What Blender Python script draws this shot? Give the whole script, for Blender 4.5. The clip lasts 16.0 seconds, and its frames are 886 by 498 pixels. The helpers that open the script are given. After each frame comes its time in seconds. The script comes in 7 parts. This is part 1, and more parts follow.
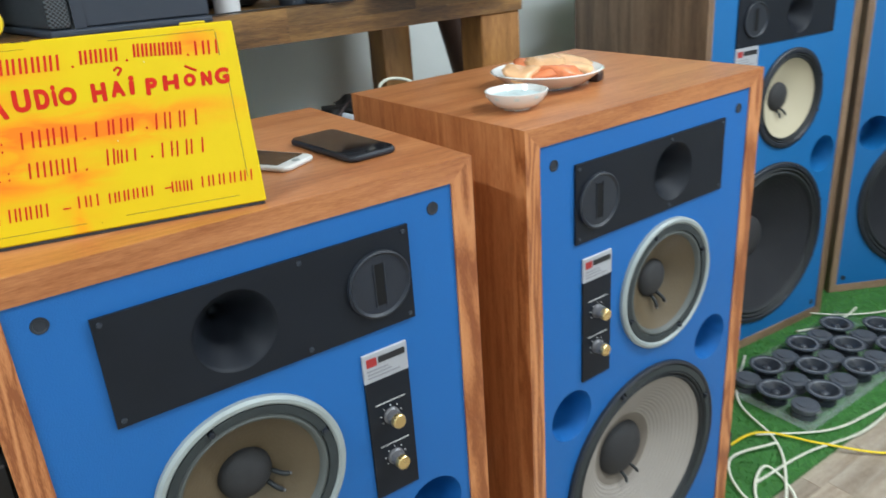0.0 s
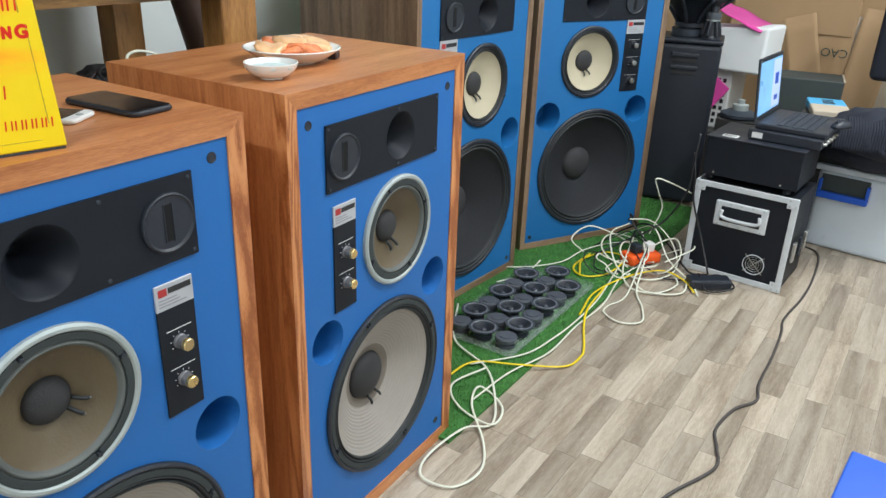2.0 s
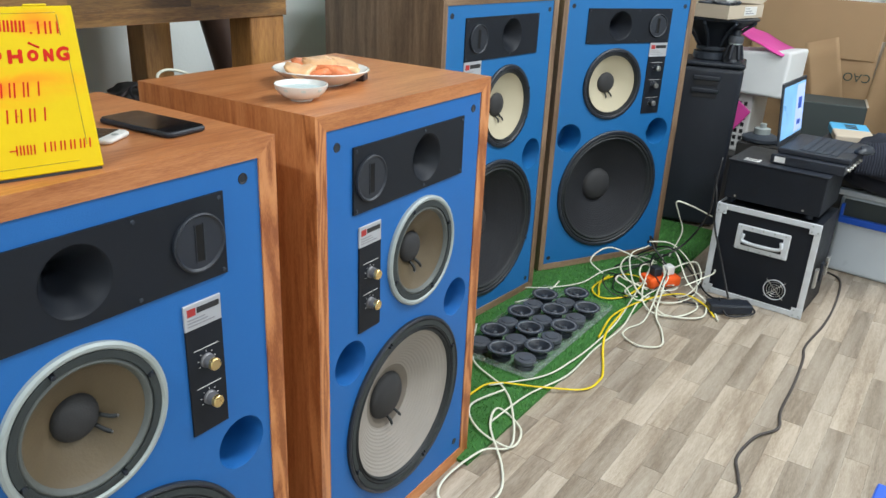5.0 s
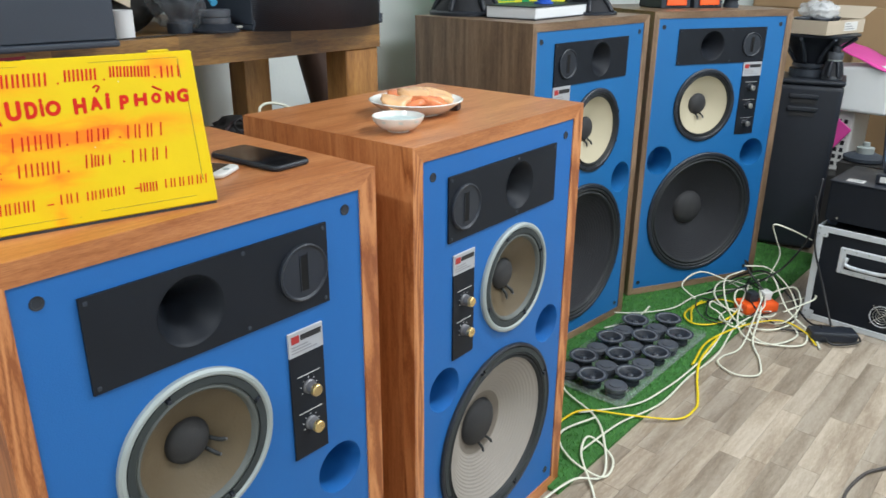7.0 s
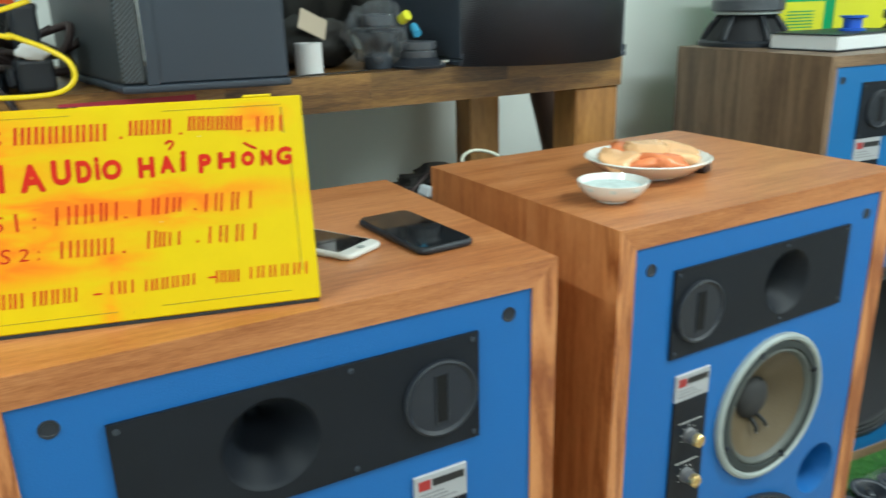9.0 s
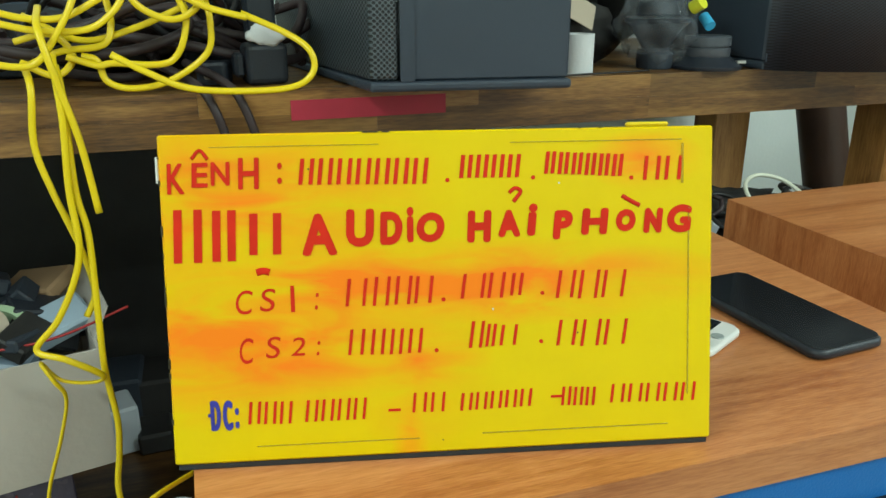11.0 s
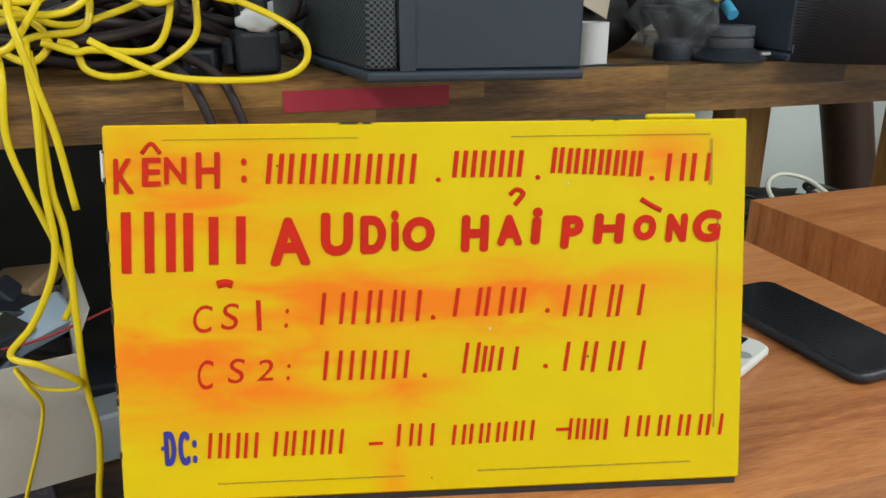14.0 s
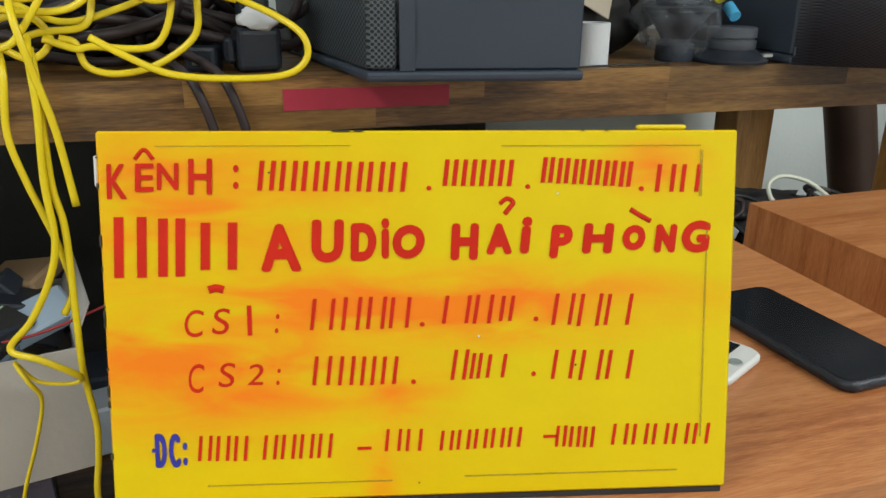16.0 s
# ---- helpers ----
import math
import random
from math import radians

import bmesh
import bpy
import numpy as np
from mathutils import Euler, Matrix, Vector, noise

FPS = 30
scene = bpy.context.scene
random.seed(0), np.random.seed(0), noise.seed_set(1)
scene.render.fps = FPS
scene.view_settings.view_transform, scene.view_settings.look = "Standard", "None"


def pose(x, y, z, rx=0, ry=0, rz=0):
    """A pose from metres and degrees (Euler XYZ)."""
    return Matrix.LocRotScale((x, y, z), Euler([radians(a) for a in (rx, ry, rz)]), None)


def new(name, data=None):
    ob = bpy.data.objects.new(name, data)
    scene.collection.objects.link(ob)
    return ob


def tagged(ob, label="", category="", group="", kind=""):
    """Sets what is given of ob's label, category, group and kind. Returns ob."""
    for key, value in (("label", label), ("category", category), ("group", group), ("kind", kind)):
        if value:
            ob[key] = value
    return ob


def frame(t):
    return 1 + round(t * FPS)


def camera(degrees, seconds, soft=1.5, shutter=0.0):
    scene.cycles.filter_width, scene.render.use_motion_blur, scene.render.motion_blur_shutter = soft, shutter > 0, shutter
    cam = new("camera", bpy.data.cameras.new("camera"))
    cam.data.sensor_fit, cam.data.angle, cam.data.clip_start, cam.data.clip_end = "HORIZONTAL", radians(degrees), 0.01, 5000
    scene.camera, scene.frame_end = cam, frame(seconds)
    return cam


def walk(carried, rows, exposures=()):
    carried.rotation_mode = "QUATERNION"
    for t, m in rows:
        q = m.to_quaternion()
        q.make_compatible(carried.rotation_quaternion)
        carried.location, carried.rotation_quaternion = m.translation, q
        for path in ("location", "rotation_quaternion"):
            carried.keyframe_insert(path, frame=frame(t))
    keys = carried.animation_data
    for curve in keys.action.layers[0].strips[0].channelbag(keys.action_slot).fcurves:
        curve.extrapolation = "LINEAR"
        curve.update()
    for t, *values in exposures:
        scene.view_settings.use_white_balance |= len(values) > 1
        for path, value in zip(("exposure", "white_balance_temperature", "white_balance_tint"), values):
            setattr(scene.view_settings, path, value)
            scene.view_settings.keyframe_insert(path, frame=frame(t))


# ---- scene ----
cam = camera(60.09, 16.0, soft=1.5, shutter=0.3)
ROWS = [
    (0.00, 0.0142, -0.7827, 1.3136, 67.543, 3.778, -35.700),
    (0.20, -0.0415, -0.7985, 1.3100, 67.133, 3.435, -39.805),
    (0.50, -0.1120, -0.8272, 1.3132, 66.459, 2.627, -45.294),
    (1.00, -0.1771, -0.8767, 1.3138, 66.199, 0.751, -52.526),
    (1.50, -0.1978, -0.8994, 1.3223, 66.367, -0.998, -55.704),
    (2.00, -0.2117, -0.9069, 1.3269, 66.763, -1.962, -56.188),
    (2.50, -0.2106, -0.9022, 1.3302, 66.857, -2.583, -55.777),
    (3.00, -0.2186, -0.8945, 1.3306, 67.157, -2.808, -55.439),
    (3.50, -0.2185, -0.8903, 1.3342, 67.478, -2.815, -55.298),
    (6.00, -0.2313, -0.8756, 1.3405, 68.511, -1.743, -53.562),
    (6.50, -0.2399, -0.8679, 1.3453, 68.817, -1.086, -51.590),
    (7.00, -0.2395, -0.8662, 1.3530, 69.330, -0.329, -49.240),
    (7.50, -0.2320, -0.8130, 1.3587, 70.124, 0.317, -45.444),
    (8.00, -0.1382, -0.7513, 1.3606, 71.292, 0.996, -41.733),
    (8.20, -0.0696, -0.7498, 1.3645, 71.707, 1.352, -40.738),
    (8.50, 0.0213, -0.7431, 1.3617, 72.243, 1.471, -38.616),
    (8.70, 0.0594, -0.7248, 1.3463, 72.032, 1.565, -35.792),
    (9.00, 0.0881, -0.6670, 1.3290, 71.694, 1.299, -28.913),
    (9.20, 0.0747, -0.6087, 1.3381, 71.075, 0.503, -24.838),
    (9.50, 0.0367, -0.5289, 1.3526, 71.072, 0.268, -18.957),
    (9.70, 0.0082, -0.4564, 1.3545, 70.476, -0.087, -17.670),
    (11.80, 0.0373, -0.3144, 1.3111, 70.887, 0.183, -18.414),
    (12.00, 0.0412, -0.3047, 1.3119, 70.816, -0.089, -17.665),
    (12.50, 0.0453, -0.2936, 1.3142, 70.794, -0.241, -17.154),
    (13.00, 0.0464, -0.2899, 1.3150, 70.656, -0.287, -16.906),
    (13.50, 0.0479, -0.2832, 1.3117, 70.495, -0.282, -17.035),
    (14.00, 0.0514, -0.2808, 1.3118, 70.418, -0.101, -17.241),
    (14.50, 0.0509, -0.2844, 1.3173, 70.417, -0.157, -17.468),
    (15.00, 0.0504, -0.2935, 1.3244, 70.366, -0.388, -17.460),
    (15.50, 0.0475, -0.2858, 1.3218, 70.140, -0.540, -17.057),
    (16.00, 0.0588, -0.2832, 1.3205, 69.872, -0.631, -16.692),
]
walk(cam, [(t, pose(x, y, z, rx, ry, rz)) for t, x, y, z, rx, ry, rz in ROWS],
     exposures=[(0.0, -0.14, 6050, 8), (0.7, -0.12, 6080, 9), (1.6, -0.11, 6280, 10), (6.5, -0.11, 6260, 10), (8.4, -0.13, 6240, 13), (9.4, -0.17, 6280, -13), (12.0, -0.43, 6380, -5), (12.7, -0.44, 6480, 3), (16.0, -0.46, 6500, 7)])

# ---- light ----
world = bpy.data.worlds.new("world")
scene.world = world
world.use_nodes = True
world.node_tree.nodes["Background"].inputs[0].default_value = (0.75, 0.85, 1.0, 1)
world.node_tree.nodes["Background"].inputs[1].default_value = 0.05


def tube_light(x, y, z, length, power, along_x=True):
    """A ceiling batten with a glowing diffuser; its light comes from an area lamp just under it."""
    lamp = bpy.data.lights.new("tube_lamp", "AREA")
    lamp.shape, lamp.size, lamp.size_y = "RECTANGLE", length, 0.10
    lamp.energy, lamp.color = power, (0.95, 0.99, 1.0)
    ob = new("tube_lamp", lamp)
    ob.matrix_world = pose(x, y, z - 0.07, 0, 0, 0 if along_x else 90)
    return ob


LIGHTS = [(-1.35, -0.65, 2.75, 1.2, 50, False), (1.7, -0.9, 2.75, 1.2, 41, True), (3.1, -1.3, 2.75, 1.2, 58, True), (0.6, -2.0, 2.75, 1.2, 22, True)]
for spec in LIGHTS:
    tube_light(*spec)


# ---- building helpers ----
def part(name, bm, material, parent, label="", smooth=False):
    me = bpy.data.meshes.new(name)
    bm.to_mesh(me)
    bm.free()
    for m in material if isinstance(material, (list, tuple)) else [material]:
        me.materials.append(m)
    if smooth:
        for p in me.polygons:
            p.use_smooth = True
    ob = new(name, me)
    if parent is not None:
        ob.parent = parent
    if label:
        tagged(ob, label)
    return ob


def thing(name, m, label, category, group="", kind=""):
    ob = new(name)
    ob.empty_display_size = 0.05
    ob.matrix_basis = m
    return tagged(ob, label, category, group, kind)


def solo(name, bm, material, label, category, group="", kind="", smooth=False, m=None):
    ob = part(name, bm, material, None, "", smooth)
    if m is not None:
        ob.matrix_basis = m
    return tagged(ob, label, category, group, kind)


def box(bm, x0, x1, y0, y1, z0, z1, bevel=0.0, m=None, segs=1):
    made = bmesh.ops.create_cube(bm, size=1.0)["verts"]
    mat = Matrix.Translation(((x0 + x1) / 2, (y0 + y1) / 2, (z0 + z1) / 2)) @ Matrix.Diagonal((x1 - x0, y1 - y0, z1 - z0, 1))
    bmesh.ops.transform(bm, matrix=mat, verts=made)
    if bevel:
        edges = list({e for v in made for e in v.link_edges})
        res = bmesh.ops.bevel(bm, geom=edges, offset=bevel, segments=segs, affect="EDGES", profile=0.5)
        made = list({v for f in res["faces"] for v in f.verts} | {v for v in made if v.is_valid})
    if m is not None:
        bmesh.ops.transform(bm, matrix=m, verts=[v for v in made if v.is_valid])
    return bm


def block(x0, x1, y0, y1, z0, z1, bevel=0.0, m=None, segs=1):
    return box(bmesh.new(), x0, x1, y0, y1, z0, z1, bevel, m, segs)


def lathe(bm, profile, segs=48, m=None, sharp=32):
    """Turns (radius, height) pairs about the local z axis; bends of more than 'sharp' degrees stay crisp."""
    rings = []
    for r, h in profile:
        if r < 1e-6:
            rings.append([bm.verts.new((0, 0, h))])
        else:
            rings.append([bm.verts.new((r * math.cos(2 * math.pi * i / segs), r * math.sin(2 * math.pi * i / segs), h)) for i in range(segs)])
    for a, b in zip(rings, rings[1:]):
        for i in range(segs):
            j = (i + 1) % segs
            vs = [a[i % len(a)], a[j % len(a)], b[j % len(b)], b[i % len(b)]]
            vs = list(dict.fromkeys(vs))
            if len(vs) > 2:
                f = bm.faces.new(vs)
                f.smooth = True
    for i in range(1, len(profile) - 1):
        a, b, c = (Vector(p) for p in profile[i - 1:i + 2])
        u, w, ring = b - a, c - b, rings[i]
        if len(ring) > 1 and u.length > 1e-9 and w.length > 1e-9 and u.angle(w) > radians(sharp):
            for j in range(segs):
                e = bm.edges.get((ring[j], ring[(j + 1) % segs]))
                if e is not None:
                    e.smooth = False
    if m is not None:
        bmesh.ops.transform(bm, matrix=m, verts=[v for r in rings for v in r])
    return bm


FRONT = Matrix.Rotation(radians(90), 4, "X")  # turns a lathe so that it faces -y


def turned(profile, segs=48, m=None, sharp=32):
    return lathe(bmesh.new(), profile, segs, m, sharp)


def arc_piece(r0, r1, h0, h1, a0, a1, segs=16, m=None):
    """A stretch of flat ring from angle a0 to a1 in degrees."""
    bm = bmesh.new()
    e = 0.0008
    rows = []
    for i in range(segs + 1):
        a = radians(a0 + (a1 - a0) * i / segs)
        rows.append([bm.verts.new((r * math.cos(a), r * math.sin(a), h)) for r, h in ((r0, h0), (r0, h1 - e), (r0 + e, h1), (r1 - e, h1), (r1, h1 - e), (r1, h0))])
    for p, q in zip(rows, rows[1:]):
        for k in range(6):
            bm.faces.new((p[k], p[(k + 1) % 6], q[(k + 1) % 6], q[k]))
    bm.faces.new(rows[0])
    bm.faces.new(rows[-1][::-1])
    bmesh.ops.recalc_face_normals(bm, faces=bm.faces)
    if m is not None:
        bmesh.ops.transform(bm, matrix=m, verts=bm.verts)
    return bm


def spline(points, steps=8):
    """A smooth line through the points."""
    P = [Vector(p) for p in points]
    P = [2 * P[0] - P[1]] + P + [2 * P[-1] - P[-2]]
    out = []
    for i in range(1, len(P) - 2):
        a, b, c, d = P[i - 1:i + 3]
        for k in range(steps):
            t = k / steps
            out.append(0.5 * (2 * b + (c - a) * t + (2 * a - 5 * b + 4 * c - d) * t * t + (3 * b - a - 3 * c + d) * t ** 3))
    out.append(P[-2])
    return out


def tube(bm, points, radius, sides=7, steps=8, flat=1.0, up=(0.13, 0.21, 0.97)):
    line = spline(points, steps)
    rings, up = [], Vector(up)
    for i, p in enumerate(line):
        d = (line[min(i + 1, len(line) - 1)] - line[max(i - 1, 0)]).normalized()
        a = d.cross(up)
        if a.length < 0.1:
            a = d.cross(Vector((1, 0, 0)))
        a.normalize()
        b = a.cross(d).normalized()
        up = b
        rings.append([bm.verts.new(p + radius * (math.cos(2 * math.pi * k / sides) * a + flat * math.sin(2 * math.pi * k / sides) * b)) for k in range(sides)])
    for r, s in zip(rings, rings[1:]):
        for k in range(sides):
            f = bm.faces.new((r[k], r[(k + 1) % sides], s[(k + 1) % sides], s[k]))
            f.smooth = True
    bm.faces.new(rings[0][::-1])
    bm.faces.new(rings[-1])
    return bm


def cable(name, points, radius, material, label, group="", flat=1.0, steps=8, up=(0.13, 0.21, 0.97)):
    return solo(name, tube(bmesh.new(), points, radius, 8, steps, flat, up), material, label, "cable", group)


def holed(w0, w1, h0, h1, holes, depth, segs=48):
    """A board in the xz plane from y = 0 back to y = depth with round holes (x, z, r)."""
    bm = bmesh.new()
    loops = [[(w0, h0), (w1, h0), (w1, h1), (w0, h1)]]
    for x, z, r in holes:
        loops.append([(x + r * math.cos(2 * math.pi * i / segs), z + r * math.sin(2 * math.pi * i / segs)) for i in range(segs)])
    edges = []
    for lp in loops:
        vs = [bm.verts.new((x, 0, z)) for x, z in lp]
        edges += [bm.edges.new((vs[i], vs[(i + 1) % len(vs)])) for i in range(len(vs))]
    bmesh.ops.triangle_fill(bm, edges=edges, use_beauty=True, normal=(0, -1, 0))
    for f in list(bm.faces):
        if f.normal.y > 0:
            f.normal_flip()
    faces = list(bm.faces)
    ex = bmesh.ops.extrude_face_region(bm, geom=faces)
    moved = [g for g in ex["geom"] if isinstance(g, bmesh.types.BMVert)]
    bmesh.ops.translate(bm, vec=(0, depth, 0), verts=moved)
    bmesh.ops.recalc_face_normals(bm, faces=bm.faces)
    return bm


def sheet(nx, ny, fn):
    """A grid of nx by ny cells; fn(u, v) gives each place, u and v from 0 to 1."""
    bm = bmesh.new()
    g = [[bm.verts.new(fn(i / nx, j / ny)) for j in range(ny + 1)] for i in range(nx + 1)]
    for i in range(nx):
        for j in range(ny):
            f = bm.faces.new((g[i][j], g[i + 1][j], g[i + 1][j + 1], g[i][j + 1]))
            f.smooth = True
    return bm


def thicken(bm, t):
    bmesh.ops.recalc_face_normals(bm, faces=bm.faces)
    bmesh.ops.solidify(bm, geom=list(bm.faces), thickness=t)
    return bm


def lump(seed, sx, sy, sz, rough=0.25, subdiv=3, freq=2.0):
    """A crumpled closed lump, for cloth and bags."""
    bm = bmesh.new()
    bmesh.ops.create_icosphere(bm, subdivisions=subdiv, radius=1.0)
    for v in bm.verts:
        n = noise.noise(v.co * freq + Vector((seed, 0, 0))) + 0.5 * noise.noise(v.co * freq * 2.6 + Vector((0, seed, 0)))
        v.co *= 1 + rough * n
        v.co = Vector((v.co.x * sx, v.co.y * sy, v.co.z * sz))
    for f in bm.faces:
        f.smooth = True
    return bm


# ---- materials ----
def material(name, color, rough=0.5, metal=0.0, bump=0.0, bump_scale=200.0, vary=0.15, vary_scale=6.0, coat=0.0, transmission=0.0, emit=0.0, ior=1.45, rough_vary=0.1):
    m = bpy.data.materials.new(name)
    m.use_nodes = True
    nt = m.node_tree
    b = nt.nodes["Principled BSDF"]
    b.inputs["Roughness"].default_value, b.inputs["Metallic"].default_value = rough, metal
    b.inputs["Coat Weight"].default_value, b.inputs["Transmission Weight"].default_value = coat, transmission
    b.inputs["IOR"].default_value = ior
    co = nt.nodes.new("ShaderNodeTexCoord")
    n1 = nt.nodes.new("ShaderNodeTexNoise")
    n1.inputs["Scale"].default_value, n1.inputs["Detail"].default_value = vary_scale, 6
    nt.links.new(co.outputs["Object"], n1.inputs["Vector"])
    mix = nt.nodes.new("ShaderNodeMix")
    mix.data_type = "RGBA"
    c = Vector(color[:3])
    mix.inputs[6].default_value = (*[max(0, x * (1 - vary)) for x in c], 1)
    mix.inputs[7].default_value = (*[min(1, x * (1 + vary)) for x in c], 1)
    nt.links.new(n1.outputs["Fac"], mix.inputs[0])
    nt.links.new(mix.outputs[2], b.inputs["Base Color"])
    rr = nt.nodes.new("ShaderNodeMapRange")
    rr.inputs["To Min"].default_value, rr.inputs["To Max"].default_value = max(0.02, rough - rough_vary), min(1, rough + rough_vary)
    nt.links.new(n1.outputs["Fac"], rr.inputs["Value"])
    nt.links.new(rr.outputs[0], b.inputs["Roughness"])
    if bump:
        n2 = nt.nodes.new("ShaderNodeTexNoise")
        n2.inputs["Scale"].default_value, n2.inputs["Detail"].default_value = bump_scale, 4
        nt.links.new(co.outputs["Object"], n2.inputs["Vector"])
        bp = nt.nodes.new("ShaderNodeBump")
        bp.inputs["Strength"].default_value, bp.inputs["Distance"].default_value = bump, 0.002
        nt.links.new(n2.outputs["Fac"], bp.inputs["Height"])
        nt.links.new(bp.outputs[0], b.inputs["Normal"])
    if emit:
        nt.links.new(mix.outputs[2], b.inputs["Emission Color"])
        b.inputs["Emission Strength"].default_value = emit
    return m


def ramp_of(nt, stops):
    r = nt.nodes.new("ShaderNodeValToRGB")
    e = r.color_ramp.elements
    while len(e) < len(stops):
        e.new(0.5)
    for el, (p, c) in zip(e, stops):
        el.position, el.color = p, (*c, 1)
    return r


def wood(name, dark, mid, light, along, scale=1.0, rough=0.38, swirl=1.0, per_object=False, coat=0.15, weight=0.62, stretch=0.9, spread=(0.62, 1.3)):
    """Veneer whose grain runs along the local axis 'x', 'y' or 'z'."""
    m = bpy.data.materials.new(name)
    m.use_nodes = True
    nt = m.node_tree
    b = nt.nodes["Principled BSDF"]
    co = nt.nodes.new("ShaderNodeTexCoord")
    mp = nt.nodes.new("ShaderNodeMapping")
    s = {"x": (stretch, 9, 9), "y": (9, stretch, 9), "z": (9, 9, stretch)}[along]
    mp.inputs["Scale"].default_value = [v * scale for v in s]
    nt.links.new(co.outputs["Object"], mp.inputs["Vector"])
    vec = mp.outputs[0]
    if per_object:
        oi = nt.nodes.new("ShaderNodeObjectInfo")
        ad = nt.nodes.new("ShaderNodeVectorMath")
        ml = nt.nodes.new("ShaderNodeMath")
        ml.operation = "MULTIPLY"
        ml.inputs[1].default_value = 57.0
        nt.links.new(oi.outputs["Random"], ml.inputs[0])
        nt.links.new(mp.outputs[0], ad.inputs[0])
        nt.links.new(ml.outputs[0], ad.inputs[1])
        vec = ad.outputs[0]
    big = nt.nodes.new("ShaderNodeTexNoise")
    big.inputs["Scale"].default_value, big.inputs["Detail"].default_value, big.inputs["Distortion"].default_value = 0.55, 3, 0.4 * swirl
    nt.links.new(vec, big.inputs["Vector"])
    rings = nt.nodes.new("ShaderNodeMath")
    rings.operation = "MULTIPLY"
    rings.inputs[1].default_value = 26.0 * swirl
    nt.links.new(big.outputs["Fac"], rings.inputs[0])
    sn = nt.nodes.new("ShaderNodeMath")
    sn.operation = "PINGPONG"
    sn.inputs[1].default_value = 1.0
    nt.links.new(rings.outputs[0], sn.inputs[0])
    fine = nt.nodes.new("ShaderNodeTexNoise")
    fine.inputs["Scale"].default_value, fine.inputs["Detail"].default_value = 9.0, 8
    nt.links.new(vec, fine.inputs["Vector"])
    pores = nt.nodes.new("ShaderNodeTexNoise")
    pores.inputs["Scale"].default_value, pores.inputs["Detail"].default_value = 48.0, 4
    nt.links.new(vec, pores.inputs["Vector"])
    mx = nt.nodes.new("ShaderNodeMix")
    mx.inputs[0].default_value = weight
    nt.links.new(sn.outputs[0], mx.inputs[2])
    nt.links.new(fine.outputs["Fac"], mx.inputs[3])
    mx2 = nt.nodes.new("ShaderNodeMix")
    mx2.inputs[0].default_value = 0.42
    nt.links.new(mx.outputs[0], mx2.inputs[2])
    nt.links.new(pores.outputs["Fac"], mx2.inputs[3])
    rp = ramp_of(nt, [(0.34, dark), (0.5, mid), (0.66, light)])
    nt.links.new(mx2.outputs[0], rp.inputs[0])
    out = rp.outputs[0]
    if per_object:
        hs = nt.nodes.new("ShaderNodeHueSaturation")
        mr = nt.nodes.new("ShaderNodeMapRange")
        mr.inputs["To Min"].default_value, mr.inputs["To Max"].default_value = spread
        nt.links.new(oi.outputs["Random"], mr.inputs["Value"])
        nt.links.new(mr.outputs[0], hs.inputs["Value"])
        nt.links.new(out, hs.inputs["Color"])
        out = hs.outputs[0]
    nt.links.new(out, b.inputs["Base Color"])
    b.inputs["Roughness"].default_value, b.inputs["Coat Weight"].default_value = rough, coat
    b.inputs["Coat Roughness"].default_value = 0.3
    bp = nt.nodes.new("ShaderNodeBump")
    bp.inputs["Strength"].default_value, bp.inputs["Distance"].default_value = 0.12, 0.001
    nt.links.new(mx2.outputs[0], bp.inputs["Height"])
    nt.links.new(bp.outputs[0], b.inputs["Normal"])
    return m


CH = ((0.330, 0.104, 0.032), (0.475, 0.182, 0.062), (0.585, 0.252, 0.098))
CHERRY_X = wood("cherry_veneer_long", *CH, "x", 1.8, 0.36, 0.3, weight=0.75)
CHERRY_Z = wood("cherry_veneer_upright", *CH, "z", 1.8, 0.4, 0.5, weight=0.74)
CHERRY_EDGE = wood("cherry_solid_edge", (0.27, 0.080, 0.022), (0.48, 0.180, 0.060), (0.58, 0.245, 0.092), "z", 2.0, 0.4, 0.95, weight=0.36, stretch=1.25)
WAL = ((0.125, 0.076, 0.044), (0.21, 0.134, 0.080), (0.29, 0.195, 0.122))
WALNUT_X = wood("walnut_veneer_long", *WAL, "x", 1.3, 0.42, 0.6)
WALNUT_Z = wood("walnut_veneer_upright", *WAL, "z", 1.3, 0.42, 0.6)
BENCH_WOOD = wood("oiled_bench_wood", (0.064, 0.028, 0.008), (0.165, 0.080, 0.022), (0.275, 0.148, 0.042), "x", 1.2, 0.4, 0.6, True, spread=(0.5, 1.4))
BENCH_LEG = wood("oiled_leg_wood", (0.19, 0.078, 0.020), (0.36, 0.165, 0.045), (0.48, 0.24, 0.072), "z", 0.9, 0.42, 0.5)
BLUE_A = material("blue_baffle_paint", (0.013, 0.122, 0.39), 0.5, bump=0.25, bump_scale=500, vary=0.06, vary_scale=3)
BLUE_D = material("bright_blue_baffle_paint", (0.012, 0.132, 0.36), 0.5, bump=0.25, bump_scale=500, vary=0.06, vary_scale=3)
BLACK_PLATE = material("satin_black_metal", (0.009, 0.0115, 0.017), 0.5, bump=0.15, bump_scale=900, vary=0.3, vary_scale=12)
BLACK_PLATE.node_tree.nodes["Principled BSDF"].inputs["Specular IOR Level"].default_value = 0.28
BLACK_PLASTIC = material("black_plastic", (0.018, 0.022, 0.031), 0.42, bump=0.2, bump_scale=600, vary=0.3, vary_scale=9)
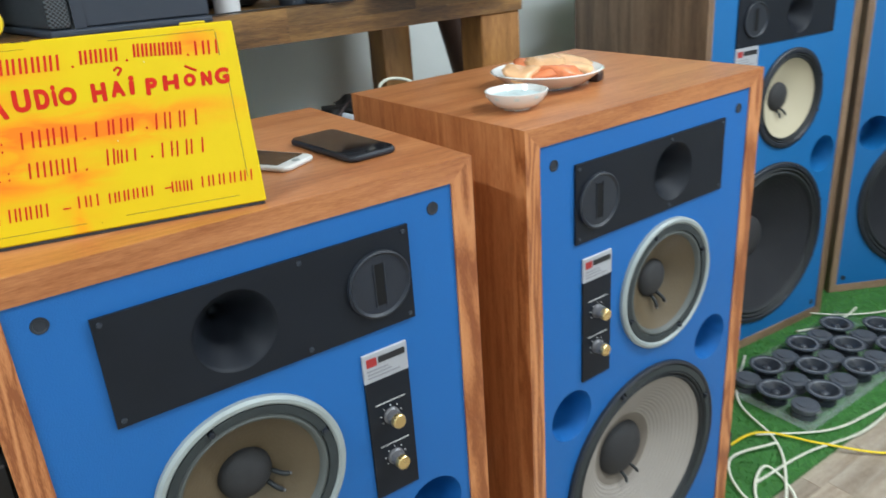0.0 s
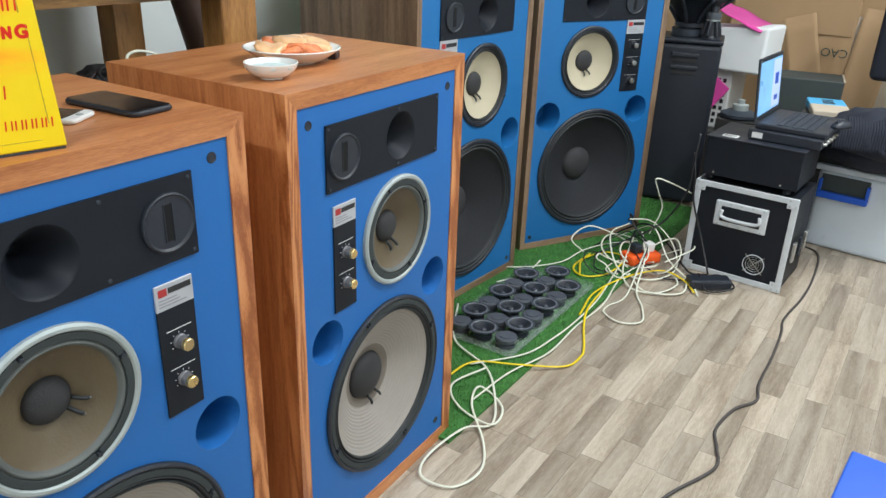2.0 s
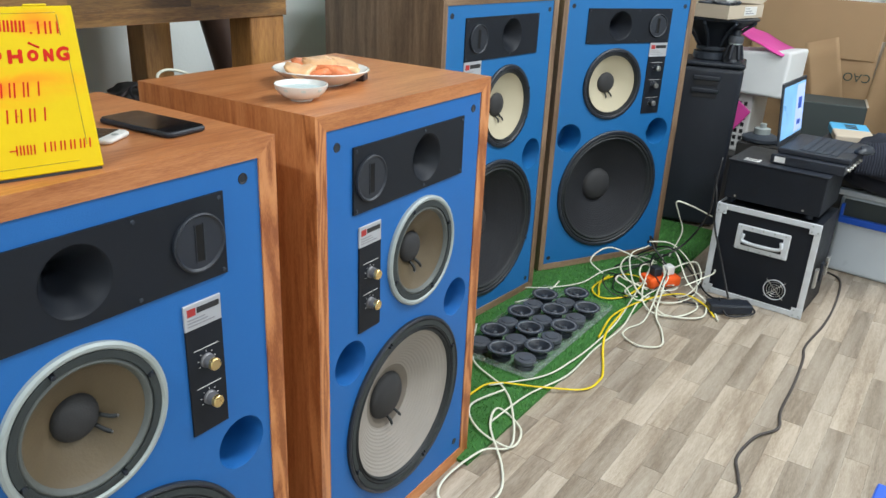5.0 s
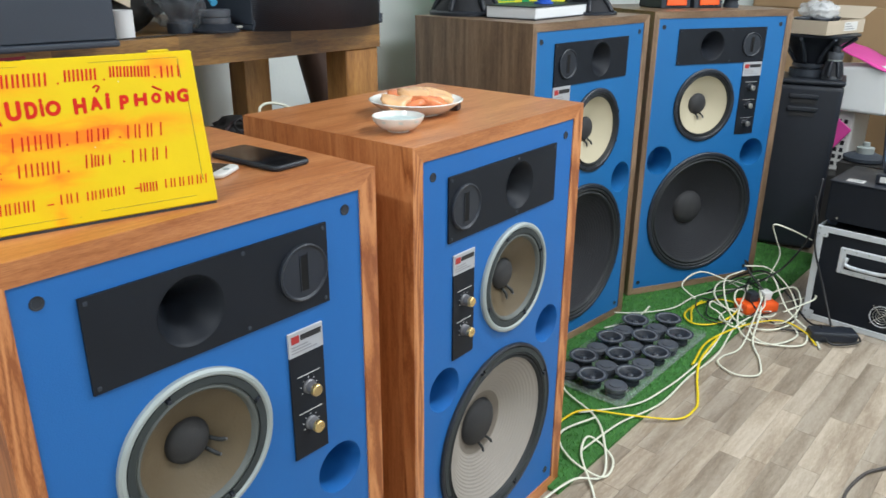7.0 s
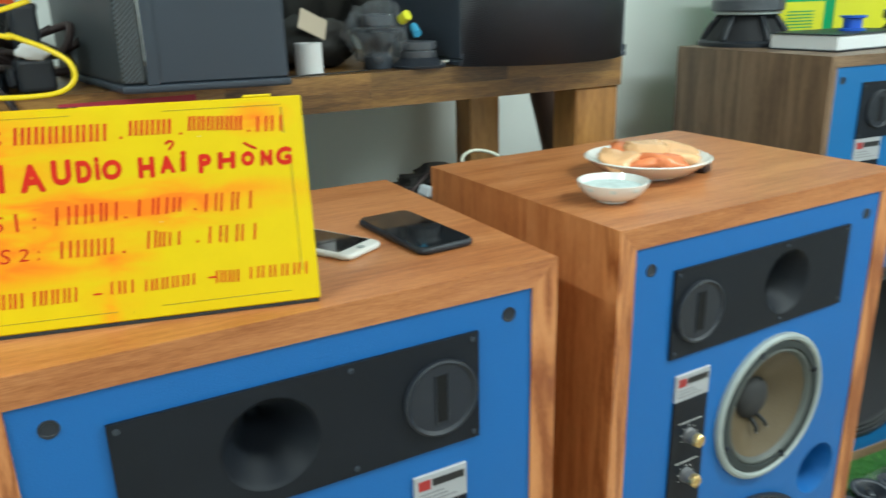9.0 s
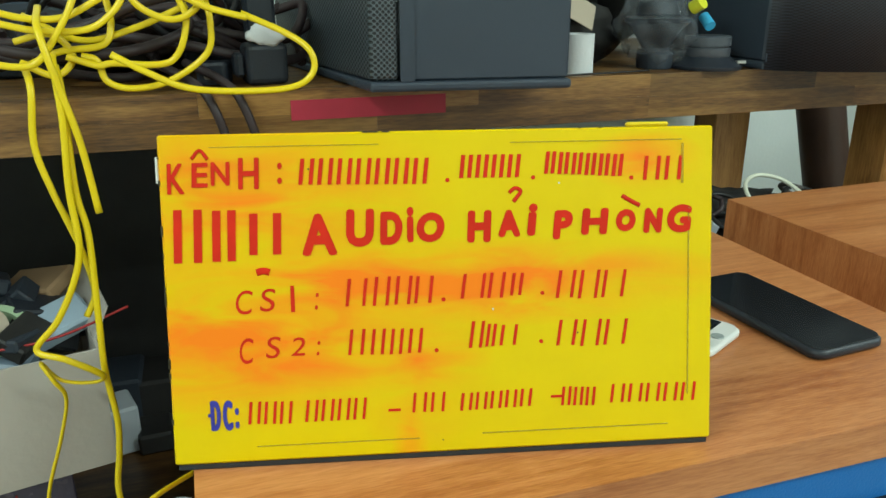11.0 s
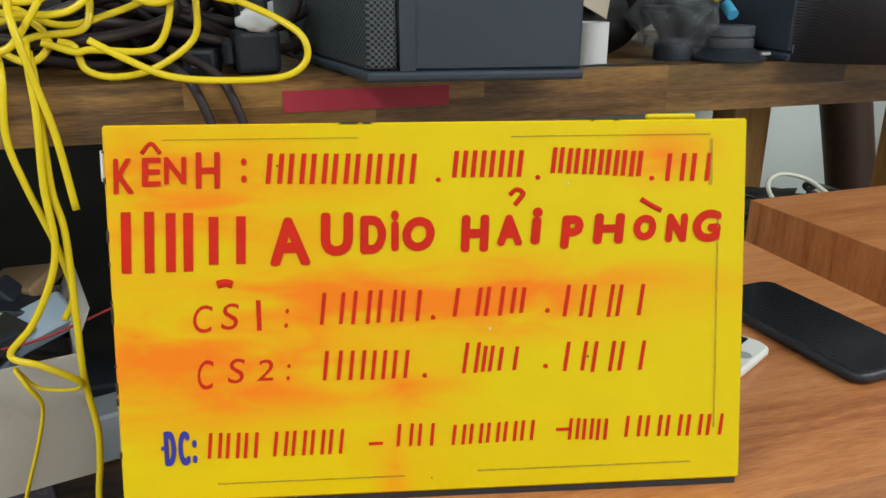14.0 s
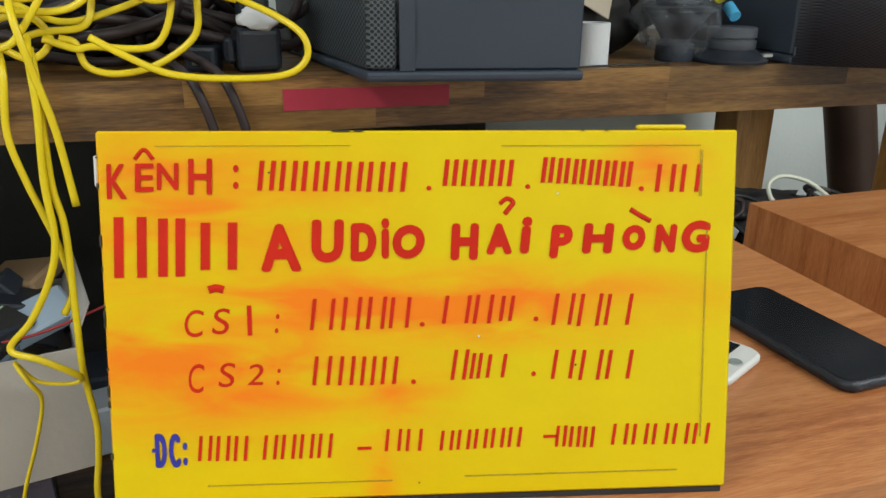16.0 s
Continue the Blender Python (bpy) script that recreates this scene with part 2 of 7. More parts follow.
BLACK_RUBBER = material("black_foam_edge", (0.018, 0.021, 0.023), 0.6, bump=0.3, bump_scale=400, vary=0.3)
DARK_CONE = material("black_paper_cone", (0.015, 0.016, 0.020), 0.75, bump=0.5, bump_scale=300, vary=0.25)
GREY_CONE = material("grey_paper_cone", (0.31, 0.28, 0.25), 0.8, bump=0.5, bump_scale=250, vary=0.12, vary_scale=10)
BROWN_CONE = material("brown_treated_cone", (0.108, 0.080, 0.046), 0.42, bump=0.3, bump_scale=200, vary=0.2, vary_scale=12)
CREAM_CONE = material("cream_paper_cone", (0.47, 0.42, 0.30), 0.8, bump=0.4, bump_scale=250, vary=0.1)
MAGNET_GREY = material("grey_tweeter_magnet", (0.075, 0.083, 0.098), 0.35, vary=0.3, vary_scale=60)
RIM = material("glossy_black_rim", (0.050, 0.057, 0.070), 0.25, vary=0.3, vary_scale=60)
ROLL_HIGHLIGHT = material("highlight_grey_roll", (0.13, 0.14, 0.16), 0.28, vary=0.2, vary_scale=60)
TRAY_CONE = material("shiny_coated_cone", (0.022, 0.026, 0.034), 0.3, vary=0.35, vary_scale=50)
GREY_ROLL = material("grey_rubber_edge", (0.095, 0.105, 0.10), 0.5, bump=0.3, bump_scale=400, vary=0.25)
GASKET = material("dark_felt_gasket", (0.030, 0.037, 0.038), 0.75, bump=0.5, bump_scale=500, vary=0.25, vary_scale=30)
TREATED_SHADE = material("treated_ring_and_shade", (0.17, 0.145, 0.12), 0.6, bump=0.3, bump_scale=250, vary=0.2, vary_scale=30)
SLATE = material("slate_blue_shell", (0.036, 0.047, 0.067), 0.5, bump=0.35, bump_scale=900, vary=0.10)
CASE_ALU = material("bright_case_aluminium", (0.60, 0.63, 0.66), 0.4, 0.15, bump=0.2, bump_scale=200, vary=0.15, vary_scale=25)
VOID = material("deep_black", (0.0015, 0.0015, 0.002), 0.9)
CAP = material("dark_dust_cap", (0.03, 0.03, 0.032), 0.7, bump=0.3, bump_scale=300)
ALU = material("cast_aluminium", (0.36, 0.40, 0.395), 0.5, 0.3, bump=0.2, bump_scale=300, vary=0.15, vary_scale=20)
STEEL = material("zinc_steel", (0.55, 0.55, 0.53), 0.3, 0.9, vary=0.15, vary_scale=30)
KNOB_GREY = material("grey_knob_skirt", (0.16, 0.16, 0.17), 0.4, 0.4)
GOLD = material("brass_knob", (0.75, 0.56, 0.25), 0.28, 0.9, vary=0.08, vary_scale=40)
SILVER_LABEL = material("brushed_label", (0.45, 0.46, 0.49), 0.45, 0.3, vary=0.08, vary_scale=20)
RED_INK = material("red_print", (0.36, 0.03, 0.03), 0.5)
DARK_INK = material("dark_print", (0.02, 0.02, 0.022), 0.5)
GREY_INK = material("grey_print", (0.28, 0.28, 0.3), 0.5)
WHITE_INK = material("white_print", (0.6, 0.6, 0.6), 0.5)
WALL_PAINT = material("pale_green_wall_paint", (0.80, 0.85, 0.84), 0.75, bump=0.3, bump_scale=120, vary=0.06, vary_scale=2)
CEIL_PAINT = material("white_ceiling_paint", (0.75, 0.75, 0.73), 0.8, vary=0.04)
CARD = material("brown_cardboard", (0.40, 0.26, 0.14), 0.8, bump=0.3, bump_scale=90, vary=0.12, vary_scale=4)
BOX_GREY = material("greyish_carton_board", (0.46, 0.425, 0.385), 0.8, bump=0.3, bump_scale=90, vary=0.08, vary_scale=4)
CARD_PALE = material("pale_cardboard", (0.52, 0.44, 0.34), 0.8, bump=0.3, bump_scale=90, vary=0.1, vary_scale=4)
WHITE_PLASTIC = material("white_plastic", (0.72, 0.72, 0.70), 0.4, vary=0.06)
STYRO = material("white_styrofoam", (0.82, 0.83, 0.83), 0.85, bump=0.6, bump_scale=150, vary=0.04)
CERAMIC = material("white_glazed_ceramic", (0.78, 0.78, 0.75), 0.15, coat=0.5, vary=0.03)
POMELO = material("pink_pomelo_flesh", (0.84, 0.25, 0.10), 0.25, bump=0.8, bump_scale=160, vary=0.25, vary_scale=25)
POMELO_PALE = material("pale_pomelo_flesh", (0.86, 0.47, 0.24), 0.25, bump=0.6, bump_scale=120, vary=0.3, vary_scale=25)
SALT = material("chilli_salt", (0.55, 0.66, 0.66), 0.7, bump=0.8, bump_scale=300, vary=0.3, vary_scale=60)
GLASS_BLACK = material("dark_screen_glass", (0.01, 0.011, 0.013), 0.06, coat=0.6, vary=0.1, rough_vary=0.03)
YELLOW_CABLE = material("yellow_flat_cable", (0.80, 0.60, 0.012), 0.32, vary=0.08, vary_scale=20)
WHITE_CABLE = material("cream_flat_cable", (0.70, 0.70, 0.58), 0.45, vary=0.08, vary_scale=20)
BLACK_CABLE = material("black_cable", (0.015, 0.015, 0.016), 0.45)
BROWN_CABLE = material("brown_rubber_cable", (0.034, 0.022, 0.023), 0.5, vary=0.2, vary_scale=20)
GREY_CABLE = material("dark_grey_floor_cable", (0.06, 0.052, 0.048), 0.55, vary=0.2)
ORANGE = material("orange_plastic", (0.85, 0.11, 0.015), 0.4, vary=0.08)
PINK = material("pink_plastic", (0.75, 0.08, 0.38), 0.45, vary=0.12)
GREEN_BAG = material("green_printed_plastic", (0.02, 0.36, 0.13), 0.4, vary=0.15)
YELLOW_BAG = material("yellow_printed_plastic", (0.72, 0.72, 0.04), 0.4, vary=0.12)
BLUE_PLASTIC = material("blue_plastic", (0.02, 0.10, 0.55), 0.35, vary=0.08)
SKY_BLUE = material("sky_blue_print", (0.08, 0.42, 0.72), 0.5, vary=0.08)
PAPER = material("book_paper", (0.70, 0.72, 0.74), 0.7, bump=0.3, bump_scale=200, vary=0.05)
CHARCOAL = material("charcoal_speaker_shell", (0.030, 0.038, 0.052), 0.55, bump=0.3, bump_scale=700, vary=0.12)
NAVY_CLOTH = material("navy_quilted_cloth", (0.016, 0.019, 0.030), 0.9, bump=0.8, bump_scale=120, vary=0.3, vary_scale=15)
GREEN_BOX = material("dark_green_box", (0.042, 0.053, 0.052), 0.6, vary=0.2)
BIN_CLEAR = material("frosted_grey_bin", (0.55, 0.60, 0.65), 0.3, vary=0.1, vary_scale=4)
CLEAR_BAG = material("clear_plastic_bag", (0.22, 0.24, 0.27), 0.06, bump=1.0, bump_scale=55, rough_vary=0.03)
CLEAR_BAG.node_tree.nodes["Principled BSDF"].inputs["Alpha"].default_value = 0.26
SWITCH_BLUE = material("pale_blue_switch_plastic", (0.36, 0.45, 0.54), 0.35, vary=0.06)
JAR_GREY = material("blue_grey_jar_plastic", (0.17, 0.22, 0.28), 0.25, vary=0.1)
TAPE_GREEN = material("pale_green_tape", (0.45, 0.60, 0.38), 0.4, vary=0.1)
DARK_VOID = material("dark_things_and_shade", (0.025, 0.024, 0.023), 0.6, vary=0.5, vary_scale=20)
RED_TAPE = material("red_tape", (0.42, 0.03, 0.06), 0.5, vary=0.15, vary_scale=30)
YELLOW_EDGE = material("yellow_sign_edge", (0.75, 0.55, 0.01), 0.5)
RED_PAINT = material("red_brush_paint", (0.56, 0.018, 0.006), 0.55, vary=0.2, vary_scale=60)
RED_PAINT.node_tree.nodes["Principled BSDF"].inputs["Specular IOR Level"].default_value = 0.2
BLUE_PAINT = material("blue_brush_paint", (0.03, 0.03, 0.30), 0.45, vary=0.2, vary_scale=60)
GRASS = material("artificial_grass", (0.105, 0.30, 0.065), 0.6, vary=0.5, vary_scale=40)
GRASS_BASE = material("grass_mat_backing", (0.04, 0.15, 0.03), 0.8, vary=0.4, vary_scale=30)
TEAL_BAR = material("teal_ink", (0.04, 0.07, 0.06), 0.6)


def yellow_paint():
    """Hand-painted yellow board with orange overspray where older lettering was wiped away."""
    m = material("yellow_sign_paint", (0.70, 0.500, 0.0012), 0.38, bump=0.2, bump_scale=60, vary=0.05, vary_scale=30)
    nt = m.node_tree
    b = nt.nodes["Principled BSDF"]
    base = b.inputs["Base Color"].links[0].from_socket
    b.inputs["Specular IOR Level"].default_value = 0.25
    co = nt.nodes.new("ShaderNodeTexCoord")
    total = None
    for cx, cz, rx, rz, amount in ((0.05, 0.078, 0.15, 0.060, 0.95), (0.16, 0.106, 0.20, 0.030, 1.25), (0.15, 0.06, 0.05, 0.06, 0.55), (0.04, 0.160, 0.14, 0.065, 0.75), (0.06, 0.195, 0.09, 0.014, 0.3), (0.295, 0.18, 0.04, 0.020, 0.8), (0.145, 0.02, 0.014, 0.045, 0.5)):
        mp = nt.nodes.new("ShaderNodeMapping")
        mp.vector_type = "POINT"
        mp.inputs["Location"].default_value = (-cx / rx, 0, -cz / rz)
        mp.inputs["Scale"].default_value = (1 / rx, 0, 1 / rz)
        nt.links.new(co.outputs["Object"], mp.inputs["Vector"])
        g = nt.nodes.new("ShaderNodeTexGradient")
        g.gradient_type = "SPHERICAL"
        nt.links.new(mp.outputs[0], g.inputs["Vector"])
        k = nt.nodes.new("ShaderNodeMath")
        k.operation = "MULTIPLY"
        k.inputs[1].default_value = amount
        nt.links.new(g.outputs["Fac"], k.inputs[0])
        if total is None:
            total = k.outputs[0]
        else:
            ad = nt.nodes.new("ShaderNodeMath")
            ad.operation = "MAXIMUM"
            nt.links.new(total, ad.inputs[0])
            nt.links.new(k.outputs[0], ad.inputs[1])
            total = ad.outputs[0]
    n = nt.nodes.new("ShaderNodeTexNoise")
    n.inputs["Scale"].default_value, n.inputs["Detail"].default_value, n.inputs["Distortion"].default_value = 2.2, 7, 0.8
    streak = nt.nodes.new("ShaderNodeMapping")
    streak.inputs["Scale"].default_value = (6, 10, 22)
    nt.links.new(co.outputs["Object"], streak.inputs["Vector"])
    nt.links.new(streak.outputs[0], n.inputs["Vector"])
    mr = nt.nodes.new("ShaderNodeMapRange")
    mr.inputs["From Min"].default_value, mr.inputs["From Max"].default_value = 0.3, 0.7
    mr.inputs["To Min"].default_value, mr.inputs["To Max"].default_value = 0.15, 1.75
    nt.links.new(n.outputs["Fac"], mr.inputs["Value"])
    f = nt.nodes.new("ShaderNodeMath")
    f.operation = "MULTIPLY"
    f.use_clamp = True
    nt.links.new(total, f.inputs[0])
    nt.links.new(mr.outputs[0], f.inputs[1])
    mx = nt.nodes.new("ShaderNodeMix")
    mx.data_type = "RGBA"
    mx.inputs[7].default_value = (0.85, 0.20, 0.006, 1)
    nt.links.new(f.outputs[0], mx.inputs[0])
    nt.links.new(base, mx.inputs[6])
    nt.links.new(mx.outputs[2], b.inputs["Base Color"])
    return m


YELLOW = yellow_paint()


def perforated(name, metal_color, hole_color, pitch):
    """Painted steel grille with rows of round holes."""
    m = bpy.data.materials.new(name)
    m.use_nodes = True
    nt = m.node_tree
    b = nt.nodes["Principled BSDF"]
    co = nt.nodes.new("ShaderNodeTexCoord")
    sp, ad, cb = nt.nodes.new("ShaderNodeSeparateXYZ"), nt.nodes.new("ShaderNodeMath"), nt.nodes.new("ShaderNodeCombineXYZ")
    nt.links.new(co.outputs["Object"], sp.inputs[0])
    nt.links.new(sp.outputs[0], ad.inputs[0])
    nt.links.new(sp.outputs[1], ad.inputs[1])
    nt.links.new(ad.outputs[0], cb.inputs[0])
    nt.links.new(sp.outputs[2], cb.inputs[1])
    tilt = nt.nodes.new("ShaderNodeMapping")
    tilt.inputs["Rotation"].default_value = (0, 0, radians(45))
    nt.links.new(cb.outputs[0], tilt.inputs["Vector"])
    v = nt.nodes.new("ShaderNodeTexVoronoi")
    v.voronoi_dimensions = "2D"
    v.inputs["Scale"].default_value, v.inputs["Randomness"].default_value = 1 / pitch, 0.0
    nt.links.new(tilt.outputs[0], v.inputs["Vector"])
    rp = ramp_of(nt, [(0.36, hole_color), (0.44, metal_color)])
    nt.links.new(v.outputs["Distance"], rp.inputs[0])
    nt.links.new(rp.outputs[0], b.inputs["Base Color"])
    b.inputs["Roughness"].default_value = 0.4
    bp = nt.nodes.new("ShaderNodeBump")
    bp.inputs["Strength"].default_value, bp.inputs["Distance"].default_value = 0.6, 0.002
    nt.links.new(v.outputs["Distance"], bp.inputs["Height"])
    nt.links.new(bp.outputs[0], b.inputs["Normal"])
    return m


TRAY_FILM = material("clear_tray_film", (0.5, 0.55, 0.55), 0.12, vary=0.1)
TRAY_FILM.node_tree.nodes["Principled BSDF"].inputs["Alpha"].default_value = 0.12
GRILLE_FINE = perforated("fine_perforated_grille", (0.020, 0.026, 0.040), (0.007, 0.009, 0.013), 0.0030)
GRILLE = perforated("perforated_grille", (0.075, 0.090, 0.105), (0.006, 0.007, 0.009), 0.0048)

# ---- room ----
X0, X1, Y0, Y1, ZC = -2.3, 5.0, -2.8, 1.32, 2.8


def wall(name, x0, x1, y0, y1):
    return solo(name, block(x0, x1, y0, y1, 0, ZC), WALL_PAINT, "pale greenish white plastered shop wall", "wall", kind="structure")


wall("wall_north", X0 - 0.12, X1 + 0.12, Y1, Y1 + 0.12)
wall("wall_south", X0 - 0.12, X1 + 0.12, Y0 - 0.12, Y0)
wall("wall_east", X1, X1 + 0.12, Y0, Y1)
wall("wall_west", X0 - 0.12, X0, Y0, Y1)
solo("ceiling", block(X0 - 0.12, X1 + 0.12, Y0 - 0.12, Y1 + 0.12, ZC, ZC + 0.12), CEIL_PAINT, "plain white painted shop ceiling", "ceiling", kind="structure")
LAMP_BODY = material("white_lamp_body", (0.8, 0.8, 0.8), 0.4)
LAMP_GLOW = material("glowing_tube", (1.0, 0.97, 0.92), 0.4, emit=6.0, vary=0.0)
for x, y, z, length, power, along in LIGHTS:
    lamp = thing("ceiling_light", pose(x, y, ZC, 0, 0, 0 if along else 90), "white ceiling batten with a glowing tube", "lamp", "ceiling battens")
    part("body", block(-length / 2, length / 2, -0.03, 0.03, -0.045, 0, 0.004), LAMP_BODY, lamp)
    part("tube", turned([(0, -length / 2 + 0.03), (0.013, -length / 2 + 0.03), (0.013, length / 2 - 0.03), (0, length / 2 - 0.03)], 12, Matrix.Translation((0, 0, -0.056)) @ Matrix.Rotation(radians(90), 4, "Y")), LAMP_GLOW, lamp, "glowing white tube")


# ---- loudspeakers ----
def at_front(x, y, z):
    return Matrix.Translation((x, y, z)) @ FRONT


def frame_piece(side, W, H, w, inset):
    """One mitred strip of the front edge, sloping in towards the baffle."""
    bm = bmesh.new()
    o = {"top": ((0, H), (W, H), (W - w, H - w), (w, H - w)), "bottom": ((W, 0), (0, 0), (w, w), (W - w, w)),
         "left": ((0, 0), (0, H), (w, H - w), (w, w)), "right": ((W, H), (W, 0), (W - w, w), (W - w, H - w))}[side]
    front = [bm.verts.new((x, 0 if i < 2 else inset, z)) for i, (x, z) in enumerate(o)]
    back = [bm.verts.new((x, 0.03, z)) for x, z in o]
    bm.faces.new(front)
    bm.faces.new(back[::-1])
    for i in range(4):
        bm.faces.new((front[i], back[i], back[(i + 1) % 4], front[(i + 1) % 4]))
    bmesh.ops.recalc_face_normals(bm, faces=bm.faces)
    return bm


def cone_profile(r_in, depth, cap_r, ribs, base=0.0, rib=0.0008):
    """From the cone's rim down to the dust cap; z grows towards the listener."""
    out, n = [], 64 if ribs else 10
    for i in range(n + 1):
        k = i / n
        r = r_in + (cap_r - r_in) * k
        z = base - depth * (k ** 0.82)
        if ribs and 2 < i < n - 2:
            z += rib * math.sin(i * math.pi / 2)
        out.append((r, z))
    return out


def driver(parent, name, x, z, R, ring_mat, ring_w, cone_mat, depth, cap_r, ribs, surround_w, label, stubs=True, y=0.006, lead=-35, gasket=0.0, roll_mat=None, rib=0.0008, cap_ring=False):
    """A cone loudspeaker set in the baffle: flange, gasket pieces, roll edge, cone, dust cap, bolts and lead stubs."""
    fl = part(name, turned([(R - ring_w, -0.012), (R - ring_w, 0.006), (R - ring_w + 0.003, 0.009), (R - 0.004, 0.009), (R, 0.006), (R, -0.004)], 72, at_front(x, y, z)), ring_mat, parent, label, True)
    r1 = R - ring_w
    if gasket:
        part("gasket_seat", turned([(r1 + 0.001, 0.0012), (r1 - gasket - 0.001, 0.0010)], 72, at_front(x, y, z)), BLACK_RUBBER, fl)
        for k in range(4):
            part("gasket", arc_piece(r1 - gasket, r1 - 0.0006, 0.0012, 0.0072, 22 + 90 * k + 2.2, 112 + 90 * k - 2.2, 18, at_front(x, y, z)), GASKET, fl, "dark felt gasket piece")
        r1 -= gasket
    roll = [(r1 + 0.001, 0.003)]
    bumps = 1 if surround_w < 0.012 else 2 if surround_w < 0.03 else 3
    for i in range(1, 8 * bumps + 1):
        k = i / (8 * bumps)
        roll.append((r1 - surround_w * k, 0.002 + 0.006 * abs(math.sin(bumps * math.pi * k)) - 0.004 * k))
    part("surround", turned(roll, 72, at_front(x, y, z), 70), roll_mat or BLACK_RUBBER, fl, "rolled rubber edge", True)
    r2 = r1 - surround_w
    part("cone", turned(cone_profile(r2 + 0.001, depth, cap_r, ribs, -0.002, rib), 72, at_front(x, y, z), 180), cone_mat, fl, "", True)
    # treated ring round the cap; its dark colour also holds the cone's shade
    if cap_ring:
        k = (r2 + 0.001 - cap_r * 1.34) / (r2 + 0.001 - cap_r)
        ring = [(cap_r * 1.34, -0.0010 - depth * k ** 0.82), (cap_r * 1.3, -0.0004 - depth * (k + (1 - k) * 0.12) ** 0.82), (cap_r, -depth - 0.0004)]
        part("glue_ring", turned(ring, 48, at_front(x, y, z), 180), TREATED_SHADE, fl, "dark treated ring round the cap with shade painted in", True)
    dome = [(cap_r * 1.02, -depth - 0.003)] + [(cap_r * math.cos(a), -depth - 0.001 + 0.42 * cap_r * math.sin(a)) for a in [i * math.pi / 16 for i in range(9)]]
    part("dust_cap", turned(dome, 40, at_front(x, y, z), 180), CAP, fl, "dark domed dust cap", True)
    for i in range(4 if gasket else 8):
        a = radians(22 + 90 * i) if gasket else 2 * math.pi * (i + 0.5) / 8
        rb = R - ring_w - gasket * 0.5 if gasket else R - ring_w * 0.5
        part("bolt", turned([(0, 0.0105), (0.0035, 0.0105), (0.004, 0.008), (0.004, 0.002)], 8, at_front(x + rb * math.cos(a), y - (0.0 if gasket else 0.002), z + rb * math.sin(a))), BLACK_PLASTIC, fl)
    if stubs:
        for q in (-1, 1):
            a = radians(lead + 13 * q)
            out = Vector((math.cos(a), 0, math.sin(a)))
            p = Vector((x, y + depth * 0.92, z)) + out * cap_r * 0.98
            part("lead", tube(bmesh.new(), [p, p + out * 0.010 + Vector((0, -0.012, 0)), p + out * 0.018 + Vector((0, -0.014, 0))], 0.0034, 8, 4), BLACK_RUBBER, fl)
            part("lead_tip", tube(bmesh.new(), [p + out * 0.0182 + Vector((0, -0.014, 0)), p + out * 0.0215 + Vector((0, -0.015, 0))], 0.0022, 8, 2), KNOB_GREY, fl, "bare metal lead tip")
    return fl


def knob(parent, x, z, y=0.0, gold=True):
    k = part("knob", turned([(0.0, 0.020), (0.0095, 0.020), (0.0102, 0.018), (0.0108, 0.005), (0.0125, 0.003), (0.0125, 0.0)], 20, at_front(x, y, z)), KNOB_GREY if gold else BLACK_PLASTIC, parent, "ribbed level knob", True)
    part("knob_cap", turned([(0, 0.0235), (0.0090, 0.0235), (0.0103, 0.022), (0.0106, 0.0165)], 20, at_front(x, y, z)), GOLD if gold else STEEL, k, "brass-coloured cap" if gold else "bright metal cap", True)
    for i in range(7):
        a = radians(210 - 40 * i)
        part("tick", block(-0.0006, 0.0006, -0.0006, 0.0, 0.015, 0.0175, 0, Matrix.Translation((x, y, z)) @ Matrix.Rotation(a - radians(90), 4, "Y")), WHITE_INK, k)


